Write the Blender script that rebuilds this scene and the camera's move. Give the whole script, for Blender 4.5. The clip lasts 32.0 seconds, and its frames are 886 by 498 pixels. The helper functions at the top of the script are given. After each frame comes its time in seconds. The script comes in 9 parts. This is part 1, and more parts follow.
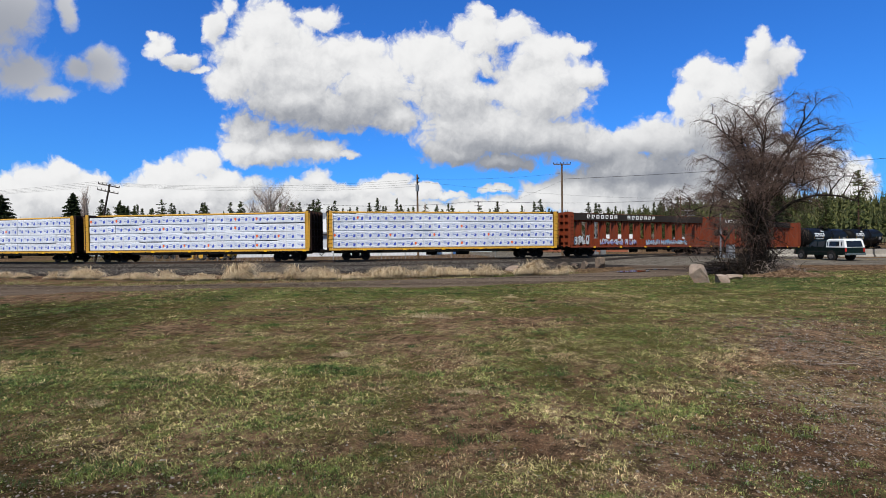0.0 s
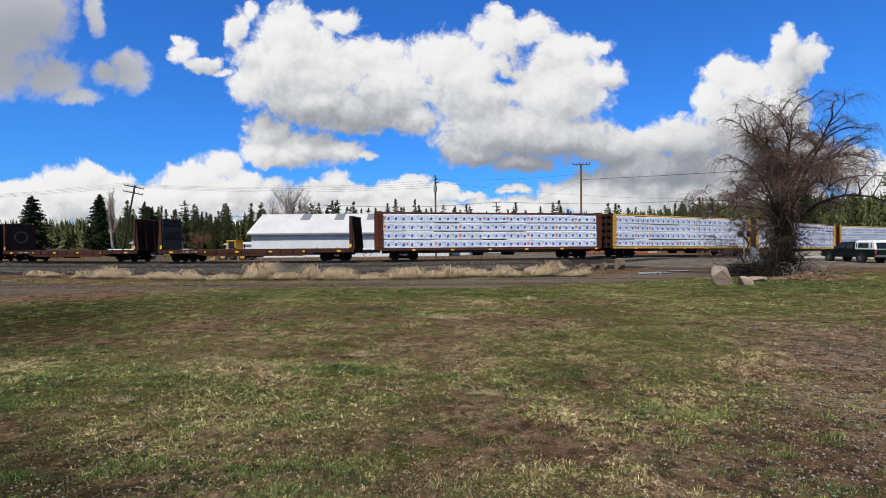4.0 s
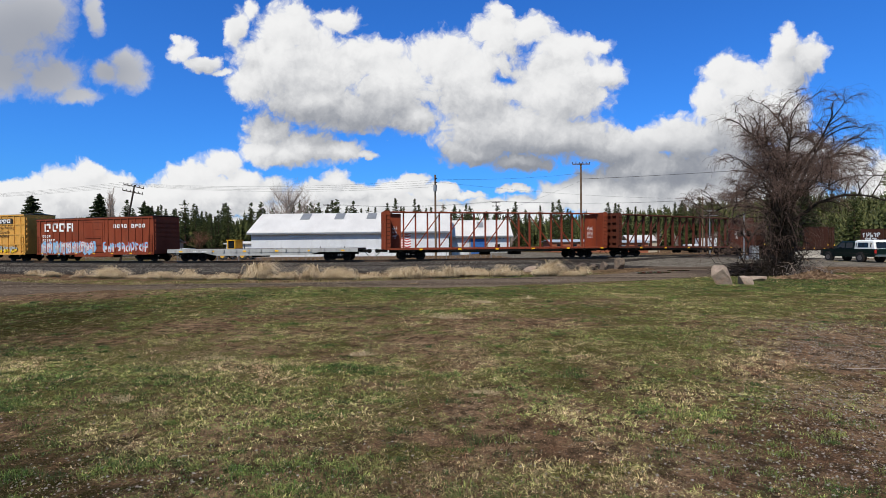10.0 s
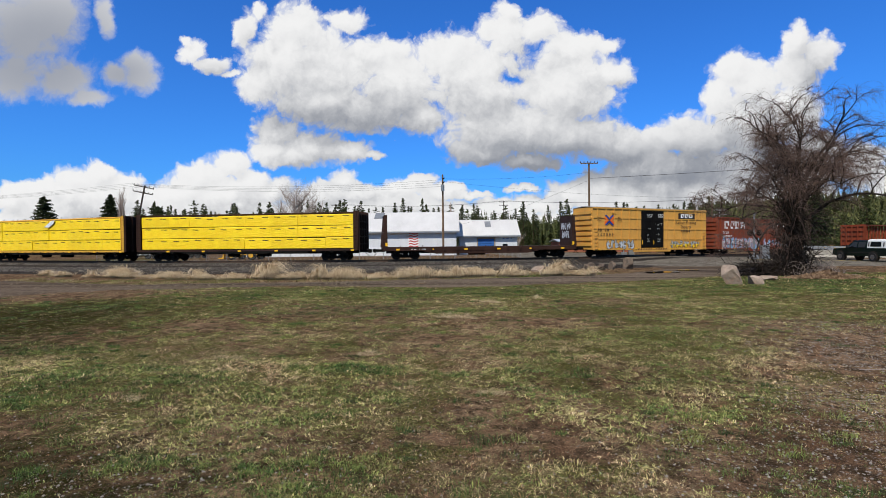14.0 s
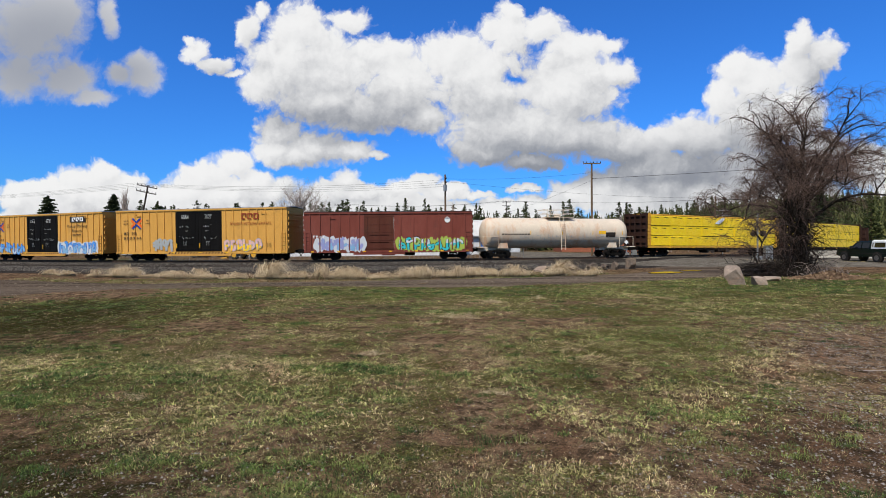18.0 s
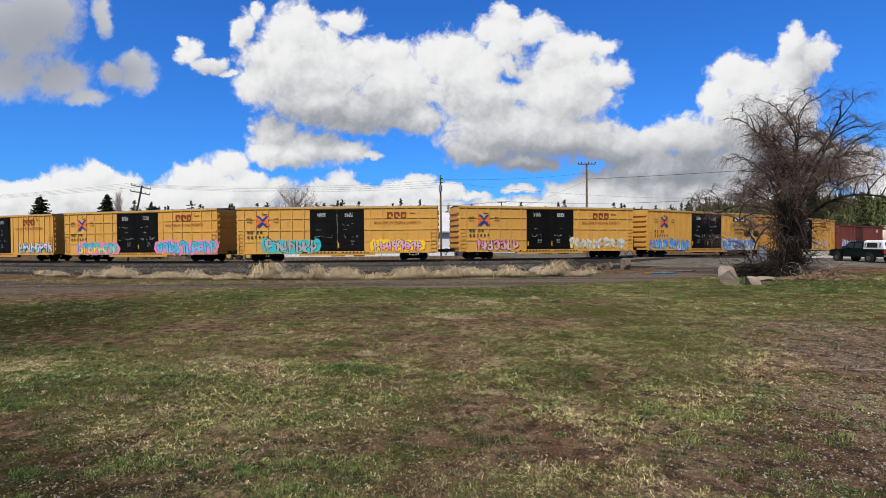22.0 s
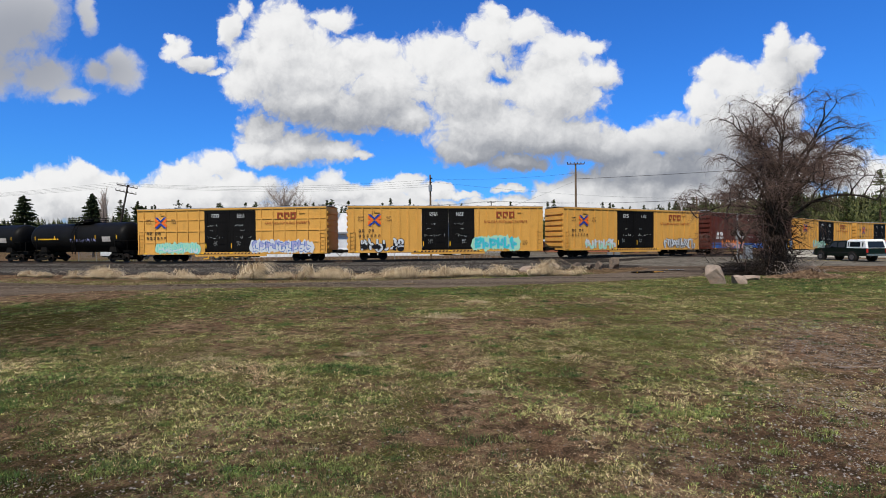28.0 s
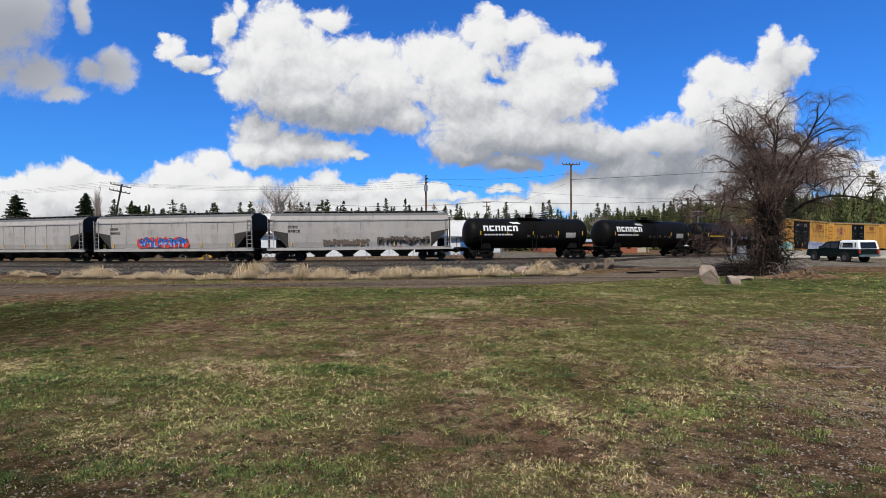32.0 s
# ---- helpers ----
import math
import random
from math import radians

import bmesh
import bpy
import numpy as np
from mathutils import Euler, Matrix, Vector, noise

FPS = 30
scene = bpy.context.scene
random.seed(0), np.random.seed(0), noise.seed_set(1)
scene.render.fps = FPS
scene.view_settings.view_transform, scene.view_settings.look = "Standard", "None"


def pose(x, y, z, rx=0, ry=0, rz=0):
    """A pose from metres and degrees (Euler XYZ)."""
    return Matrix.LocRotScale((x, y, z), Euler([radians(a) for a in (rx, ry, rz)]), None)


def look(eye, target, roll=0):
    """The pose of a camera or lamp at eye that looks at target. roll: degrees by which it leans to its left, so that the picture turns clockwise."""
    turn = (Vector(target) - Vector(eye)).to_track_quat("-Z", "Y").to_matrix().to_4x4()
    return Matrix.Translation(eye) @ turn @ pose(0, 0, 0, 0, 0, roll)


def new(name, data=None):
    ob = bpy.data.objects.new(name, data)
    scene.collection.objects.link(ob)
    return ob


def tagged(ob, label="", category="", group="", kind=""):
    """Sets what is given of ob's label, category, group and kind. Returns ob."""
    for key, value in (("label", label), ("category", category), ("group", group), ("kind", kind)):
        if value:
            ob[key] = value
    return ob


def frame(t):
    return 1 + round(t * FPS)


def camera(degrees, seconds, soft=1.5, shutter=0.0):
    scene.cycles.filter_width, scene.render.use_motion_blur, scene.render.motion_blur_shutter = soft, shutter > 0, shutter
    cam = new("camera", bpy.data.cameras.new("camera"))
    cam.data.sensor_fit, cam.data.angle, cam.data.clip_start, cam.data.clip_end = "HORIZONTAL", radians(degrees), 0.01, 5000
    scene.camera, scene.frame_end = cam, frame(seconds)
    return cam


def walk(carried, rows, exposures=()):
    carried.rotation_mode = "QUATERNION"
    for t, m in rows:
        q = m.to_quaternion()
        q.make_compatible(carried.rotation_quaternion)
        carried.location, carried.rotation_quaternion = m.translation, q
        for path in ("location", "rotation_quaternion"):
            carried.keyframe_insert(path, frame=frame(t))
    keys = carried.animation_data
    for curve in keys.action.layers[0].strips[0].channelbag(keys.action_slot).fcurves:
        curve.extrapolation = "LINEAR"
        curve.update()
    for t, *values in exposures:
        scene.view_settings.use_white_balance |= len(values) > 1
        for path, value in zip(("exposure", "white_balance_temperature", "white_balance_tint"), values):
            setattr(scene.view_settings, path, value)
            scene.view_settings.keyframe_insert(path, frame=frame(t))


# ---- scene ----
# The camera is carried by hand: it stands on the lawn and turns a little.
EYE = 1.7
cam = camera(82.12, 32.0, soft=0.9)
REST = pose(0, 0, EYE, 90 - 0.8276) @ pose(0, 0, 0, 0, 0, -0.6)
SWAY = [  # seconds, turn to the left, lift, roll, in degrees
    (0, -2.06, -0.04, -0.11), (0.5, -1.97, -0.02, -0.06), (1, -1.80, -0.00, -0.04), (1.5, -1.50, -0.00, -0.02), (2, -1.22, -0.00, -0.00),
    (2.5, -1.06, 0.01, 0.02), (3, -0.82, 0.02, 0.05), (3.5, -0.39, 0.03, 0.05), (5.5, 0.26, 0.09, 0.04), (6, 0.14, 0.08, 0.06),
    (6.5, -0.00, 0.09, 0.10), (7, -0.15, 0.09, 0.11), (7.5, -0.24, 0.08, 0.11), (8, -0.30, 0.05, 0.10), (8.5, -0.30, 0.04, 0.07),
    (9, -0.24, 0.04, 0.05), (9.5, -0.19, 0.02, 0.06), (10, -0.07, -0.01, 0.05), (10.5, 0.16, -0.02, 0.03), (11, 0.38, -0.02, 0.01),
    (11.5, 0.47, -0.03, 0.01), (12, 0.52, -0.04, 0.02), (12.5, 0.56, -0.04, 0.02), (13, 0.62, -0.04, 0.01), (13.5, 0.69, -0.05, 0.00),
    (14, 0.78, -0.04, -0.01), (14.5, 0.83, -0.04, -0.01), (16.5, 0.88, 0.02, 0.06), (17, 0.96, -0.01, 0.08), (17.5, 1.02, -0.03, 0.09),
    (18, 1.05, -0.04, 0.09), (18.5, 1.05, -0.02, 0.09), (19, 1.05, 0.00, 0.08), (19.5, 1.02, 0.03, 0.06), (20, 0.96, 0.04, 0.06),
    (20.5, 0.87, 0.03, 0.08), (21, 0.76, 0.02, 0.09), (21.5, 0.64, 0.02, 0.07), (22, 0.53, 0.02, 0.05), (22.5, 0.44, 0.03, 0.03),
    (23, 0.34, 0.02, 0.02), (23.5, 0.24, 0.01, 0.02), (24, 0.15, 0.02, 0.02), (24.5, 0.03, 0.01, 0.00), (25, -0.06, 0.01, -0.03),
    (25.5, -0.10, 0.02, -0.06), (27.5, -0.54, -0.03, -0.03), (28, -0.61, -0.02, -0.03), (28.5, -0.69, -0.02, -0.02), (29, -0.76, -0.02, -0.00),
    (29.5, -0.84, -0.04, 0.02), (30, -0.92, -0.05, 0.03), (30.5, -0.98, -0.05, 0.03), (31, -1.08, -0.06, 0.03), (31.5, -1.15, -0.04, 0.04),
    (32, -1.12, 0.00, 0.05)]
walk(cam, [(t, REST @ pose(0, 0, 0, 0, yaw) @ pose(0, 0, 0, lift) @ pose(0, 0, 0, 0, 0, roll)) for t, yaw, lift, roll in SWAY])

# Light: a high sun and a sky with heaped clouds.
SUN_AZ, SUN_EL = radians(-158), radians(52)   # azimuth from +y towards +x
sun = new("sun", bpy.data.lights.new("sun", "SUN"))
sun.data.energy, sun.data.angle, sun.data.color = 5.0, radians(0.6), (1.0, 0.93, 0.82)
sun.matrix_world = look((0, 0, 300), (-math.sin(SUN_AZ) * math.cos(SUN_EL) * 300, -math.cos(SUN_AZ) * math.cos(SUN_EL) * 300, 300 - 300 * math.sin(SUN_EL)))
world = bpy.data.worlds.new("sky")
scene.world = world
world.use_nodes = True
CLOUDS = {  # heaps of cloud: across, up, half width, half height, in thousandths of the distance straight ahead
    "great_heap_west": [(-297, 421, 67, 61), (-320, 355, 94, 78), (-374, 312, 53, 47), (-242, 343, 117, 89), (-154, 362, 73, 47), (-107, 379, 36, 27), (-195, 437, 47, 27), (-254, 279, 117, 56), (-177, 254, 94, 47), (-93, 308, 94, 94), (-55, 236, 61, 31)],
    "great_heap_east": [(1, 362, 80, 53), (112, 404, 64, 53), (118, 448, 31, 24), (178, 414, 53, 37), (244, 375, 64, 47), (305, 380, 36, 22), (67, 306, 128, 94), (233, 304, 117, 94), (319, 325, 51, 37), (122, 217, 161, 69), (66, 176, 83, 31), (154, 153, 83, 22), (243, 205, 111, 53), (342, 179, 117, 42)],
    "low_scrap": [(-339, 220, 60, 42), (-349, 183, 56, 27), (-267, 184, 84, 42), (-191, 177, 49, 26), (-150, 167, 22, 10), (-301, 167, 78, 20)],
    "east_tower": [(557, 321, 50, 44), (527, 269, 44, 51), (595, 299, 64, 53), (675, 379, 33, 38), (720, 352, 38, 42), (671, 320, 61, 47), (430, 196, 69, 37), (485, 202, 84, 56), (584, 222, 106, 78), (666, 243, 69, 67), (419, 136, 144, 47), (562, 124, 144, 73), (704, 155, 78, 67), (794, 141, 61, 51), (863, 98, 67, 78)],
    "small_scraps": [(-498, 385, 36, 30), (-459, 354, 37, 19), (-517, 408, 18, 12), (-427, 337, 20, 10), (-399, 420, 27, 47), (-372, 459, 21, 22)],
    "bank_west": [(-690, 138, 42, 30), (-817, 106, 48, 23), (-868, 93, 44, 27), (-755, 100, 64, 37), (-643, 104, 42, 31), (-587, 85, 42, 29), (-432, 157, 52, 33), (-491, 134, 58, 32), (-385, 123, 53, 31), (-447, 100, 128, 42), (-604, 57, 178, 31), (-795, 59, 111, 31), (-738, 122, 61, 31), (-646, 117, 56, 31), (-609, 93, 61, 31), (-783, 108, 61, 27), (-705, 94, 89, 39), (-514, 108, 67, 39), (-548, 97, 50, 33), (-346, 106, 56, 28), (-862, 101, 56, 29)],
    "bank_east": [(-207, 121, 32, 23), (-257, 94, 83, 22), (-157, 102, 52, 16), (-60, 114, 42, 21), (-1, 100, 51, 11), (-113, 79, 128, 26), (43, 90, 58, 9), (145, 99, 40, 9), (87, 65, 161, 24), (242, 89, 78, 31), (341, 82, 133, 39), (-9, 28, 1000, 31), (-179, 99, 67, 24), (-240, 102, 50, 24), (-101, 100, 56, 22), (-23, 97, 56, 18)],
    "bank_foot": [(-817, 81, 83, 33), (-683, 76, 94, 33), (-548, 74, 94, 36), (-414, 73, 106, 38), (-280, 69, 94, 29), (-168, 68, 94, 27), (-57, 71, 94, 24), (65, 59, 106, 21), (176, 66, 78, 24), (297, 94, 106, 44), (408, 98, 111, 44), (507, 86, 111, 50), (671, 78, 133, 44), (825, 55, 100, 33), (-841, 45, 133, 33), (-549, 38, 178, 33), (-213, 33, 178, 27), (120, 34, 178, 24), (452, 42, 222, 33)],
}
DULL_CLOUDS = {  # soft grey clouds in shade
    "grey_heap": [(-832, 439, 117, 117), (-761, 328, 78, 53), (-712, 292, 56, 22), (-672, 450, 22, 49), (-770, 460, 72, 89), (-857, 340, 78, 61)],
    "grey_scrap": [(-608, 339, 49, 44), (-619, 361, 44, 29), (-660, 340, 31, 27)],
}
HOLE = (127, 321)   # a gap of blue in the great heap
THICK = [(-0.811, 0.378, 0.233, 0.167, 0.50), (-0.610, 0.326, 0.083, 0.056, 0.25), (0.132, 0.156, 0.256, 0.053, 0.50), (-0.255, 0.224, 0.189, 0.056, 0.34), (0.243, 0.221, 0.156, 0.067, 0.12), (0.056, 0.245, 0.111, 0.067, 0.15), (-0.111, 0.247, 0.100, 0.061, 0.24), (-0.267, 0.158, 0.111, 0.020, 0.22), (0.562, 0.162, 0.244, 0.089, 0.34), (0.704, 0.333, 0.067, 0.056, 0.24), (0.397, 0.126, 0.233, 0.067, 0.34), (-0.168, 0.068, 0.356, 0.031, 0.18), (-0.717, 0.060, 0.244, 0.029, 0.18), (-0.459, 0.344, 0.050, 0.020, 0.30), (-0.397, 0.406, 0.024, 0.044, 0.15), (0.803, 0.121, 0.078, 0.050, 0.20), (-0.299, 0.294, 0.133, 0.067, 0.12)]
wt = world.node_tree
for n in list(wt.nodes):
    wt.nodes.remove(n)


def wnode(tree, kind, *args, **props):
    """A node with its inputs given in order; an input may be a value or another node's output."""
    n = tree.nodes.new("ShaderNode" + kind)
    for key in ("operation", "blend_type", "data_type", "noise_dimensions", "voronoi_dimensions", "feature", "interpolation_type", "use_clamp"):
        if key in props:
            if key == "operation":
                n.operation = props[key]
            elif key == "blend_type":
                n.blend_type = props[key]
            elif key == "data_type":
                n.data_type = props[key]
            elif key == "noise_dimensions":
                n.noise_dimensions = props[key]
            elif key == "voronoi_dimensions":
                n.voronoi_dimensions = props[key]
            elif key == "feature":
                n.feature = props[key]
            elif key == "interpolation_type":
                n.interpolation_type = props[key]
            else:
                n.use_clamp = props[key]
    for i, a in enumerate(args):
        if a is None:
            continue
        if isinstance(a, bpy.types.NodeSocket):
            tree.links.new(a, n.inputs[i])
        else:
            n.inputs[i].default_value = a
    return n


def cloud_group(heaps, rough, holed):
    """Height of the cloud over a place in the plane straight ahead: above 0 there is cloud."""
    g = bpy.data.node_groups.new("cloud_height", "ShaderNodeTree")
    g.interface.new_socket("Place", in_out="INPUT", socket_type="NodeSocketVector")
    g.interface.new_socket("Height", in_out="OUTPUT", socket_type="NodeSocketFloat")
    place = g.nodes.new("NodeGroupInput").outputs[0]
    wob = wnode(g, "TexNoise", place, None, 9.0, 3.0, 0.55).outputs["Color"]
    wob2 = wnode(g, "TexNoise", place, None, 34.0, 3.0, 0.6).outputs["Color"]
    off = wnode(g, "VectorMath", wob, (0.5, 0.5, 0.5), operation="SUBTRACT").outputs[0]
    off2 = wnode(g, "VectorMath", wob2, (0.5, 0.5, 0.5), operation="SUBTRACT").outputs[0]
    p = wnode(g, "VectorMath", off, (0.045, 0.045, 0), place, operation="MULTIPLY_ADD").outputs[0]
    p = wnode(g, "VectorMath", off2, (0.026, 0.026, 0), p, operation="MULTIPLY_ADD").outputs[0]
    total = None
    for blobs in heaps.values():
        for u, v, a, b in blobs:
            q = wnode(g, "VectorMath", p, (1000 / a, 1000 / b, 0), (-u / a, -v / b, 0), operation="MULTIPLY_ADD").outputs[0]
            d = wnode(g, "VectorMath", q, operation="LENGTH").outputs["Value"]
            h = wnode(g, "Math", 1.0, d, operation="SUBTRACT").outputs[0]
            total = h if total is None else wnode(g, "Math", total, h, 0.22, operation="SMOOTH_MAX").outputs[0]
    if holed:
        hole = wnode(g, "VectorMath", p, (1000 / 26, 1000 / 16, 0), (-HOLE[0] / 26, -HOLE[1] / 16, 0), operation="MULTIPLY_ADD").outputs[0]
        hole = wnode(g, "VectorMath", hole, operation="LENGTH").outputs["Value"]
        hole = wnode(g, "Math", hole, 0.5, -0.26, operation="MULTIPLY_ADD").outputs[0]
        total = wnode(g, "Math", total, hole, operation="MINIMUM").outputs[0]
    total = wnode(g, "Math", total, 1.5, 0.24, operation="MULTIPLY_ADD").outputs[0]
    fine = wnode(g, "TexNoise", p, None, 24.0, 8.0, 0.6).outputs["Fac"]
    puff = wnode(g, "TexVoronoi", p, None, 40.0, 2.0, 0.6, 2.2, 0.6, feature="SMOOTH_F1").outputs["Distance"]
    puff2 = wnode(g, "Math", puff, -0.5 * rough, 0.2 * rough, operation="MULTIPLY_ADD").outputs[0]
    fine2 = wnode(g, "Math", fine, 0.62 * rough, -0.31 * rough, operation="MULTIPLY_ADD").outputs[0]
    total = wnode(g, "Math", total, puff2, operation="ADD").outputs[0]
    total = wnode(g, "Math", total, fine2, operation="ADD").outputs[0]
    g.links.new(total, g.nodes.new("NodeGroupOutput").inputs[0])
    return g


def build_sky():
    way = wnode(wt, "TexCoord").outputs["Generated"]
    xyz = wnode(wt, "SeparateXYZ", way).outputs
    ahead = wnode(wt, "Math", xyz[1], 0.12, operation="MAXIMUM").outputs[0]
    u = wnode(wt, "Math", xyz[0], ahead, operation="DIVIDE").outputs[0]
    v = wnode(wt, "Math", xyz[2], ahead, operation="DIVIDE").outputs[0]
    place = wnode(wt, "CombineXYZ", u, v, 0.0).outputs[0]
    bright, dull = cloud_group(CLOUDS, 1.0, True), cloud_group(DULL_CLOUDS, 0.8, False)

    def height(shift, group=bright):
        n = wt.nodes.new("ShaderNodeGroup")
        n.node_tree = group
        wt.links.new(wnode(wt, "VectorMath", place, shift, operation="ADD").outputs[0], n.inputs[0])
        return n.outputs[0]

    here, above = height((0, 0, 0)), height((-0.01, 0.016, 0))
    high = height((-0.03, 0.075, 0))
    cover = wnode(wt, "MapRange", here, -0.14, 0.5, 0.0, 1.0, interpolation_type="SMOOTHSTEP").outputs[0]
    veil = wnode(wt, "MapRange", height((0, 0, 0), dull), -0.1, 0.95, 0.0, 0.96, interpolation_type="SMOOTHSTEP").outputs[0]
    cover = wnode(wt, "Math", cover, veil, operation="MAXIMUM").outputs[0]
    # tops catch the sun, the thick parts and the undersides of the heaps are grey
    near = wnode(wt, "Math", here, above, operation="SUBTRACT").outputs[0]
    near = wnode(wt, "MapRange", near, -0.7, 0.7, -0.7, 0.7).outputs[0]
    wide = wnode(wt, "Math", here, high, operation="SUBTRACT").outputs[0]
    wide = wnode(wt, "MapRange", wide, -0.9, 0.9, -0.9, 0.9).outputs[0]
    clear = wnode(wt, "Math", 1.0, veil, operation="SUBTRACT").outputs[0]
    near = wnode(wt, "Math", near, clear, operation="MULTIPLY").outputs[0]
    wide = wnode(wt, "Math", wide, clear, operation="MULTIPLY").outputs[0]
    lit = wnode(wt, "Math", near, 0.16, 0.88, operation="MULTIPLY_ADD").outputs[0]
    lit = wnode(wt, "Math", wide, 0.16, lit, operation="MULTIPLY_ADD").outputs[0]
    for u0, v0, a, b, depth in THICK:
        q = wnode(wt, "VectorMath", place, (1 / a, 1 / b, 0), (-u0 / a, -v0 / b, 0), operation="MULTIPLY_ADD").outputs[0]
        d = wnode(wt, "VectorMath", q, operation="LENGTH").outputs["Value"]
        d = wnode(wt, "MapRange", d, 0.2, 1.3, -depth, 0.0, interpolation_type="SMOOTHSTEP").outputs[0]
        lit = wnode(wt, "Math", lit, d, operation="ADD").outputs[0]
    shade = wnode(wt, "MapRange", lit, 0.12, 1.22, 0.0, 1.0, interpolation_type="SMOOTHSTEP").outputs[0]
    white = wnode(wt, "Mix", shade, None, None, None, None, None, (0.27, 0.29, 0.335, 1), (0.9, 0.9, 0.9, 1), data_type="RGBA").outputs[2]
    sky = wt.nodes.new("ShaderNodeTexSky")
    sky.sky_type, sky.sun_disc, sky.sun_elevation, sky.sun_rotation = "NISHITA", False, SUN_EL, SUN_AZ
    blue = wnode(wt, "VectorMath", sky.outputs[0], (0.023, 0.078, 0.172), operation="MULTIPLY").outputs[0]
    # away from the view the sky is paler, as it is round the sun
    pale = wnode(wt, "VectorMath", sky.outputs[0], (0.042, 0.074, 0.112), operation="MULTIPLY").outputs[0]
    # outside the view: scattered clouds of the same kind
    other = wnode(wt, "TexNoise", way, None, 2.6, 6.0, 0.6).outputs["Fac"]
    other = wnode(wt, "MapRange", other, 0.58, 0.7, 0.0, 0.45).outputs[0]
    front = wnode(wt, "MapRange", xyz[1], 0.2, 0.4, 0.0, 1.0).outputs[0]
    cover = wnode(wt, "Mix", front, None, other, cover).outputs[0]
    blue = wnode(wt, "Mix", front, None, None, None, None, None, pale, blue, data_type="RGBA").outputs[2]
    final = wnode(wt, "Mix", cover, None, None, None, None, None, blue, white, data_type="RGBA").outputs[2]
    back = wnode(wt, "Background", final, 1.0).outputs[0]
    wt.links.new(back, wt.nodes.new("ShaderNodeOutputWorld").inputs[0])


build_sky()


# ---- the line of the track, in arc metres from the point straight ahead ----
def heading(s):
    u = min(max(s, -58.0), 72.0) / 60
    return 0.1411 + 0.8173 * u - 0.1749 * u ** 2 - 0.398 * u ** 3 + 0.1801 * u ** 4


def line_points():
    step, out = 0.5, {0: (0.0, 47.83)}
    for way in (1, -1):
        x, y = out[0]
        for k in range(1, 1600):
            h = heading(way * (k - 0.5) * step)
            x, y = x + way * step * math.cos(h), y + way * step * math.sin(h)
            out[way * k] = (x, y)
    return out


LINE = line_points()


def rail_z(s):
    return -0.00018 * min(max(0.0, s + 5), 75) ** 2


def on_line(s, side=0.0):
    """The place on the track at s, side metres off it on the far side, and its heading."""
    k = math.floor(s * 2)
    f = s * 2 - k
    (x0, y0), (x1, y1) = LINE[k], LINE[k + 1]
    h = math.atan2(y1 - y0, x1 - x0)
    return x0 + (x1 - x0) * f - math.sin(h) * side, y0 + (y1 - y0) * f + math.cos(h) * side, h


def smooth(a, b, v):
    t = min(max((v - a) / (b - a), 0.0), 1.0)
    return t * t * (3 - 2 * t)


LINE_XY = np.array([LINE[k] for k in range(-300, 301)])


def near_line(x, y):
    """Arc place and offset (positive on the far side) of the point of the track nearest to x, y."""
    d = (LINE_XY[:, 0] - x) ** 2 + (LINE_XY[:, 1] - y) ** 2
    k = int(np.argmin(d))
    s = (k - 300) / 2
    h = heading(s)
    return s, -(x - LINE_XY[k, 0]) * math.sin(h) + (y - LINE_XY[k, 1]) * math.cos(h)


def ground_z(x, y):
    d = math.hypot(x * 0.6, y)
    z = -0.38 * smooth(8, 34, d)
    if y > 15 and abs(x) < 250:
        s, off = near_line(x, y)
        far = rail_z(s) - 0.42 + 0.36 * smooth(14, 22, s)
        z += (far - z) * smooth(-24, -5.5, off)
    return z


# ---- materials ----
def mat(name, colour, rough=0.7, metal=0.0):
    m = bpy.data.materials.new(name)
    m.use_nodes = True
    b = m.node_tree.nodes["Principled BSDF"]
    b.inputs["Base Color"].default_value = (*colour, 1)
    b.inputs["Roughness"].default_value, b.inputs["Metallic"].default_value = rough, metal
    b.inputs["Specular IOR Level"].default_value = 0.5 if rough < 0.35 else 0.14
    return m


def colour_mix(t, fac, a, b, how="MIX"):
    """A colour between a and b, each a colour or an output."""
    a, b = [(*c, 1) if isinstance(c, tuple) and len(c) == 3 else c for c in (a, b)]
    return wnode(t, "Mix", fac, None, None, None, None, None, a, b, data_type="RGBA", blend_type=how).outputs[2]


def ramp(t, value, lo, hi, a=0.0, b=1.0):
    return wnode(t, "MapRange", value, lo, hi, a, b).outputs[0]


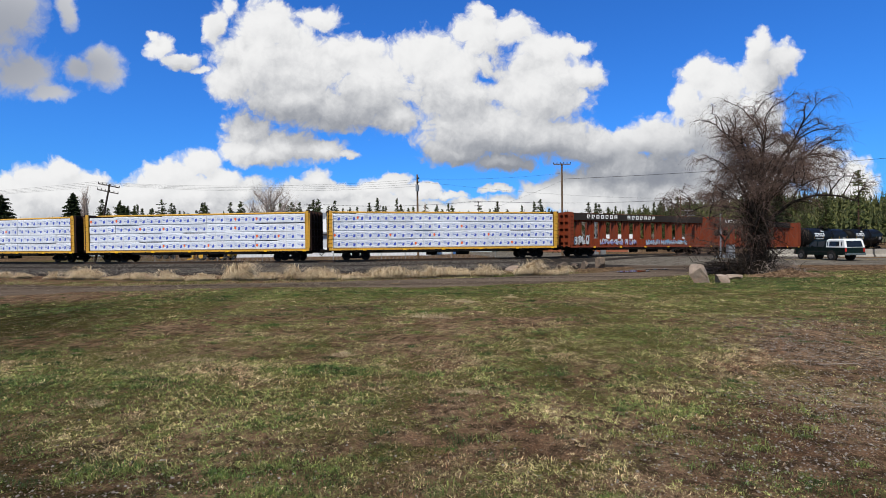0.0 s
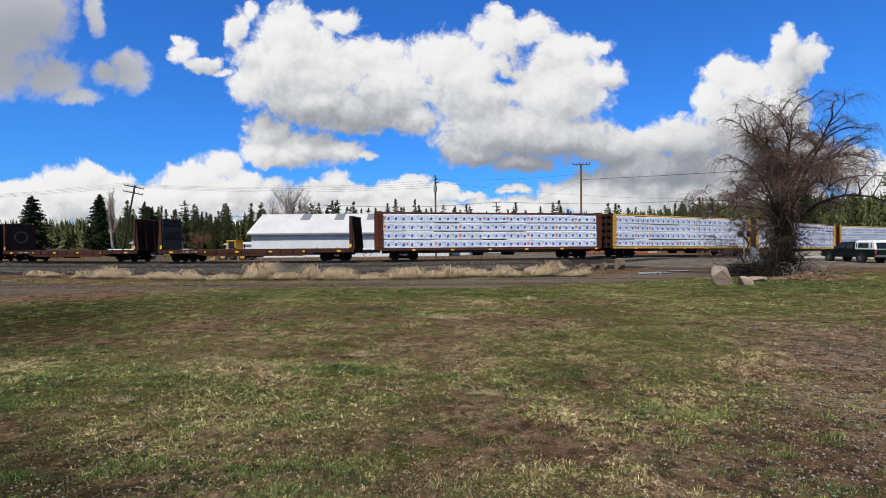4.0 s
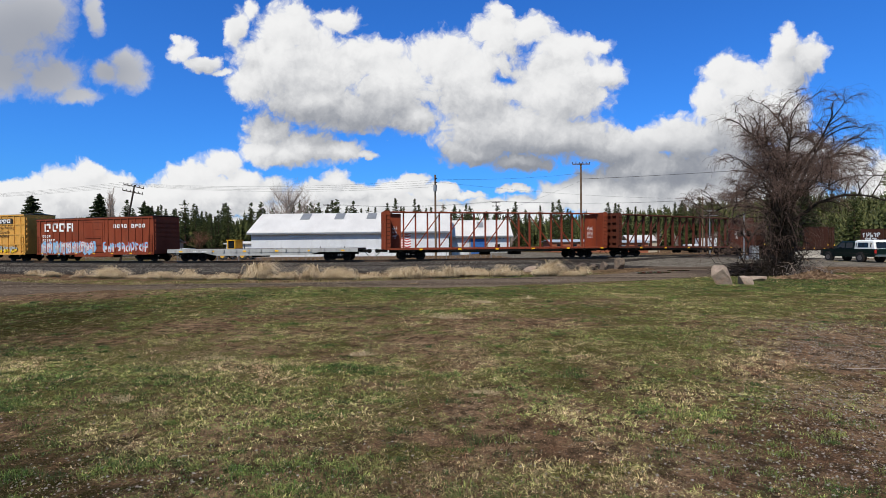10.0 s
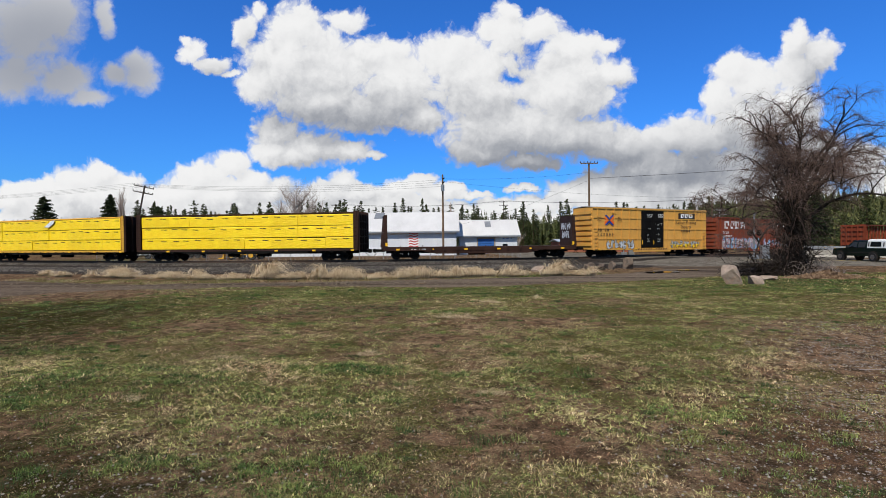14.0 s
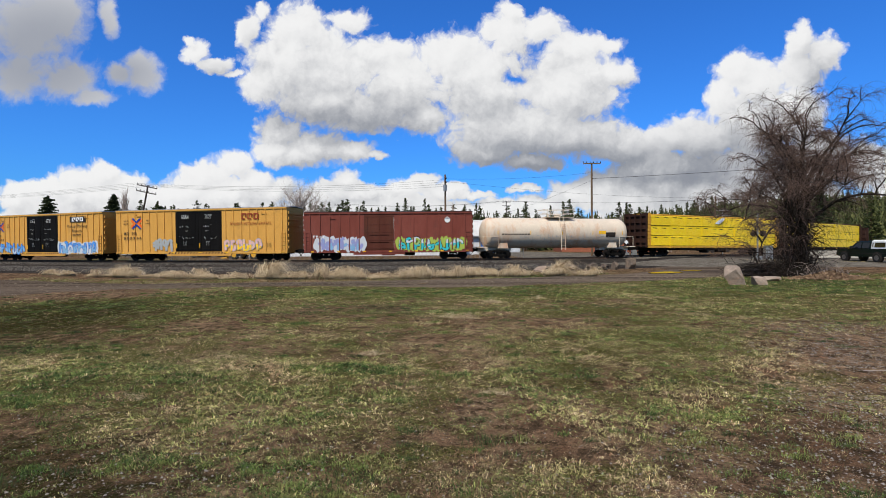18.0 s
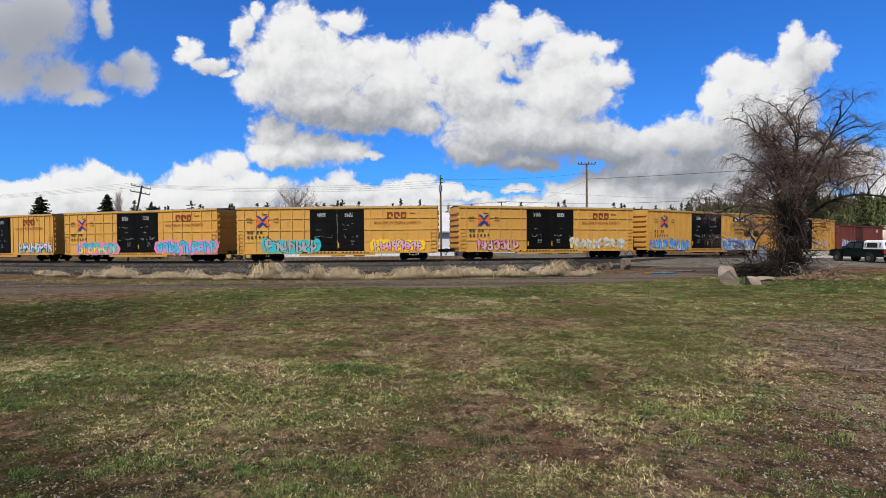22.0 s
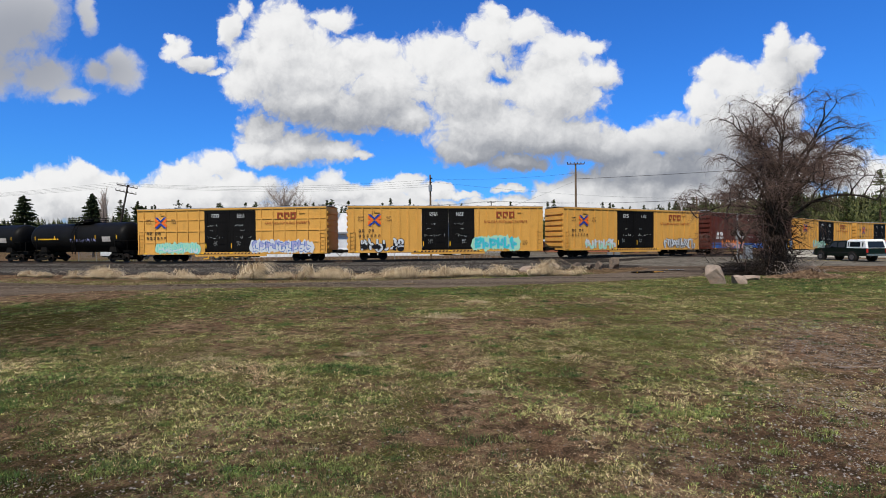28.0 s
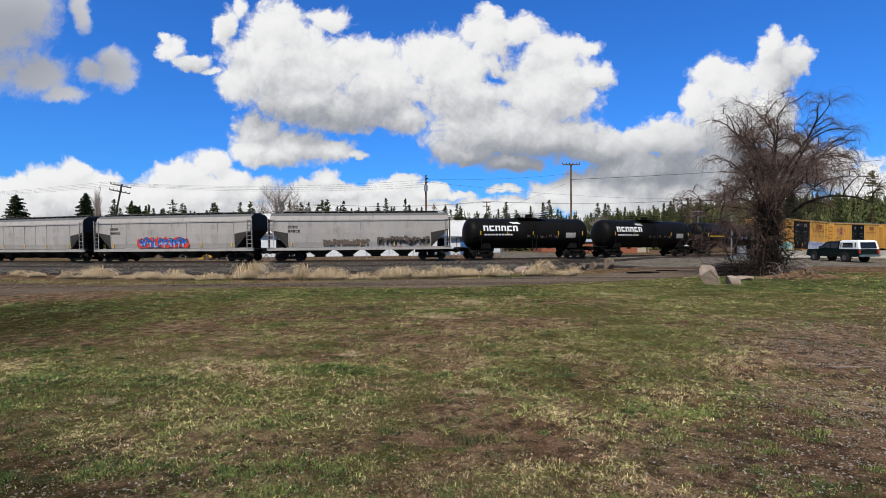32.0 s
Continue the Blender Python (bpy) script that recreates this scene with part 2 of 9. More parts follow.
def surface(name, base, other, scale=1.2, rough=0.6, metal=0.0, bump=0.15, grain=25.0, stretch=(1, 1, 1), dirt=None, dirt_scale=2.5, dirt_amount=0.5, vary=0.0, stripes=None, world_space=False):
    """A paint, metal, stone or earth: two tones in patches, dirt or rust in blotches, fine grain and relief."""
    m = mat(name, base, rough, metal)
    t = m.node_tree
    b = t.nodes["Principled BSDF"]
    if world_space:
        place = wnode(t, "NewGeometry").outputs["Position"]
    else:
        place = wnode(t, "TexCoord").outputs["Object"]
    spread = wnode(t, "VectorMath", place, stretch, operation="MULTIPLY").outputs[0]
    big = wnode(t, "TexNoise", spread, None, scale, 5.0, 0.6).outputs["Fac"]
    fine = wnode(t, "TexNoise", place, None, grain, 4.0, 0.65).outputs["Fac"]
    col = colour_mix(t, ramp(t, big, 0.35, 0.68), base, other)
    if dirt:
        blot = wnode(t, "TexNoise", spread, None, dirt_scale, 8.0, 0.7).outputs["Fac"]
        col = colour_mix(t, ramp(t, blot, 0.52, 0.72, 0.0, dirt_amount), col, dirt)
    light = ramp(t, fine, 0.25, 0.75, 0.8, 1.18)
    if vary:
        rnd = wnode(t, "ObjectInfo").outputs["Random"]
        light = wnode(t, "Math", light, ramp(t, rnd, 0, 1, 1 - vary, 1 + vary), operation="MULTIPLY").outputs[0]
    grey = wnode(t, "CombineXYZ", light, light, light).outputs[0]
    col = colour_mix(t, 1.0, col, grey, "MULTIPLY")
    t.links.new(col, b.inputs["Base Color"])
    t.links.new(ramp(t, fine, 0.3, 0.7, max(0.05, rough - 0.12), min(1.0, rough + 0.12)), b.inputs["Roughness"])
    if bump:
        n = wnode(t, "Bump", bump, 0.02, None, fine)
        n.inputs["Height"].default_value = 0
        t.links.new(fine, n.inputs["Height"])
        t.links.new(n.outputs[0], b.inputs["Normal"])
    return m


def earth(name, tones, scale=0.5, bump=0.6, attr=None, attr_tones=None, speck=None, streak=(1.0, 1.0, 1.0)):
    """Ground in three tones, mottled at several sizes, with pale specks of gravel where asked."""
    m = mat(name, tones[0], 0.95)
    t = m.node_tree
    b = t.nodes["Principled BSDF"]
    b.inputs["Specular IOR Level"].default_value = 0.0
    place = wnode(t, "NewGeometry").outputs["Position"]
    drawn = wnode(t, "VectorMath", place, streak, operation="MULTIPLY").outputs[0]
    one = wnode(t, "TexNoise", drawn, None, scale * (1 if streak[0] == 1 else 3), 6.0, 0.65).outputs["Fac"]
    two = wnode(t, "TexNoise", drawn, None, scale * 6, 8.0, 0.7).outputs["Fac"]
    fine = wnode(t, "TexNoise", place, None, 42.0, 7.0, 0.78).outputs["Fac"]
    col = colour_mix(t, ramp(t, one, 0.4, 0.62), tones[0], tones[1])
    col = colour_mix(t, ramp(t, two, 0.46, 0.64), col, tones[2])
    if attr:
        w = wnode(t, "Attribute")
        w.attribute_name = attr
        w = wnode(t, "Math", w.outputs["Fac"], ramp(t, two, 0.3, 0.7, -0.5, 0.5), operation="ADD").outputs[0]
        col = colour_mix(t, ramp(t, w, 0.25, 0.75), col, colour_mix(t, ramp(t, fine, 0.35, 0.65), *attr_tones))
    height = fine
    if speck:
        cell = wnode(t, "TexVoronoi", place, None, speck[1], 1.0, 0.5, 2.0, 1.0)
        pick = wnode(t, "SeparateColor", cell.outputs["Color"]).outputs[0]
        near = ramp(t, cell.outputs["Distance"], 0.3, 0.45, 1.0, 0.0)
        where = wnode(t, "Math", ramp(t, pick, 1 - speck[2] - 0.05, 1 - speck[2], 0, 1), near, operation="MULTIPLY").outputs[0]
        col = colour_mix(t, where, col, colour_mix(t, pick, speck[0], tuple(c * 0.55 for c in speck[0])))
        height = wnode(t, "Math", fine, where, operation="ADD").outputs[0]
    dark = ramp(t, fine, 0.34, 0.66, 0.42, 1.5)
    col = colour_mix(t, 1.0, col, wnode(t, "CombineXYZ", dark, dark, dark).outputs[0], "MULTIPLY")
    t.links.new(col, b.inputs["Base Color"])
    n = wnode(t, "Bump", bump, 0.03)
    t.links.new(height, n.inputs["Height"])
    t.links.new(n.outputs[0], b.inputs["Normal"])
    return m


def blades(name, tones):
    """Grass: each blade takes its tone along a row of tones, by its own tint."""
    m = mat(name, tones[0], 0.75)
    t = m.node_tree
    b = t.nodes["Principled BSDF"]
    b.inputs["Specular IOR Level"].default_value = 0.06
    w = wnode(t, "Attribute")
    w.attribute_name = "tint"
    rnd = wnode(t, "NewGeometry").outputs["Random Per Island"]
    w = wnode(t, "Math", w.outputs["Fac"], ramp(t, rnd, 0, 1, -0.1, 0.1), operation="ADD").outputs[0]
    col = (*tones[0], 1)
    for k, tone in enumerate(tones[1:]):
        col = colour_mix(t, ramp(t, w, k / (len(tones) - 1), (k + 1) / (len(tones) - 1)), col, tone)
    g = wnode(t, "Attribute")
    g.attribute_name = "light"
    g = g.outputs["Fac"]
    col = colour_mix(t, 1.0, col, wnode(t, "CombineXYZ", g, g, g).outputs[0], "MULTIPLY")
    t.links.new(col, b.inputs["Base Color"])
    return m


def mesh_of(name, verts, faces, m, smooth_faces=False):
    me = bpy.data.meshes.new(name)
    me.from_pydata(verts, [], faces)
    for k in (m if isinstance(m, list) else [m]):
        me.materials.append(k)
    if smooth_faces:
        me.shade_smooth()
    return me


# ---- ground ----
def fbm(x, y, k, n=4):
    """Value noise from sums of turned waves; fast on arrays."""
    out, amp, ang = 0.0, 1.0, 0.7
    for i in range(n * 3):
        out = out + amp * np.sin((x * math.cos(ang) + y * math.sin(ang)) * k + 1.7 * i + 1.3 * np.sin((x * math.sin(ang * 1.3) - y * math.cos(ang * 1.7)) * k * 0.7 + i))
        ang += 2.4
        if i % 3 == 2:
            amp, k = amp * 0.62, k * 1.9
    return out / 3.2


LUSH = [(0.5, 3.8, 3.0, 0.7, 0.16), (4.5, 11.5, 3.0, 2.2, 0.3), (8.5, 15.0, 5.0, 3.0, 0.35), (1.6, 7.0, 1.2, 0.5, 0.35), (-2.8, 4.9, 0.9, 0.4, 0.3), (-1.7, 6.75, 0.75, 0.3, 1.2), (-3.7, 10.7, 0.9, 0.5, 0.7), (-3.0, 5.9, 0.4, 0.2, 0.6), (0.1, 4.45, 0.16, 0.08, 1.0), (-5.2, 6.9, 2.2, 0.8, 0.5), (-3.5, 18.2, 7.0, 2.6, 0.7), (3.5, 17.5, 4.0, 1.6, 0.4), (15.0, 20.5, 9.0, 4.0, 0.9), (-10.0, 13.5, 5.0, 3.0, 0.4), (0.0, 12.4, 0.8, 0.35, 0.9), (3.2, 8.5, 2.0, 1.2, 0.45), (-0.2, 4.1, 0.3, 0.15, 0.8), (18.7, 27.0, 3.5, 2.2, 0.8)]
BARE = [(5.9, 7.3, 0.9, 1.7, 0.9), (7.3, 9.6, 1.2, 1.2, 0.8), (-0.3, 8.4, 1.0, 0.7, 0.5), (-4.7, 10.7, 0.9, 0.6, 0.5), (0.7, 4.9, 0.9, 0.5, 0.4), (-3.8, 3.3, 2.6, 0.8, 0.55), (2.4, 14.0, 4.0, 0.8, 0.35), (-2.0, 13.2, 1.6, 0.6, 0.45), (-7.0, 9.0, 2.0, 0.7, 0.35), (1.6, 10.5, 2.2, 1.8, 0.6), (0.8, 4.4, 1.6, 0.9, 0.5), (4.4, 4.2, 1.5, 0.9, 0.9), (2.6, 3.3, 1.4, 0.5, 0.7), (-2.6, 3.5, 1.6, 0.5, 0.6), (-4.2, 11.5, 2.0, 1.6, 0.5), (8.8, 9.5, 2.5, 1.2, 0.5), (-16.0, 19.0, 5.0, 3.0, 1.2)]


def lush(x, y):
    """How green the lawn is at x, y: 0 bare earth, 1 thick grass."""
    w = 0.53 + 0.26 * fbm(x, y, 0.9) + 0.26 * fbm(x + 9, y * 1.3, 3.1, 3) + 0.42 * fbm(x * 0.8 + 3, y * 1.1, 8.0, 2)
    w = w + 0.34 * fbm(x * 0.7 + 5, y * 0.8, 4.3, 2) * np.clip((y - 7) / 8, 0, 1)
    for cx, cy, a, b, k in LUSH:
        w = w + k * np.exp(-((x - cx) / a) ** 2 - ((y - cy) / b) ** 2)
    for cx, cy, a, b, k in BARE:
        w = w - k * np.exp(-((x - cx) / a) ** 2 - ((y - cy) / b) ** 2)
    return np.clip(w, 0, 1)


def lawn_earth():
    """Reddish soil, dark moss and pale dust in patches, grey pebbles where the gravel shows through."""
    m = mat("lawn_earth", (0.1, 0.07, 0.04), 0.95)
    t = m.node_tree
    b = t.nodes["Principled BSDF"]
    b.inputs["Specular IOR Level"].default_value = 0.0
    place = wnode(t, "NewGeometry").outputs["Position"]
    one = wnode(t, "TexNoise", place, None, 0.8, 6.0, 0.65).outputs["Fac"]
    two = wnode(t, "TexNoise", place, None, 4.5, 7.0, 0.7).outputs["Fac"]
    three = wnode(t, "TexNoise", place, None, 17.0, 6.0, 0.75).outputs["Fac"]
    fine = wnode(t, "TexNoise", place, None, 60.0, 6.0, 0.8).outputs["Fac"]
    col = colour_mix(t, ramp(t, one, 0.4, 0.62), (0.13, 0.074, 0.042), (0.24, 0.155, 0.092))
    col = colour_mix(t, ramp(t, two, 0.43, 0.58), col, (0.05, 0.034, 0.02))
    w = wnode(t, "Attribute")
    w.attribute_name = "lush"
    w = wnode(t, "Math", w.outputs["Fac"], ramp(t, three, 0.3, 0.7, -0.45, 0.45), operation="ADD").outputs[0]
    col = colour_mix(t, ramp(t, w, 0.3, 0.75), col, colour_mix(t, ramp(t, fine, 0.35, 0.65), (0.03, 0.032, 0.011), (0.12, 0.108, 0.034)))
    g = wnode(t, "Attribute")
    g.attribute_name = "moss"
    g = wnode(t, "Math", g.outputs["Fac"], ramp(t, two, 0.3, 0.7, -0.4, 0.4), operation="ADD").outputs[0]
    col = colour_mix(t, ramp(t, g, 0.2, 0.8), col, (0.028, 0.026, 0.009))
    g = wnode(t, "Attribute")
    g.attribute_name = "stony"
    cell = wnode(t, "TexVoronoi", place, None, 30.0, 1.0, 0.5, 2.0, 1.0)
    pick = wnode(t, "SeparateColor", cell.outputs["Color"]).outputs[0]
    stone = colour_mix(t, pick, (0.12, 0.1, 0.085), (0.4, 0.37, 0.34))
    near = ramp(t, cell.outputs["Distance"], 0.25, 0.5, 1.0, 0.0)
    s = wnode(t, "Math", g.outputs["Fac"], ramp(t, two, 0.3, 0.7, -0.5, 0.5), operation="ADD").outputs[0]
    s = wnode(t, "Math", ramp(t, s, 0.2, 0.8), near, operation="MULTIPLY").outputs[0]
    col = colour_mix(t, s, col, stone)
    dark = wnode(t, "Math", ramp(t, three, 0.36, 0.62, 0.65, 1.25), ramp(t, fine, 0.36, 0.64, 0.3, 1.6), operation="MULTIPLY").outputs[0]
    col = colour_mix(t, 1.0, col, wnode(t, "CombineXYZ", dark, dark, dark).outputs[0], "MULTIPLY")
    t.links.new(col, b.inputs["Base Color"])
    n = wnode(t, "Bump", 0.7, 0.015)
    t.links.new(wnode(t, "Math", fine, s, operation="ADD").outputs[0], n.inputs["Height"])
    t.links.new(n.outputs[0], b.inputs["Normal"])
    return m


STONY = [(7.2, 9.4, 1.3, 1.3, 1.0), (5.8, 7.0, 0.9, 1.3, 1.0), (4.2, 5.2, 0.8, 0.8, 0.8), (3.1, 4.0, 1.2, 0.5, 0.7), (10.5, 12.0, 2.5, 1.6, 0.6), (-2.0, 3.5, 0.8, 0.35, 0.8), (-16.0, 19.0, 5.0, 3.0, 0.5), (1.2, 3.2, 1.0, 0.3, 0.5)]


def stony(x, y):
    """How much gravel shows at x, y."""
    w = -0.1 + 0.25 * fbm(x, y, 1.1, 3)
    for cx, cy, a, b, k in STONY:
        w = w + k * np.exp(-((x - cx) / a) ** 2 - ((y - cy) / b) ** 2)
    return np.clip(w, 0, 1)


def moss(x, y):
    """Damp mossy earth with little litter on it."""
    return 0.95 * np.exp(-((x + 3.9) / 2.6) ** 2 - ((y - 3.1) / 1.5) ** 2) + 0.4 * np.exp(-((x + 9) / 3.5) ** 2 - ((y - 9.0) / 3.0) ** 2) + 0.5 * np.exp(-((x - 5.5) / 1.5) ** 2 - ((y - 3.2) / 0.8) ** 2) + 0.8 * np.exp(-((x + 11.0) / 4.5) ** 2 - ((y - 13.0) / 4.5) ** 2) + 0.35 * np.exp(-((x - 1.6) / 1.1) ** 2 - ((y - 6.3) / 0.7) ** 2)


MAT_LAWN = lawn_earth()
MAT_DIRT = earth("packed_dirt", [(0.085, 0.062, 0.043), (0.17, 0.13, 0.098), (0.026, 0.019, 0.014)], 0.24, 0.6, None, None, ((0.27, 0.245, 0.21), 22.0, 0.07), (0.05, 1.0, 1.0))
MAT_ASPHALT = earth("worn_asphalt", [(0.125, 0.108, 0.085), (0.165, 0.145, 0.115), (0.07, 0.06, 0.048)], 0.3, 0.25)
MAT_BALLAST = earth("track_ballast", [(0.036, 0.03, 0.026), (0.06, 0.052, 0.045), (0.012, 0.01, 0.009)], 0.5, 1.0, None, None, ((0.2, 0.18, 0.155), 14.0, 0.28))


def lay_ground():
    us = np.linspace(-2.2, 2.2, 300)
    ys = [-120.0, -40.0, -12.0, -4.0, 0.0] + [1.2 * 1.0305 ** k for k in range(275)]
    verts, tint = [], []
    for y in ys:
        for u in us:
            x = float(u) * (max(y, 1.2) + 5)
            z = ground_z(x, y)
            if 1 < y < 26:
                z += 0.018 * float(fbm(x, y, 2.3, 3))
            verts.append((x, y, z))
    a = np.array(verts)
    w = lush(a[:, 0], a[:, 1])
    w = np.where(a[:, 1] > 30, 0.25 + 0.3 * (fbm(a[:, 0], a[:, 1], 0.1, 3)), w)
    w = np.where(a[:, 1] < 1.0, 0.4, w)
    n = len(us)
    faces = [(j * n + i, j * n + i + 1, (j + 1) * n + i + 1, (j + 1) * n + i) for j in range(len(ys) - 1) for i in range(n - 1)]
    me = mesh_of("ground", verts, faces, MAT_LAWN, True)
    me.attributes.new("lush", "FLOAT", "POINT").data.foreach_set("value", w.astype(np.float32))
    me.attributes.new("moss", "FLOAT", "POINT").data.foreach_set("value", moss(a[:, 0], a[:, 1]).astype(np.float32))
    g = np.where((a[:, 1] > 30) | (a[:, 1] < 1), 0.1, stony(a[:, 0], a[:, 1]))
    me.attributes.new("stony", "FLOAT", "POINT").data.foreach_set("value", g.astype(np.float32))
    tagged(new("ground", me), "patchy spring lawn of thin grass, moss and bare earth", "ground", kind="structure")


def strip(name, near, far, m, lift, label, category, cross=10, ragged=0.35, level=None):
    """A road between two edges, each a row of places."""
    def along(row, k):
        d = [0.0]
        for p, q in zip(row, row[1:]):
            d.append(d[-1] + math.dist(p, q))
        at = k * d[-1]
        return float(np.interp(at, d, [p[0] for p in row])), float(np.interp(at, d, [p[1] for p in row]))

    count = 150
    verts = []
    for i in range(count + 1):
        a, b = along(near, i / count), along(far, i / count)
        for j in range(cross + 1):
            f = j / cross
            if j in (0, cross):
                f += (-1 if j == 0 else 1) * ragged * float(fbm(np.float64(a[0] * 1.3 + j), np.float64(a[1]), 1.1, 3)) / max(2.0, math.dist(a, b))
            x, y = a[0] + (b[0] - a[0]) * f, a[1] + (b[1] - a[1]) * f
            z = (level or ground_z)(x, y) + (lift if 0 < j < cross else -0.02)
            verts.append((x, y, z))
    n = cross + 1
    faces = [(i * n + j, (i + 1) * n + j, (i + 1) * n + j + 1, i * n + j + 1) for i in range(count) for j in range(cross)]
    return tagged(new(name, mesh_of(name, verts, faces, m, True)), label, category, kind="structure")


def lay_roads():
    strip("dirt_road", [(-60, 12), (-30, 17), (-16.6, 18.6), (-13.5, 21.6), (-7.2, 22.6), (0.3, 20.6), (3.9, 21.8), (8.2, 23.8), (14.3, 27.2), (22, 32), (26, 36)],
          [(-75, 44), (-45, 36.5), (-27, 30.6), (-16.5, 25.4), (-6.6, 25.7), (2.6, 27.8), (10, 30.8), (15, 36), (15.5, 41), (19, 42), (24, 40)], MAT_DIRT, 0.018,
          "rutted dirt road of packed brown earth", "road", 14)
    road = strip("road", [(140, 14), (90, 24), (60, 30.5), (40, 34.2), (27, 36.0), (19.5, 38.0), (15, 41), (12.2, 45), (11.2, 50), (10.4, 56), (6, 84), (-10, 140)],
                 [(150, 28), (95, 36), (60, 42.5), (44, 46), (35, 49.5), (30, 53), (27, 57), (25, 62), (23, 68), (20, 75), (15, 90), (0, 142)], MAT_ASPHALT, 0.05,
                 "worn grey asphalt road over the level crossing", "road", 12, 0.2)
    # the yellow line along the road
    verts, faces = [], []
    centre = [(140, 21.5), (90, 30.6), (60, 36.8), (44, 40.0), (33, 42.6), (26, 45.5)]
    for a, b in zip(centre, centre[1:]):
        for k in range(12):
            p = [(a[0] + (b[0] - a[0]) * f, a[1] + (b[1] - a[1]) * f) for f in (k / 12, (k + 1) / 12)]
            i = len(verts)
            verts += [(x, y + w, ground_z(x, y) + 0.062) for x, y in p for w in (-0.11, 0.11)]
            faces.append((i, i + 2, i + 3, i + 1))
    paint = new("centre_line", mesh_of("centre_line", verts, faces, surface("road_paint", (0.55, 0.36, 0.05), (0.4, 0.3, 0.1), 3, 0.7)))
    paint.parent = road


def puddle(x, y, a, b, seed, label):
    """Standing water in a rut, level and a hand's breadth below the crown of the road."""
    ring = []
    for k in range(40):
        t = 6.283 * k / 40
        q = 1 + 0.22 * math.sin(2 * t + seed) + 0.12 * math.sin(5 * t + 2 * seed) + 0.06 * math.sin(9 * t)
        ring.append((x + a * q * math.cos(t), y + b * q * math.sin(t) + 0.16 * (a * q * math.cos(t))))
    z = max(ground_z(*p) for p in ring) + 0.06
    water = mat("puddle_water", (0.012, 0.01, 0.008), 0.02)
    me = mesh_of("puddle", [(*p, z) for p in ring] + [(*p, z - 0.1) for p in ring], [tuple(range(40))] + [(k, k + 40, (k + 1) % 40 + 40, (k + 1) % 40) for k in range(40)], water)
    tagged(new("puddle", me), label, "puddle")


def lay_track():
    """Ballast bed, ties and two rails along the line, 1.6 m behind the near face of the cars."""
    profile = [(-15.0, None, -0.06), (-11.0, None, 0.0), (-4.6, None, 0.02), (-2.4, None, 0.08), (-0.5, -0.17, 0), (3.7, -0.17, 0), (5.6, None, 0.1), (7.5, None, 0.0)]
    verts = []
    ss = [-110 + 1.0 * k for k in range(261)]
    for s in ss:
        for k, (off, z, lift) in enumerate(profile):
            x, y, _ = on_line(s, off + 0.15 * math.sin(s * 1.7 + k))
            verts.append((x, y, (rail_z(s) + z) if z is not None else ground_z(x, y) + lift + 0.02))
    n = len(profile)
    faces = [(i * n + j, (i + 1) * n + j, (i + 1) * n + j + 1, i * n + j + 1) for i in range(len(ss) - 1) for j in range(n - 1)]
    tagged(new("ballast_bed", mesh_of("ballast_bed", verts, faces, MAT_BALLAST)), "grey crushed-stone ballast bed under the railway", "ballast", kind="structure")
    track = tagged(new("railway_track"), "single railway track with worn steel rails on dark ties", "railway track", kind="structure")
    steel = surface("rail_steel", (0.11, 0.075, 0.055), (0.07, 0.05, 0.04), 6, 0.55, 0.6)
    shape = [(-0.07, -0.17), (0.07, -0.17), (0.07, -0.155), (0.012, -0.13), (0.012, -0.045), (0.036, -0.035), (0.036, 0.0), (-0.036, 0.0), (-0.036, -0.035), (-0.012, -0.045), (-0.012, -0.13), (-0.07, -0.155)]
    for side in (1.6 - 0.75, 1.6 + 0.75):
        verts, faces = [], []
        for s in ss:
            for o, z in shape:
                x, y, _ = on_line(s, side + o)
                verts.append((x, y, rail_z(s) + z))
        n = len(shape)
        faces = [(i * n + j, (i + 1) * n + j, (i + 1) * n + (j + 1) % n, i * n + (j + 1) % n) for i in range(len(ss) - 1) for j in range(n)]
        new("rail", mesh_of("rail", verts, faces, steel)).parent = track
    wood = surface("tie_wood", (0.05, 0.038, 0.03), (0.09, 0.075, 0.06), 4, 0.9, 0, 0.4, vary=0.3)
    c = [(x, y, z) for z in (-0.3, -0.155) for x, y in ((-0.12, -1.3), (0.12, -1.3), (0.12, 1.3), (-0.12, 1.3))]
    tie = mesh_of("tie", c, [(0, 3, 2, 1), (4, 5, 6, 7), (0, 1, 5, 4), (1, 2, 6, 5), (2, 3, 7, 6), (3, 0, 4, 7)], wood)
    for k in range(180):
        s = -62 + 0.56 * k
        x, y, h = on_line(s, 1.6)
        t = new("tie", tie)
        t.matrix_basis = pose(x, y, rail_z(s), 0, 0, math.degrees(h) + random.uniform(-1, 1))
        t.parent = track


lay_ground()
lay_roads()
puddle(13.0, 31.4, 0.95, 0.75, 1.0, "shallow muddy puddle at the edge of the road")
puddle(15.6, 33.6, 0.6, 0.35, 2.6, "long narrow puddle in a wheel rut")
lay_track()


# ---- grass, as thousands of blades ----
# tones from dead litter through straw and yellow-green to deep blue-green
MAT_GRASS = blades("grass_blades", [(0.22, 0.115, 0.062), (0.44, 0.335, 0.2), (0.29, 0.26, 0.1), (0.175, 0.205, 0.056), (0.07, 0.12, 0.03), (0.026, 0.048, 0.018)])
MAT_THATCH = blades("thatch_litter", [(0.035, 0.02, 0.013), (0.13, 0.068, 0.038), (0.34, 0.24, 0.14), (0.5, 0.4, 0.26)])
MAT_STRAW = blades("dry_grass", [(0.3, 0.21, 0.12), (0.46, 0.345, 0.2), (0.6, 0.47, 0.3), (0.68, 0.55, 0.37)])


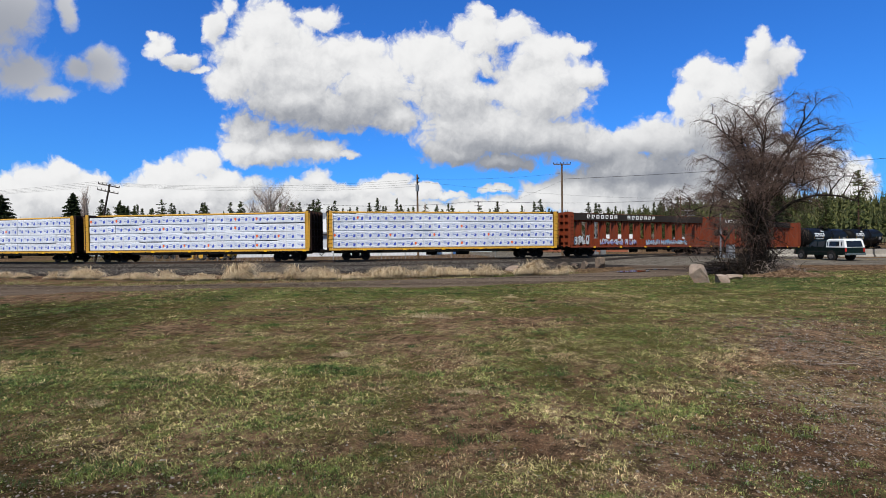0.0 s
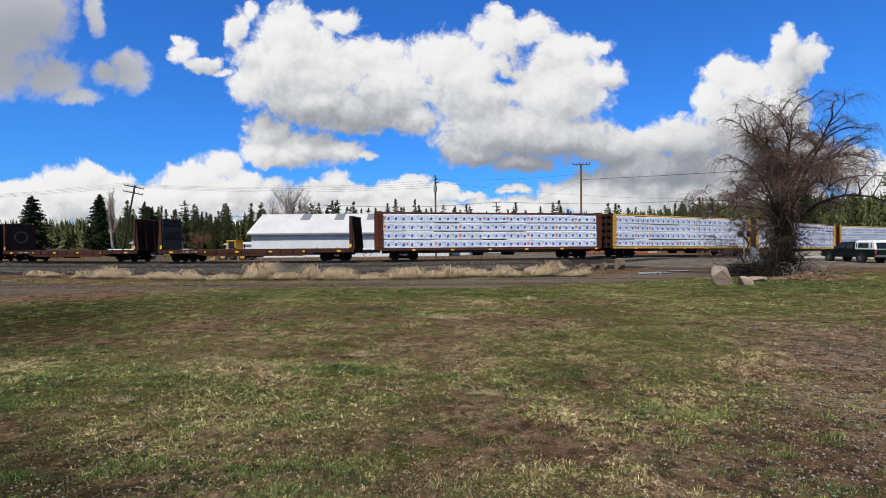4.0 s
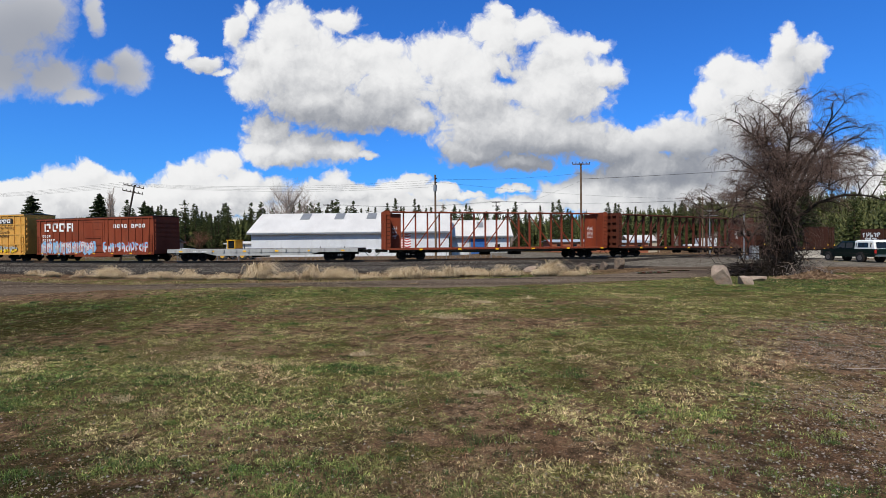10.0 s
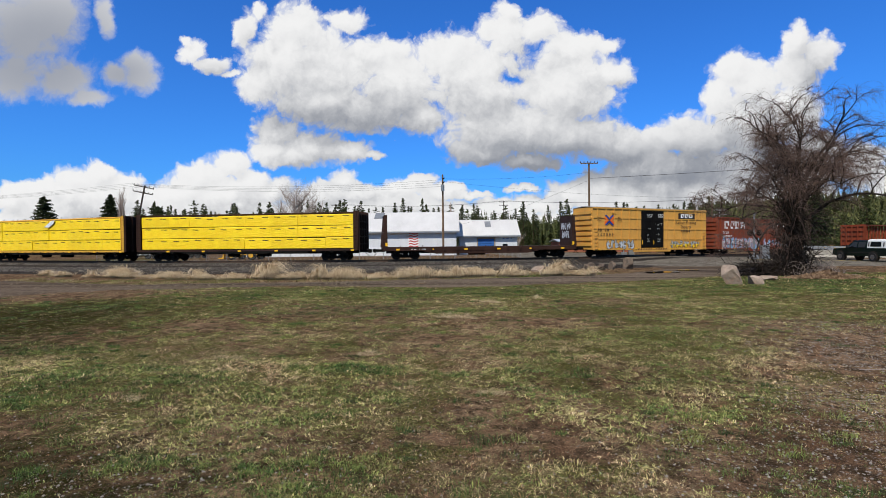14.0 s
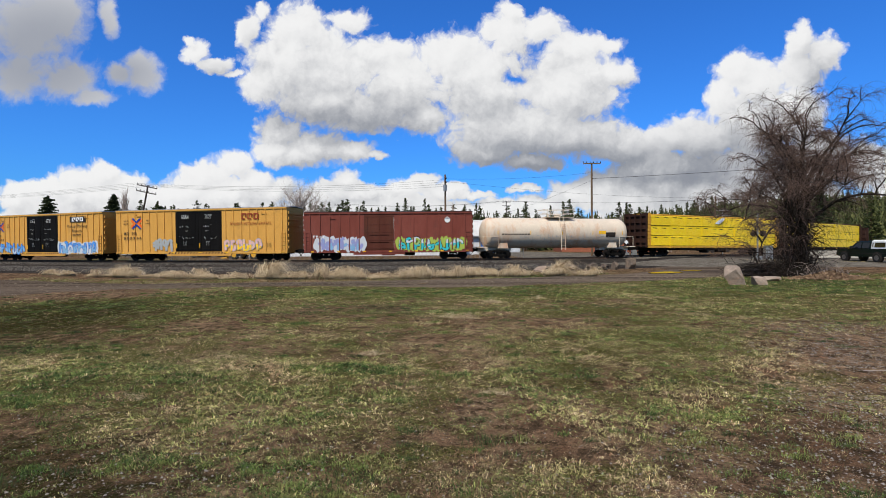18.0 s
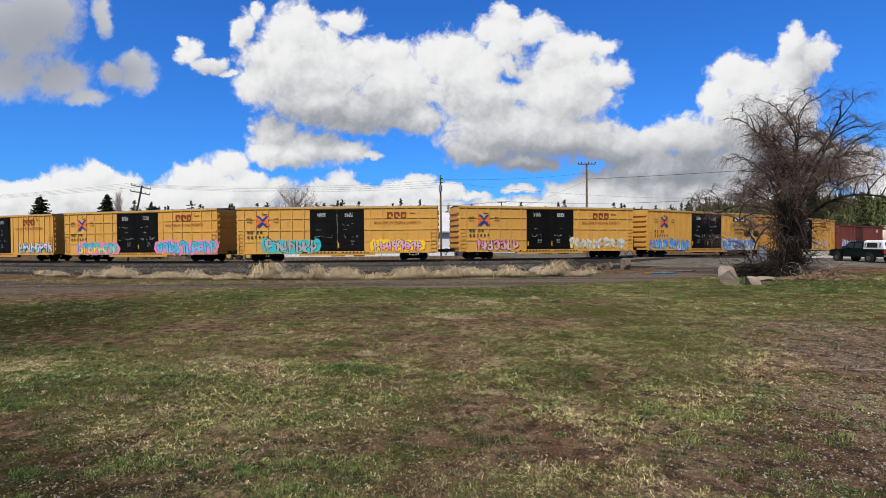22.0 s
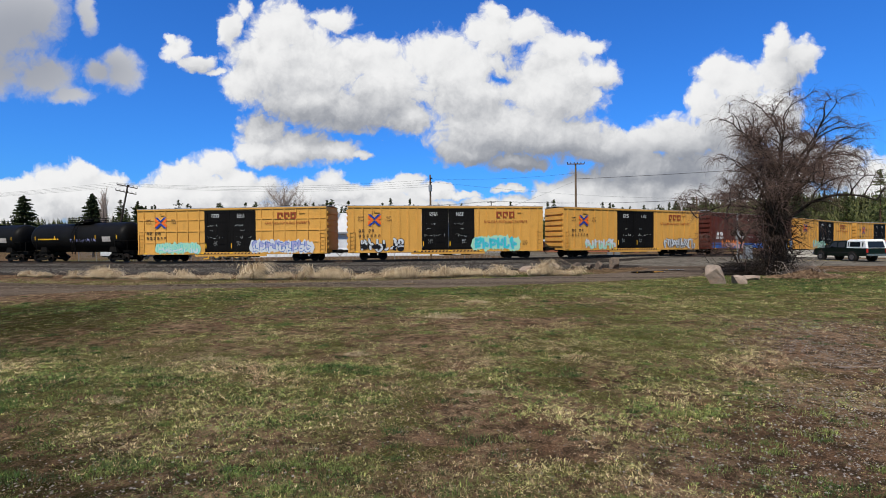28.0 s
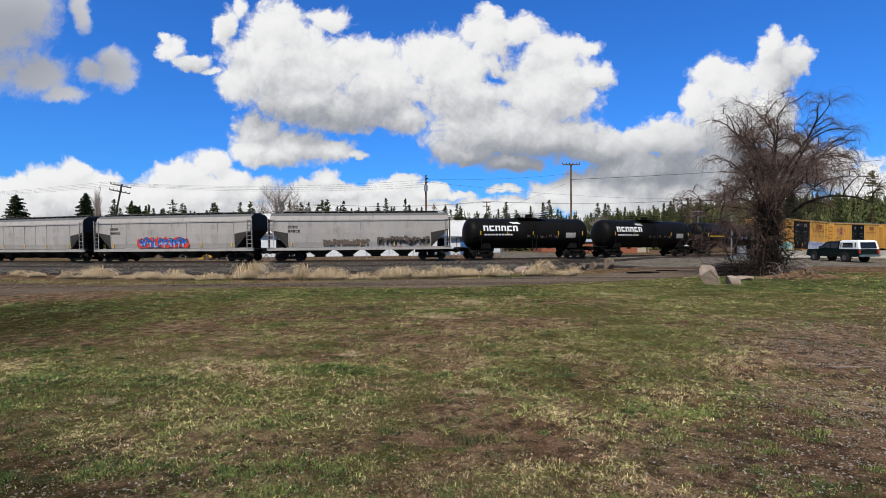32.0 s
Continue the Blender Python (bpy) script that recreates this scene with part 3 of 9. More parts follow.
def blade_mesh(name, x, y, z, h, w, lean, turn, tint, m, light):
    """Bent blades: two quads narrowing to a tip, all arrays of one length."""
    n = len(x)
    dx, dy = np.cos(turn), np.sin(turn)
    px, py = -dy * w / 2, dx * w / 2
    mx, my = x + dx * lean * h * 0.35, y + dy * lean * h * 0.35
    tx, ty = x + dx * lean * h, y + dy * lean * h
    co = np.stack([np.stack([x - px, y - py, z], 1), np.stack([x + px, y + py, z], 1), np.stack([mx + px * 0.7, my + py * 0.7, z + h * 0.6], 1), np.stack([mx - px * 0.7, my - py * 0.7, z + h * 0.6], 1), np.stack([tx, ty, z + h * (1 - 0.35 * lean)], 1)], 1).reshape(-1, 3)
    me = bpy.data.meshes.new(name)
    me.vertices.add(n * 5)
    me.vertices.foreach_set("co", co.astype(np.float32).ravel())
    base = (np.arange(n) * 5)[:, None]
    loops = np.concatenate([base + [0, 1, 2, 3], base + [3, 2, 4]], 1).ravel()
    me.loops.add(n * 7)
    me.loops.foreach_set("vertex_index", loops.astype(np.int32))
    me.polygons.add(n * 2)
    start = ((np.arange(n) * 7)[:, None] + [0, 4]).ravel()
    me.polygons.foreach_set("loop_start", start.astype(np.int32))
    me.attributes.new("tint", "FLOAT", "POINT").data.foreach_set("value", np.repeat(tint, 5).astype(np.float32))
    me.attributes.new("light", "FLOAT", "POINT").data.foreach_set("value", np.repeat(light, 5).astype(np.float32))
    me.materials.append(m)
    me.update()
    me.validate()
    return me


ROAD_NEAR = ([-60, -30, -16.6, -13.5, -7.2, 0.3, 3.9, 8.2, 14.3, 19, 25, 32, 45, 90], [12, 17, 18.6, 21.6, 22.6, 20.6, 21.8, 23.8, 27.2, 35, 35.5, 34, 32, 20])


def lawn_z(x, y):
    t = np.clip((np.hypot(x * 0.6, y) - 8) / 26, 0, 1)
    return -0.38 * t * t * (3 - 2 * t) + 0.018 * fbm(x, y, 2.3, 3)


def tip_mesh(name, x, y, z, h, w, lean, turn, tint, m, light):
    """Straight pointed blades, one triangle each, all arrays of one length."""
    n = len(x)
    dx, dy = np.cos(turn), np.sin(turn)
    px, py = -dy * w / 2, dx * w / 2
    co = np.stack([np.stack([x - px, y - py, z], 1), np.stack([x + px, y + py, z], 1), np.stack([x + dx * lean * h, y + dy * lean * h, z + h * (1 - 0.35 * lean)], 1)], 1).reshape(-1, 3)
    me = bpy.data.meshes.new(name)
    me.vertices.add(n * 3)
    me.vertices.foreach_set("co", co.astype(np.float32).ravel())
    me.loops.add(n * 3)
    me.loops.foreach_set("vertex_index", np.arange(n * 3, dtype=np.int32))
    me.polygons.add(n)
    me.polygons.foreach_set("loop_start", (np.arange(n) * 3).astype(np.int32))
    me.attributes.new("tint", "FLOAT", "POINT").data.foreach_set("value", np.repeat(tint, 3).astype(np.float32))
    me.attributes.new("light", "FLOAT", "POINT").data.foreach_set("value", np.repeat(light, 3).astype(np.float32))
    me.materials.append(m)
    me.update()
    me.validate()
    return me


# patches of deep green grass, the broad ones near the tree also painting in cloud shade: across, ahead, half width,
# half depth, strength
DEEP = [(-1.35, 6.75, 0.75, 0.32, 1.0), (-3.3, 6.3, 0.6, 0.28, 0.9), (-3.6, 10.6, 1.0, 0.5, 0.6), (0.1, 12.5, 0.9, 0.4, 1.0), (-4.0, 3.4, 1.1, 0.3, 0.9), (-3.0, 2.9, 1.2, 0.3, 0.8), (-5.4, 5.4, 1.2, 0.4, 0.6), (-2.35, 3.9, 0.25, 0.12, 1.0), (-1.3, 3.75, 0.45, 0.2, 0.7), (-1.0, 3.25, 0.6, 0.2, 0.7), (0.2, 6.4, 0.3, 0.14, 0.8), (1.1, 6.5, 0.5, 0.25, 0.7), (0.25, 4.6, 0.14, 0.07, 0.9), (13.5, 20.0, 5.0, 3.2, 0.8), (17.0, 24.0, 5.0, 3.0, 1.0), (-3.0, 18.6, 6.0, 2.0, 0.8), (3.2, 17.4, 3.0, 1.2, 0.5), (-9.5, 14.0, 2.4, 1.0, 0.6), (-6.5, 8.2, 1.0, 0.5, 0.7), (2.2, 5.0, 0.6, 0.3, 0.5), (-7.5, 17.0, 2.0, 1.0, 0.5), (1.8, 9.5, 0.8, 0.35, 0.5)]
# patches of yellow-green grass, and of red-brown earth with little on it
FRESH = [(-2.6, 5.6, 1.3, 0.45, 0.9), (-0.9, 5.3, 0.7, 0.3, 0.7), (-2.2, 4.9, 0.5, 0.3, 0.9), (3.0, 8.4, 1.6, 0.9, 0.9), (5.2, 10.5, 2.0, 1.4, 0.6), (2.5, 6.2, 1.0, 0.6, 0.6), (-6.0, 6.7, 1.0, 0.5, 0.7), (-1.0, 3.9, 0.3, 0.1, 0.9), (0.25, 4.55, 0.2, 0.1, 0.9), (-5.5, 11.5, 2.0, 1.0, 0.5), (8.0, 14.0, 3.0, 1.6, 0.5), (-0.5, 8.0, 1.2, 0.5, 0.5)]
BARREN = [(0.1, 5.3, 0.6, 0.4, 0.8), (0.5, 4.3, 0.7, 0.5, 0.8), (-4.6, 10.8, 1.2, 0.7, 0.8), (-2.2, 11.6, 1.4, 0.7, 0.7), (1.4, 11.2, 1.5, 0.7, 0.5), (-0.4, 8.9, 0.9, 0.4, 0.6), (-5.5, 4.3, 1.2, 0.5, 0.6), (-2.9, 3.5, 0.6, 0.3, 0.7), (2.6, 4.0, 1.2, 0.5, 0.6), (5.4, 6.0, 1.0, 0.9, 0.9), (3.9, 4.4, 0.8, 0.6, 0.9), (6.6, 8.4, 0.9, 0.9, 0.7), (4.6, 12.5, 2.0, 0.6, 0.4), (-9.0, 10.0, 2.0, 0.8, 0.5), (-14.0, 18.0, 4.0, 2.0, 0.8)]


def patch_sum(x, y, rows):
    w = 0.0
    for cx, cy, a, b, k in rows:
        w = w + k * np.exp(-(((x - cx) / a) ** 2 + ((y - cy) / b) ** 2) ** 1.5)
    return w


def cover_at(x, y):
    """How thick the grass stands at x, y."""
    w = 0.62 + 0.3 * fbm(x + 2, y * 1.1, 0.8, 3) + 0.3 * fbm(x + 9, y * 1.2, 3.3, 2) + 0.26 * fbm(x * 0.9 + 3, y, 9.0, 2)
    return np.clip(w + 0.45 * patch_sum(x, y, DEEP) + 0.3 * patch_sum(x, y, FRESH) - 0.75 * patch_sum(x, y, BARREN) - 0.5 * stony(x, y) - 0.55 * moss(x, y), 0.02, 1)


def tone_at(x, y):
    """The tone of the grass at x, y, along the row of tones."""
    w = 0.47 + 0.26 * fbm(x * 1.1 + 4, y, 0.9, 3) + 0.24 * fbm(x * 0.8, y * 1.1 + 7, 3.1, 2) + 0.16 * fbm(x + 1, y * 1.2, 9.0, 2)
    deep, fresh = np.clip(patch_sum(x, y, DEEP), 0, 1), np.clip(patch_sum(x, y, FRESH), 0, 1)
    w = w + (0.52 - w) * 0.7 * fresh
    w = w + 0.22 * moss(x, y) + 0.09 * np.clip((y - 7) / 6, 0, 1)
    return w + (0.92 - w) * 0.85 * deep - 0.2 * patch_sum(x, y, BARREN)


def strew(rng, total, y0, y1, power):
    """Places on the lawn, closer together near the eye."""
    y = y0 * (y1 / y0) ** (rng.random(total) ** power)
    x = (rng.random(total) * 2 - 1) * (y * 0.98 + 1.2)
    ok = y < np.interp(x, *ROAD_NEAR) + 0.9 * rng.random(total) - 0.5 + 0.8 * fbm(x, y * 0.3, 1.1, 3)
    return x[ok], y[ok]


def sow_lawn():
    rng = np.random.default_rng(4)

    def tufts(total, y0, y1, power, each, tall):
        x, y = strew(rng, total, y0, y1, power)
        w = cover_at(x, y)
        keep = rng.random(len(x)) < 0.12 + 1.1 * w
        x, y, w = x[keep], y[keep], w[keep]
        n = len(x)
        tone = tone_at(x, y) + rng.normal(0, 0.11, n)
        tone = np.where(rng.random(n) < 0.16, rng.random(n) * 0.3, tone)
        light = np.exp(rng.normal(-0.2, 0.64, n) + 0.35 * fbm(x * 0.9 + 6, y, 1.7, 2))
        big = 0.55 + 0.8 * rng.random(n) ** 2 + 0.4 * np.clip(tone - 0.6, 0, 1)
        x, y, w, tone, light, big = [np.repeat(v, each) for v in (x, y, w, tone, light, big)]
        n = len(x)
        turn = rng.random(n) * 6.283
        away = np.abs(rng.normal(0, 1, n)) * (0.012 + 0.0016 * y) * big
        x, y = x + np.cos(turn) * away, y + np.sin(turn) * away
        h = tall * (0.3 + 0.7 * rng.random(n) ** 1.4) * big * (0.5 + 0.6 * w) * (1 + 0.012 * y)
        return x, y, lawn_z(x, y) - 0.004, h, (0.0022 + 0.00085 * y) * (0.6 + 0.8 * rng.random(n)), 0.5 + 1.5 * rng.random(n), turn + rng.normal(0, 0.7, n), tone + rng.normal(0, 0.04, n), MAT_GRASS, np.clip(light * np.exp(rng.normal(0, 0.25, n)), 0.2, 2.2)

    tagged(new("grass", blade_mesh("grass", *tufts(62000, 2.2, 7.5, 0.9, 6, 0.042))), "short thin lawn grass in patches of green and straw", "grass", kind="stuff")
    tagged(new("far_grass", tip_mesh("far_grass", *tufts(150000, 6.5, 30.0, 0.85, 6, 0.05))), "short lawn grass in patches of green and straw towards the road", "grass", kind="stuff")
    # dead bits and runners that lie flat
    x, y = strew(rng, 330000, 2.2, 26.0, 0.9)
    n = len(x)
    pale = 0.26 - 0.3 * moss(x, y) + 0.28 * fbm(x + 5, y * 1.2, 1.3, 3) + 0.25 * fbm(x, y, 6.0, 2) + rng.normal(0, 0.26, n)
    me = tip_mesh("thatch", x, y, lawn_z(x, y) + 0.006 * rng.random(n), (0.006 + 0.012 * rng.random(n)) * (1 + 0.04 * y), 0.0014 + 0.0007 * y, 1.6 + 1.1 * rng.random(n), rng.random(n) * 6.283, pale, MAT_THATCH, np.clip(np.exp(rng.normal(-0.1, 0.4, n)), 0.2, 2.0))
    tagged(new("thatch", me), "dead grass litter and moss lying on the lawn", "grass litter", kind="stuff")
    # thicker taller tussocks of darker green
    cx, cy, sz = [], [], []
    while len(cx) < 520:
        ty = float(3.0 * (22 / 3.0) ** rng.random())
        tx = float((rng.random() * 2 - 1) * ty * 0.95)
        if rng.random() < 0.12 + patch_sum(np.float64(tx), np.float64(ty), DEEP) and ty < np.interp(tx, *ROAD_NEAR) - 0.5:
            cx.append(tx), cy.append(ty), sz.append(0.3 + 0.8 * rng.random() ** 2)
    m, k = 110, len(cx)
    size = np.repeat(np.array(sz), m)
    x = np.repeat(np.array(cx), m) + rng.normal(0, 0.13, k * m) * size
    y = np.repeat(np.array(cy), m) + rng.normal(0, 0.08, k * m) * size
    tone = np.repeat(rng.uniform(0.55, 0.98, k), m) + rng.normal(0, 0.06, k * m)
    me = blade_mesh("grass_tussocks", x, y, lawn_z(x, y) - 0.01, (0.025 + 0.06 * rng.random(k * m)) * (0.5 + 0.6 * size), (0.0016 + 0.0006 * y), 0.3 + 0.9 * rng.random(k * m), rng.random(k * m) * 6.283, tone, MAT_GRASS, np.exp(rng.normal(-0.1, 0.35, k * m)))
    tagged(new("grass_tussocks", me), "darker green tussocks of taller grass in the lawn", "grass", kind="stuff")


sow_lawn()


def drooping(name, x, y, reach, h, w, turn, tint, m):
    """Long blades that rise, bend over and hang down to the tip."""
    n = len(x)
    dx, dy = np.cos(turn), np.sin(turn)
    px, py = -dy * w / 2, dx * w / 2
    rows = []
    for f, up, wide in ((0.0, -0.08, 0.8), (0.16, 0.72, 1.0), (0.5, 1.0, 0.8)):
        cx, cy = x + dx * reach * f, y + dy * reach * f
        rows += [np.stack([cx - px * wide, cy - py * wide, h * up], 1), np.stack([cx + px * wide, cy + py * wide, h * up], 1)]
    rows.append(np.stack([x + dx * reach, y + dy * reach, h * 0.42], 1))
    me = mesh_of(name, np.stack(rows, 1).reshape(-1, 3).tolist(), [tuple(7 * i + k for k in q) for i in range(n) for q in ((0, 1, 3, 2), (2, 3, 5, 4), (4, 5, 6))], m)
    me.attributes.new("tint", "FLOAT", "POINT").data.foreach_set("value", np.repeat(tint, 7).astype(np.float32))
    me.attributes.new("light", "FLOAT", "POINT").data.foreach_set("value", np.full(7 * n, 1.0, np.float32))
    return me


def dry_clump(x, y, width, height, count, seed, label="heaped bleached dry grass beside the dirt road"):
    """A heap of bleached long grass, several tufts combed over to one side."""
    rng = np.random.default_rng(seed)
    tufts = 11
    tx, ty, way = rng.normal(0, width * 0.29, tufts), rng.normal(0, width * 0.1, tufts), rng.choice([3.4, -0.3, -1.3, -1.9], tufts)
    size = 0.3 + 0.8 * rng.random(tufts) ** 2
    k = rng.integers(0, tufts, count)
    bx, by = tx[k] + rng.normal(0, width * 0.07, count), ty[k] + rng.normal(0, width * 0.05, count)
    h = height * size[k] * (0.35 + 0.65 * rng.random(count)) * np.exp(-(bx / width) ** 2)
    me = drooping("dry_grass_clump", bx, by, h * (0.7 + 1.9 * rng.random(count)), h, height * (0.01 + 0.016 * rng.random(count)), way[k] + rng.normal(0, 0.75, count), rng.random(count) * 1.1, MAT_STRAW)
    ob = tagged(new("dry_grass_clump", me), label, "grass clump", "dry grass clumps", "stuff")
    ob.location = (x, y, ground_z(x, y))


for k, (x, y, wd, ht) in enumerate([(-26.5, 37.5, 2.2, 0.5), (-24.3, 37.2, 1.6, 0.9), (-22.0, 36.5, 2.0, 0.45), (-19.6, 35.4, 2.4, 0.55), (-16.9, 34.6, 2.6, 0.65), (-14.8, 34.2, 1.6, 0.5), (-12.3, 34.0, 2.2, 1.0), (-10.6, 33.4, 1.6, 0.6), (-8.2, 33.2, 1.9, 0.8), (-6.3, 32.8, 2.4, 0.7), (-4.2, 32.5, 2.0, 0.6), (-2.2, 32.6, 1.8, 0.7), (0.0, 33.2, 1.8, 0.75), (2.0, 34.0, 2.0, 1.05), (4.0, 33.8, 1.8, 0.65), (6.9, 34.2, 1.8, 0.9), (8.6, 33.6, 1.6, 0.6), (-30.0, 39.5, 1.6, 0.4), (-33.0, 41.0, 1.6, 0.4)]):
    dry_clump(x * 0.86, y * 0.86, wd * 0.95, ht * 1.12, 1500, 30 + k)
for k, (x, y, wd, ht) in enumerate([(0.5, 5.65, 0.42, 0.09), (-3.55, 5.5, 0.36, 0.07), (0.1, 11.4, 0.8, 0.2), (-1.2, 7.6, 0.45, 0.12), (-3.3, 7.5, 0.5, 0.07), (1.2, 14.5, 0.9, 0.16), (2.6, 15.6, 0.9, 0.14)]):
    dry_clump(x, y, wd, ht, 320, 80 + k, "small tuft of pale dry grass in the lawn")


def sow_verge():
    """Thin dry and green grass along the far edge of the dirt road."""
    rng = np.random.default_rng(21)
    n = 15000
    x = rng.uniform(-27, 9.5, n)
    y = np.interp(x, [-27, -16.5, -6.6, 2.6, 10], [30.6, 25.4, 25.7, 27.8, 30.8]) + np.abs(rng.normal(0, 1.1, n)) + 0.5 * fbm(x, x * 0, 2.0, 2) - 0.1
    keep = rng.random(n) < 0.35 + 0.6 * fbm(x, y, 1.6, 3)
    x, y = x[keep], y[keep]
    n = len(x)
    z = np.array([ground_z(float(a), float(b)) for a, b in zip(x, y)])
    me = blade_mesh("verge_grass", x, y, z - 0.01, 0.05 + 0.13 * rng.random(n) ** 2, 0.015 + 0.015 * rng.random(n), 0.4 + 1.2 * rng.random(n), rng.random(n) * 6.283, 0.55 * rng.random(n) + 0.2 * fbm(x, y, 0.5, 2) + 0.4 * np.clip((x - 2) / 2, 0, 1), MAT_GRASS, 0.5 + 0.7 * rng.random(n))
    tagged(new("verge_grass", me), "thin dry grass along the edge of the dirt road", "grass", kind="stuff")


sow_verge()


def scatter_stones():
    rng = np.random.default_rng(9)
    n = 8500
    zones = [(7.2, 9.4, 0.9, 0.9), (5.8, 7.0, 0.6, 0.9), (5.8, 7.2, 0.8, 1.1), (4.2, 5.2, 0.6, 0.6), (3.3, 4.2, 1.0, 0.5), (2.7, 3.4, 1.2, 0.5), (-2.6, 3.5, 1.4, 0.5), (0.5, 4.6, 4.5, 1.2)]
    pick = rng.integers(0, len(zones), n)
    zx = np.array(zones)[pick]
    x, y = zx[:, 0] + rng.normal(0, 1, n) * zx[:, 2], zx[:, 1] + rng.normal(0, 1, n) * zx[:, 3]
    ok = (y > 2.2) & (y < 20)
    x, y = x[ok], y[ok]
    n = len(x)
    r = 0.003 + 0.009 * rng.random(n) ** 3 + 0.0004 * y
    d = np.hypot(x * 0.6, y)
    t = np.clip((d - 8) / 26, 0, 1)
    z = -0.38 * t * t * (3 - 2 * t) + 0.018 * fbm(x, y, 2.3, 3)
    corner = np.array([(1, 0, 0), (0.4, 0.9, 0.1), (-0.6, 0.8, 0), (-1, -0.1, 0.1), (-0.4, -0.9, 0), (0.6, -0.8, 0.1), (0.1, 0.1, 0.75), (0, 0, -0.6)])
    jit = 1 + 0.35 * (rng.random((n, 8, 3)) - 0.5)
    co = corner[None] * jit * r[:, None, None] + np.stack([x, y, z + 0.2 * r], 1)[:, None]
    tri = [(k, (k + 1) % 6, 6) for k in range(6)] + [((k + 1) % 6, k, 7) for k in range(6)]
    faces = (np.array(tri)[None] + (np.arange(n) * 8)[:, None, None]).reshape(-1, 3)
    m = surface("gravel_stone", (0.3, 0.27, 0.24), (0.12, 0.1, 0.08), 14, 0.9, 0, 0.3, world_space=True)
    tagged(new("gravel", mesh_of("gravel", co.reshape(-1, 3).tolist(), faces.tolist(), m)), "loose grey and brown gravel scattered over the lawn", "gravel", kind="stuff")


scatter_stones()


def scatter_grit():
    rng = np.random.default_rng(31)
    n = 7000
    x = rng.uniform(-28, 15, n)
    a = np.interp(x, [-30, -16.6, -13.5, -7.2, 0.3, 3.9, 8.2, 14.3], [17, 18.6, 21.6, 22.6, 20.6, 21.8, 23.8, 27.2])
    b = np.interp(x, [-27, -16.5, -6.6, 2.6, 10, 15], [30.6, 25.4, 25.7, 27.8, 30.8, 35])
    y = a + (b - a) * rng.random(n)
    z = np.array([ground_z(float(p), float(q)) for p, q in zip(x, y)]) + 0.018
    r = 0.012 + 0.035 * rng.random(n) ** 3
    corner = np.array([(1, 0, 0), (0.4, 0.9, 0.1), (-0.6, 0.8, 0), (-1, -0.1, 0.1), (-0.4, -0.9, 0), (0.6, -0.8, 0.1), (0.1, 0.1, 0.8)])
    co = corner[None] * (1 + 0.5 * (rng.random((n, 7, 3)) - 0.5)) * r[:, None, None] + np.stack([x, y, z], 1)[:, None]
    faces = (np.array([(k, (k + 1) % 6, 6) for k in range(6)])[None] + (np.arange(n) * 7)[:, None, None]).reshape(-1, 3)
    m = surface("road_grit", (0.06, 0.045, 0.03), (0.24, 0.19, 0.14), 7, 0.95, 0, 0.3, world_space=True)
    tagged(new("road_grit", mesh_of("road_grit", co.reshape(-1, 3).tolist(), faces.tolist(), m)), "clods and small stones on the dirt road", "grit", kind="stuff")


scatter_grit()


def scatter_ballast():
    rng = np.random.default_rng(12)
    place = []
    for k in range(15000):
        s, off = rng.uniform(-56, 9), -0.6 - 10.0 * rng.random() ** 1.35
        x, y, _ = on_line(float(s), float(off))
        z = ground_z(x, y) + 0.05
        if off > -2.4:
            f = (off + 2.4) / 1.9
            z = (z + 0.06) * (1 - min(f, 1)) + (rail_z(s) - 0.16) * min(f, 1)
        place.append((x, y, z))
    place = np.array(place)
    n = len(place)
    r = 0.025 + 0.04 * rng.random(n) ** 2
    corner = np.array([(1, 0, 0), (0.4, 0.9, 0.1), (-0.6, 0.8, 0), (-1, -0.1, 0.1), (-0.4, -0.9, 0), (0.6, -0.8, 0.1), (0.1, 0.1, 0.9), (0, 0, -0.6)])
    co = corner[None] * (1 + 0.5 * (rng.random((n, 8, 3)) - 0.5)) * r[:, None, None] + place[:, None]
    tri = [(k, (k + 1) % 6, 6) for k in range(6)]
    faces = (np.array(tri)[None] + (np.arange(n) * 8)[:, None, None]).reshape(-1, 3)
    m = surface("ballast_stone", (0.055, 0.047, 0.04), (0.19, 0.17, 0.145), 9, 0.9, 0, 0.3, world_space=True)
    tagged(new("ballast_stones", mesh_of("ballast_stones", co.reshape(-1, 3).tolist(), faces.tolist(), m)), "loose crushed stones on the track bed", "ballast", kind="stuff")


scatter_ballast()


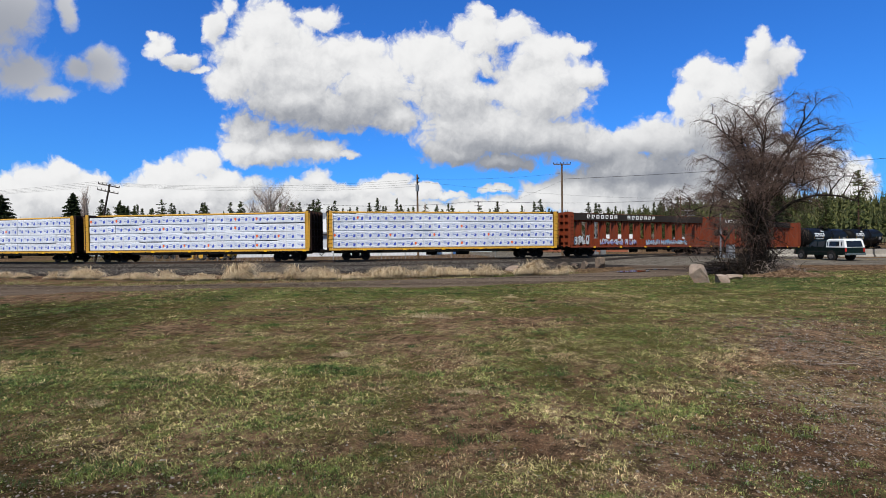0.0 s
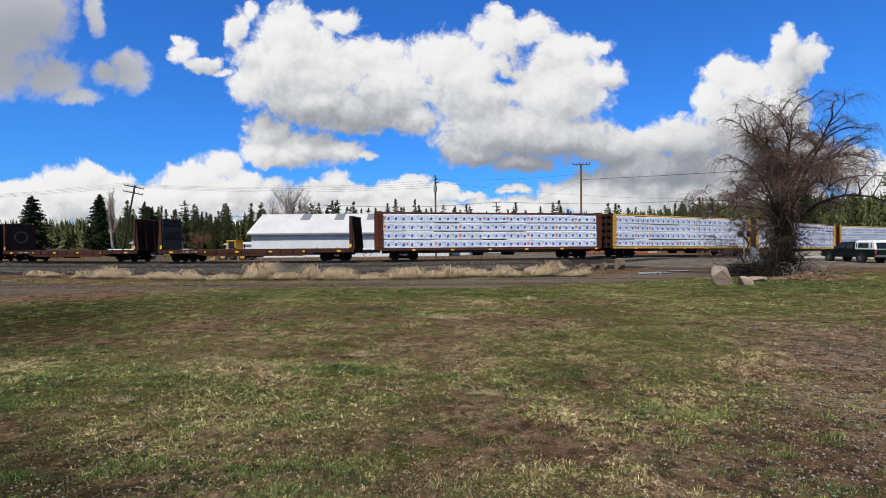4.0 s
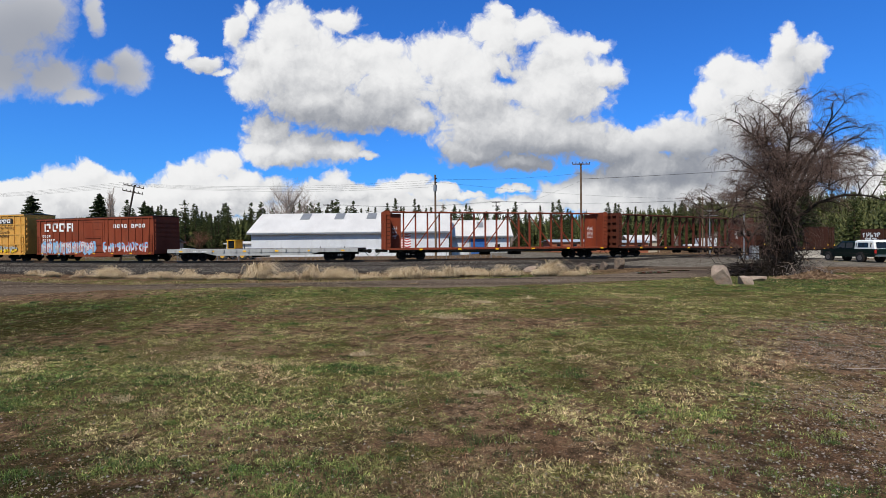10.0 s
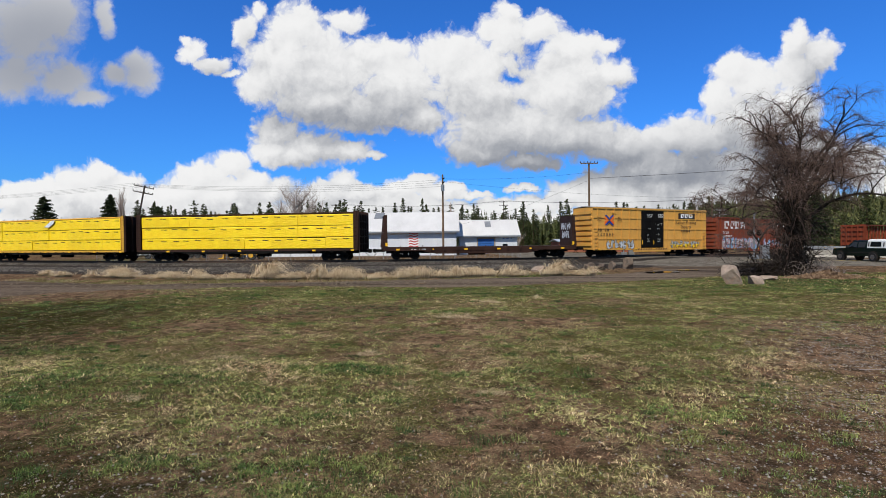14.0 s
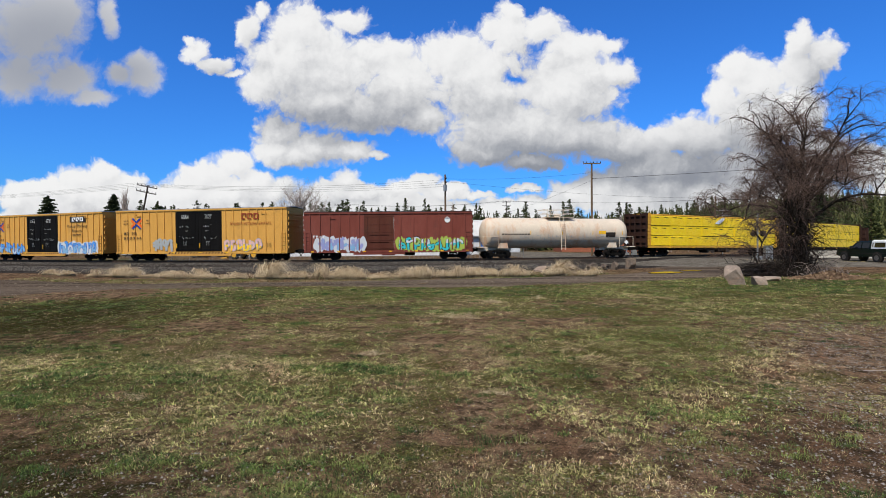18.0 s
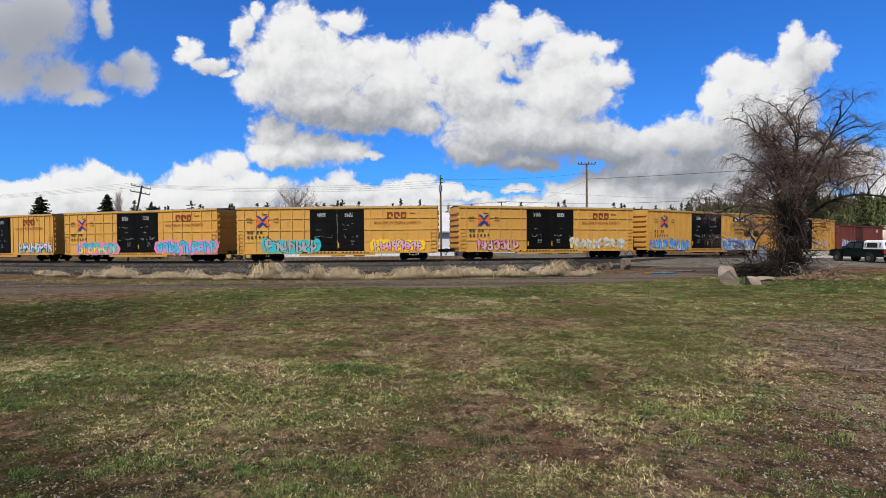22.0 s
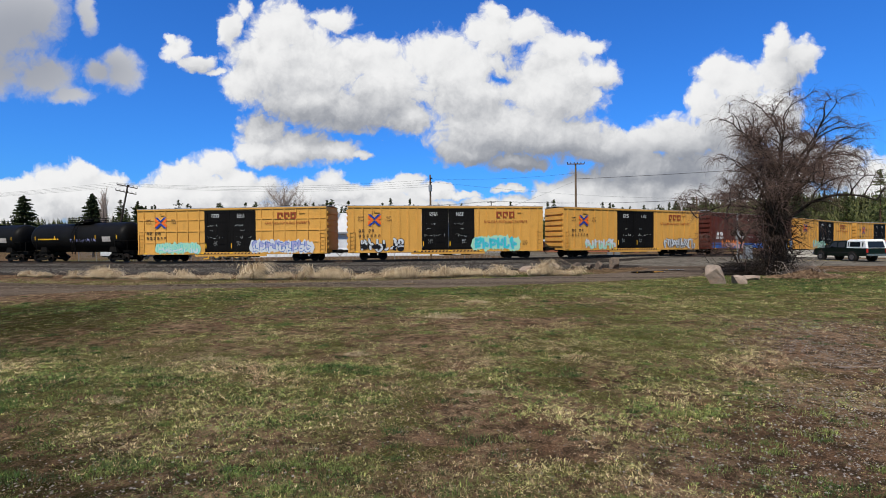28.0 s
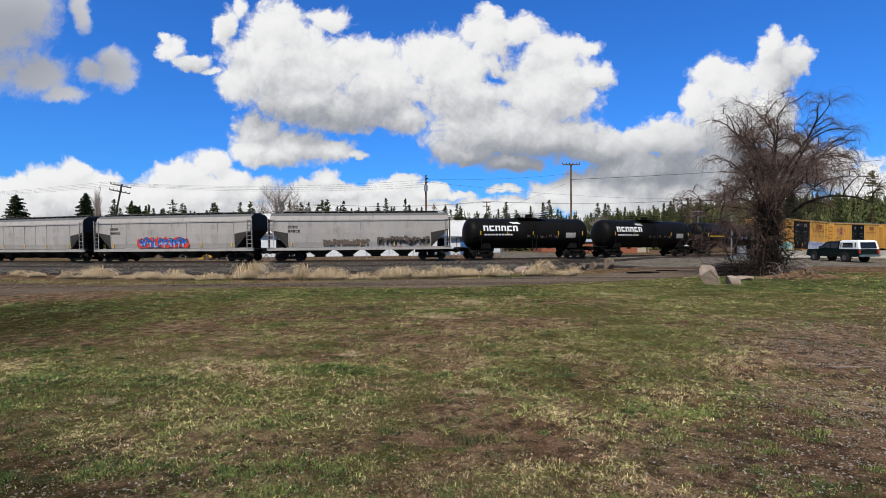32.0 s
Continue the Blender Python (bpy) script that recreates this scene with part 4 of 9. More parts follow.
# ---- building blocks ----
class Solid:
    """Gathers boxes, tubes and prisms into one mesh."""

    def __init__(self):
        self.v, self.f, self.k = [], [], []

    def add(self, verts, faces, slot=0):
        n = len(self.v)
        self.v += [tuple(p) for p in verts]
        self.f += [tuple(n + i for i in q) for q in faces]
        self.k += [slot] * len(faces)
        return self

    def box(self, x0, x1, y0, y1, z0, z1, slot=0):
        c = [(x, y, z) for z in (z0, z1) for x, y in ((x0, y0), (x1, y0), (x1, y1), (x0, y1))]
        return self.add(c, [(0, 3, 2, 1), (4, 5, 6, 7), (0, 1, 5, 4), (1, 2, 6, 5), (2, 3, 7, 6), (3, 0, 4, 7)], slot)

    def chamfered(self, x0, x1, y0, y1, z0, z1, r, slot=0):
        """A box with its long edges cut."""
        ring = [(y0 + r, z0), (y1 - r, z0), (y1, z0 + r), (y1, z1 - r), (y1 - r, z1), (y0 + r, z1), (y0, z1 - r), (y0, z0 + r)]
        v = [(x0, *p) for p in ring] + [(x1, *p) for p in ring]
        return self.add(v, [tuple(range(8))] + [tuple(range(15, 7, -1))] + [(i, i + 8, (i + 1) % 8 + 8, (i + 1) % 8) for i in range(8)], slot)

    def beam(self, a, b, w, h=None, slot=0):
        """A square bar from a to b."""
        a, b = Vector(a), Vector(b)
        d = (b - a).normalized()
        side = d.cross(Vector((0, 1, 0)) if abs(d.y) < 0.9 else Vector((1, 0, 0))).normalized()
        up = side.cross(d)
        h = h or w
        c = [p + side * sx * w / 2 + up * sy * h / 2 for p in (a, b) for sx, sy in ((-1, -1), (1, -1), (1, 1), (-1, 1))]
        return self.add(c, [(3, 2, 1, 0), (4, 5, 6, 7), (0, 1, 5, 4), (1, 2, 6, 5), (2, 3, 7, 6), (3, 0, 4, 7)], slot)

    def tube(self, a, b, r, r2=None, n=10, slot=0, caps=True):
        a, b = Vector(a), Vector(b)
        r2 = r if r2 is None else r2
        d = (b - a).normalized()
        side = d.cross(Vector((0, 0, 1)) if abs(d.z) < 0.9 else Vector((1, 0, 0))).normalized()
        up = side.cross(d)
        c = [p + (side * math.cos(2 * math.pi * i / n) + up * math.sin(2 * math.pi * i / n)) * q for p, q in ((a, r), (b, r2)) for i in range(n)]
        f = [(i, (i + 1) % n, (i + 1) % n + n, i + n) for i in range(n)]
        if caps:
            f += [tuple(range(n - 1, -1, -1)), tuple(range(n, 2 * n))]
        return self.add(c, f, slot)

    def prism(self, points, y0, y1, slot=0):
        """A shape drawn in x and z, from y0 to y1."""
        n = len(points)
        v = [(x, y0, z) for x, z in points] + [(x, y1, z) for x, z in points]
        return self.add(v, [tuple(range(n)), tuple(range(2 * n - 1, n - 1, -1))] + [(i, i + n, (i + 1) % n + n, (i + 1) % n) for i in range(n)], slot)

    def rings(self, rows, slot=0, close=True):
        """A skin over rows of points, each row one closed ring of the same length."""
        n = len(rows[0])
        v = [p for row in rows for p in row]
        f = [(j * n + i, j * n + (i + 1) % n, (j + 1) * n + (i + 1) % n, (j + 1) * n + i) for j in range(len(rows) - 1) for i in range(n)]
        if close:
            f += [tuple(range(n - 1, -1, -1)), tuple(range((len(rows) - 1) * n, len(rows) * n))]
        return self.add(v, f, slot)

    def mesh(self, name, m, smooth_faces=False):
        me = mesh_of(name, self.v, self.f, m, smooth_faces)
        if any(self.k):
            me.polygons.foreach_set("material_index", self.k)
        return me


def part(name, shape, m, parent, label="", smooth_faces=False):
    """One part: a Solid, or a mesh already made, under its thing."""
    me = shape.mesh(name, m, smooth_faces) if isinstance(shape, Solid) else shape
    ob = new(name, me)
    ob.parent = parent
    return tagged(ob, label)


LETTERS = {}


def words(text, size, m, parent, x, y, z, name="lettering", wide=1.0):
    """Flat letters on a wall that faces -y, centred on x."""
    key = (text, size, m.name, wide)
    if key not in LETTERS:
        cu = bpy.data.curves.new("lettering", "FONT")
        cu.body, cu.size, cu.align_x, cu.resolution_u, cu.extrude = text, size, "CENTER", 2, 0.002
        ob = new("lettering", cu)
        me = bpy.data.meshes.new_from_object(ob.evaluated_get(bpy.context.evaluated_depsgraph_get()))
        bpy.data.objects.remove(ob)
        for v in me.vertices:
            v.co = (v.co.x * wide, -v.co.z, v.co.y)
        me.materials.clear()
        me.materials.append(m)
        LETTERS[key] = me
    ob = part(name, LETTERS[key], None, parent)
    ob.location = (x, y, z)
    return ob


def marks(parent, x, y, z, w, h, rows, m, seed, name="stencil"):
    """Rows of small bars in place of writing that cannot be read."""
    rng, s = random.Random(seed), Solid()
    pitch = h / rows
    for r in range(rows):
        at = x
        while at < x + w - 0.02:
            n = min(rng.uniform(0.5, 1.6) * pitch, x + w - at)
            s.box(at, at + n, y - 0.004, y, z + h - (r + 0.68) * pitch, z + h - (r + 0.32) * pitch)
            at += n + pitch * rng.uniform(0.3, 1.2)
    return tagged(part(name, s, m, parent), kind="stuff")


def scrawl(parent, x0, x1, z0, z1, y, m, seed):
    """A loose chalked line."""
    rng, s = random.Random(seed), Solid()
    n = int((x1 - x0) / 0.09)
    last = None
    for k in range(n):
        p = (x0 + k * 0.09 + rng.uniform(-0.12, 0.12), y, rng.uniform(z0, z1))
        if last and rng.random() < 0.5:
            s.beam(last, p, 0.02, 0.02)
        last = p
    return tagged(part("chalk_scrawl", s, m, parent), kind="stuff")


def blocks(parent, x, y, z, letters, w, h, gap, m, name="lettering", skip=()):
    """Plain blocks of the size of big letters."""
    s, rng = Solid(), random.Random(len(skip) + letters)
    for k in range(letters):
        if k in skip:
            continue
        a = x + k * (w + gap)
        t = w * 0.28
        s.box(a, a + t, y - 0.005, y, z, z + h)
        s.box(a + w - t, a + w, y - 0.005, y, z + (h * 0.4 if rng.random() < 0.4 else 0), z + h)
        s.box(a + t, a + w - t, y - 0.005, y, z + h * 0.78, z + h)
        if rng.random() < 0.7:
            s.box(a + t, a + w - t, y - 0.005, y, z, z + h * 0.22)
        else:
            s.box(a + t, a + w - t, y - 0.005, y, z + h * 0.4, z + h * 0.6)
    return tagged(part(name, s, m, parent), kind="stuff")


# ---- paints of the train ----
def paint(name, base, rough=0.55, dirt=(0.09, 0.06, 0.04), amount=0.45, fade=1.25):
    return surface(name, base, tuple(min(1.0, c * fade + min(0.01, c * 0.4)) for c in base), 0.6, rough, 0, 0.06, 18, (1, 1, 0.35), dirt, 1.4, amount)


P_YELLOW = paint("boxcar_yellow", (0.53, 0.272, 0.056), 0.5, (0.22, 0.12, 0.05), 0.4, 1.12)
P_MAROON = paint("boxcar_maroon", (0.07, 0.016, 0.011), 0.55, (0.05, 0.03, 0.025), 0.4)
P_OXIDE = paint("boxcar_oxide", (0.15, 0.036, 0.024), 0.6, (0.07, 0.035, 0.03), 0.5)
P_RED = paint("boxcar_red", (0.17, 0.033, 0.014), 0.6, (0.06, 0.035, 0.025), 0.5)
P_BROWN = paint("car_brown", (0.075, 0.02, 0.012), 0.65, (0.05, 0.03, 0.02), 0.6)
P_RUST = paint("flat_car_rust", (0.042, 0.016, 0.01), 0.75, (0.035, 0.022, 0.018), 0.7)
P_DARK = paint("dark_brown", (0.028, 0.013, 0.009), 0.7, (0.02, 0.015, 0.013), 0.5)
P_BLACK = paint("door_black", (0.0045, 0.0042, 0.004), 0.65, (0.01, 0.009, 0.008), 0.3, 1.5)
P_TANK = paint("tank_black", (0.0045, 0.0043, 0.0041), 0.5, (0.013, 0.011, 0.009), 0.3, 1.4)
P_GREY = paint("hopper_grey", (0.3, 0.275, 0.255), 0.65, (0.1, 0.085, 0.075), 0.55, 1.15)
P_PALE = surface("tank_cream", (0.64, 0.54, 0.42), (0.55, 0.46, 0.36), 0.6, 0.5, 0, 0.05, 18, (1, 1, 0.35), (0.5, 0.2, 0.07), 0.75, 0.75)
P_FLATGREY = paint("flat_grey", (0.3, 0.3, 0.29), 0.6, (0.1, 0.08, 0.07), 0.5)
P_FRAME = paint("frame_yellow", (0.5, 0.27, 0.035), 0.5, (0.16, 0.1, 0.05), 0.4)
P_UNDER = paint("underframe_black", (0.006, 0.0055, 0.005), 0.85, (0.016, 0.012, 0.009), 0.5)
P_WHEEL = surface("wheel_steel", (0.026, 0.019, 0.016), (0.012, 0.01, 0.009), 6, 0.65, 0.2, 0.1)
# grime darkened further: the shade of hopper ends and outlets is in the colour
P_SHADED_GRIME = paint("shaded_grimy_steel", (0.03, 0.027, 0.024), 0.75, (0.012, 0.01, 0.009), 0.6)
P_ROOF = surface("galvanised_roof", (0.42, 0.41, 0.4), (0.3, 0.28, 0.26), 1.5, 0.45, 0.5, 0.1)
P_PLANK = surface("weathered_plank", (0.1, 0.078, 0.058), (0.05, 0.038, 0.029), 2, 0.9, 0, 0.3, 20, (1, 0.3, 1), vary=0.35)
P_WHITE = mat("white_marking", (0.72, 0.72, 0.7), 0.6)
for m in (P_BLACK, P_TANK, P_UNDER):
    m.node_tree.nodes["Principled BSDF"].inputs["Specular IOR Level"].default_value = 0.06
P_HATCH = paint("hopper_roof", (0.1, 0.098, 0.094), 0.7, (0.05, 0.045, 0.04), 0.5)
P_STENCIL = mat("faded_stencil", (0.4, 0.4, 0.39), 0.6)
P_INK = mat("dark_marking", (0.03, 0.024, 0.02), 0.6)
P_REDINK = mat("red_marking", (0.24, 0.05, 0.02), 0.6)
P_BLUE = mat("blue_marking", (0.02, 0.045, 0.26), 0.5)
P_ORANGE = mat("orange_marking", (0.75, 0.13, 0.025), 0.5)
P_REFLECT = mat("yellow_reflector", (0.75, 0.42, 0.02), 0.4)
P_PRINT = mat("blue_print", (0.2, 0.26, 0.5), 0.6)
P_PRINT2 = mat("deep_blue_print", (0.05, 0.085, 0.4), 0.6)


def wrap(name, base, other, rough, depth):
    """Thin plastic sheet round a bundle of boards, creased."""
    m = surface(name, base, other, 1.5, rough, 0, 0, 30, vary=0.05)
    t = m.node_tree
    place = wnode(t, "TexCoord").outputs["Object"]
    one = wnode(t, "TexNoise", place, None, 3.2, 4.0, 0.55, None, None, 1.6).outputs["Fac"]
    two = wnode(t, "TexVoronoi", wnode(t, "VectorMath", place, (1.6, 1, 3.4), operation="MULTIPLY").outputs[0], None, 2.2, 2.0).outputs["Distance"]
    n = wnode(t, "Bump", depth, 0.08)
    t.links.new(wnode(t, "Math", one, two, operation="ADD").outputs[0], n.inputs["Height"])
    t.links.new(n.outputs[0], t.nodes["Principled BSDF"].inputs["Normal"])
    return m


P_WRAP = wrap("white_wrap", (0.56, 0.59, 0.66), (0.68, 0.7, 0.74), 0.4, 0.5)
P_WRAPYELLOW = wrap("yellow_wrap", (0.82, 0.54, 0.006), (0.88, 0.64, 0.012), 0.32, 0.4)
SHARED = {}


def truck(parent, x):
    """A four-wheeled truck: cast side frames with springs, and two wheelsets."""
    if "truck" not in SHARED:
        s = Solid()
        for y in (-1.0, 1.0):
            s.prism([(-1.15, 0.36), (-0.75, 0.62), (-0.45, 0.72), (0.45, 0.72), (0.75, 0.62), (1.15, 0.36), (1.15, 0.5), (0.7, 0.3), (0.42, 0.2), (-0.42, 0.2), (-0.7, 0.3), (-1.15, 0.5)][:6] + [(1.2, 0.5), (0.55, 0.86), (-0.55, 0.86), (-1.2, 0.5)], y - 0.09, y + 0.09)
            s.prism([(-0.5, 0.2), (0.5, 0.2), (0.75, 0.42), (-0.75, 0.42)], y - 0.08, y + 0.08)
            for k in range(-2, 3):
                s.tube((k * 0.14, y, 0.42), (k * 0.14, y, 0.7), 0.055, n=6)
            for ex in (-0.89, 0.89):
                s.box(ex - 0.16, ex + 0.16, y - 0.14, y + 0.12, 0.3, 0.58)
        s.box(-0.22, 0.22, -1.1, 1.1, 0.6, 0.86)
        w = Solid()
        w.tube((0, -0.9, 0.42), (0, 0.9, 0.42), 0.08, n=8)
        for y in (-0.76, 0.76):
            w.tube((0, y - 0.065, 0.42), (0, y + 0.065, 0.42), 0.42, n=20)
            w.tube((0, y - 0.09, 0.42), (0, y + 0.09, 0.42), 0.14, n=10)
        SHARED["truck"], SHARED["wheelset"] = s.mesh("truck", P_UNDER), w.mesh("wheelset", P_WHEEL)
    t = part("truck", SHARED["truck"], None, parent)
    t.location = (x, 0, 0)
    for dx in (-0.89, 0.89):
        part("wheelset", SHARED["wheelset"], None, t).location = (dx, 0, 0)


def coupler(parent, x, way):
    if "coupler" not in SHARED:
        s = Solid()
        s.box(-0.3, 0.6, -0.13, 0.13, 0.74, 1.0)
        s.prism([(0.55, 0.68), (0.75, 0.68), (0.86, 0.8), (0.86, 0.95), (0.75, 1.06), (0.55, 1.06)], -0.2, 0.16)
        s.tube((0.3, -0.4, 0.8), (0.72, -0.35, 0.4), 0.03, n=6)
        SHARED["coupler"] = s.mesh("coupler", P_UNDER)
    part("coupler", SHARED["coupler"], None, parent).matrix_basis = pose(x, 0, 0, 0, 0, 0 if way > 0 else 180)


def running_gear(car, length, base, gap):
    for w in (-1, 1):
        truck(car, w * base / 2)
        coupler(car, w * (length / 2 + max(0.0, gap - 0.86)), w)


def ladder(parent, x, z0, z1, m, y=-1.62, w=0.46):
    s = Solid()
    for dx in (-w / 2, w / 2):
        s.box(x + dx - 0.025, x + dx + 0.025, y - 0.05, y, z0, z1)
    n = int((z1 - z0) / 0.36) + 1
    for k in range(n):
        z = z0 + 0.1 + k * 0.36
        if z < z1:
            s.box(x - w / 2, x + w / 2, y - 0.06, y - 0.03, z, z + 0.035)
    part("ladder", s, m, parent)


def graffiti(parent, x0, x1, z0, z1, fills, edge, seed, y=-1.615, glow=None):
    """Sprayed paint: a ragged cloud, then swollen crossing strokes with dark edges, two-tone fills and light flecks."""
    rng = random.Random(seed)
    tall = z1 - z0
    tall *= 0.9
    z1 = z0 + tall
    count = max(3, round((x1 - x0) / (tall * 0.55)))
    cell = (x1 - x0) / count
    s = Solid()
    mats = [edge] + list(fills) + ([glow] if glow else [])

    def ribbon(points, width, depth, pick):
        rows = []
        for k, (px, pz) in enumerate(points):
            (ax, az), (bx, bz) = points[max(0, k - 1)], points[min(len(points) - 1, k + 1)]
            n = math.hypot(bx - ax, bz - az) or 1.0
            w = width * (0.8 + 0.35 * math.sin(math.pi * (k + 0.6) / len(points)))
            ox, oz = -(bz - az) / n * w / 2, (bx - ax) / n * w / 2
            rows.append(((px + ox, y - depth, pz + oz), (px - ox, y - depth, pz - oz)))
        for a, b in zip(rows, rows[1:]):
            s.add([a[0], a[1], b[1], b[0]], [(0, 1, 2, 3)], pick((a[0][2] + a[1][2]) / 2))

    def blot(cx, cz, a, b, depth, slot, points=13):
        turn = rng.random()
        s.add([(cx + a * math.cos(6.283 * (i + turn) / points) * rng.uniform(0.75, 1.2), y - depth, cz + b * math.sin(6.283 * (i + turn) / points) * rng.uniform(0.75, 1.2)) for i in range(points)], [tuple(range(points))], slot)

    if glow:
        for k in range(count * 2 + 1):
            blot(x0 + k * cell / 2, (z0 + z1) / 2 + rng.uniform(-0.1, 0.1) * tall, cell * 0.5, tall * 0.52, 0.0005 * (k % 3), len(mats) - 1)
    strokes = []
    for k in range(count):
        cx, lean = x0 + (k + 0.5) * cell, rng.uniform(-0.16, 0.16) * cell
        lo, hi = z0 + rng.uniform(0.0, 0.14) * tall, z1 - rng.uniform(0.0, 0.16) * tall
        stem = cx + rng.choice((-0.28, -0.2, 0.22)) * cell
        strokes.append([(stem + lean * (f - 0.5) + 0.03 * cell * math.sin(5 * f), lo + (hi - lo) * f) for f in (0, 0.2, 0.4, 0.6, 0.8, 1.0)])
        for q in range(rng.choice((1, 2, 2))):
            mid, r = lo + (hi - lo) * rng.choice((0.3, 0.52, 0.72)), rng.uniform(0.22, 0.36)
            a0, sweep = rng.uniform(0, 6.283), rng.choice((-1, 1)) * rng.uniform(2.2, 4.6)
            strokes.append([(cx + rng.uniform(-0.01, 0.01) + math.cos(a0 + sweep * i / 7) * r * cell * 1.25, mid + math.sin(a0 + sweep * i / 7) * r * tall * 0.8) for i in range(8)])
        if rng.random() < 0.5:
            z = lo + (hi - lo) * rng.uniform(0.1, 0.95)
            strokes.append([(cx - 0.4 * cell, z), (cx, z + rng.uniform(-0.1, 0.12) * tall), (cx + 0.45 * cell, z + rng.uniform(-0.05, 0.1) * tall)])
    wide = 0.2 * min(tall, cell * 1.3)
    cutz = z0 + tall * rng.uniform(0.4, 0.6)
    first, second = 1, 1 + min(1, len(fills) - 1)
    for p in strokes:
        ribbon(p, wide * 1.65, 0.002, lambda z: 0)
    for n, p in enumerate(strokes):
        third = 1 + n % len(fills)
        ribbon(p, wide * 1.05, 0.004 + 0.0004 * (n % 3), lambda z, t=third: t if n % 4 == 0 else (first if z > cutz else second))
    for p in strokes[::2]:
        k = rng.randrange(len(p) - 1)
        q = [(a + 0.18 * wide, b + 0.2 * wide) for a, b in p[k:k + 3]]
        if len(q) > 1:
            ribbon(q, wide * 0.2, 0.006, lambda z: 0 if len(fills) == 1 else second)
    return tagged(part("graffiti", s, mats, parent, "sprayed graffiti lettering in several colours"), kind="stuff")


def bubble_word(text, parent, x, z, high, wide, fill, edge, y):
    """A sprayed word in fat letters with an edge."""
    out = []
    for m, fat, depth in ((edge, 0.07, 0.004), (fill, 0.018, 0.01)):
        cu = bpy.data.curves.new("lettering", "FONT")
        cu.body, cu.size, cu.align_x, cu.resolution_u, cu.offset, cu.extrude, cu.space_character = text, 1.4, "CENTER", 2, fat, 0.001, 1.06
        ob = new("lettering", cu)
        me = bpy.data.meshes.new_from_object(ob.evaluated_get(bpy.context.evaluated_depsgraph_get()))
        bpy.data.objects.remove(ob)
        span = max(v.co.x for v in me.vertices) - min(v.co.x for v in me.vertices)
        for v in me.vertices:
            v.co = (v.co.x * wide / span, y - depth - v.co.z, z + v.co.y * high + 0.12 * high * math.sin(2.3 * v.co.x))
        me.materials.clear()
        me.materials.append(m)
        ob = part("graffiti", me, None, parent, "fat sprayed letters")
        ob.location = (x, 0, 0)
        out.append(ob)
    return out


SPRAY = {k: mat("spray_" + k, c, 0.45) for k, c in dict(blue=(0.08, 0.25, 0.6), sky=(0.2, 0.38, 0.56), teal=(0.04, 0.42, 0.46), mint=(0.3, 0.55, 0.4), pink=(0.65, 0.2, 0.34), rose=(0.6, 0.36, 0.36), orange=(0.8, 0.2, 0.02), gold=(0.8, 0.5, 0.02), white=(0.5, 0.52, 0.54), silver=(0.33, 0.34, 0.33), dust=(0.12, 0.09, 0.07), violet=(0.26, 0.27, 0.48), lime=(0.32, 0.4, 0.07), navy=(0.02, 0.1, 0.35), black=(0.012, 0.012, 0.014), red=(0.5, 0.05, 0.03)).items()}


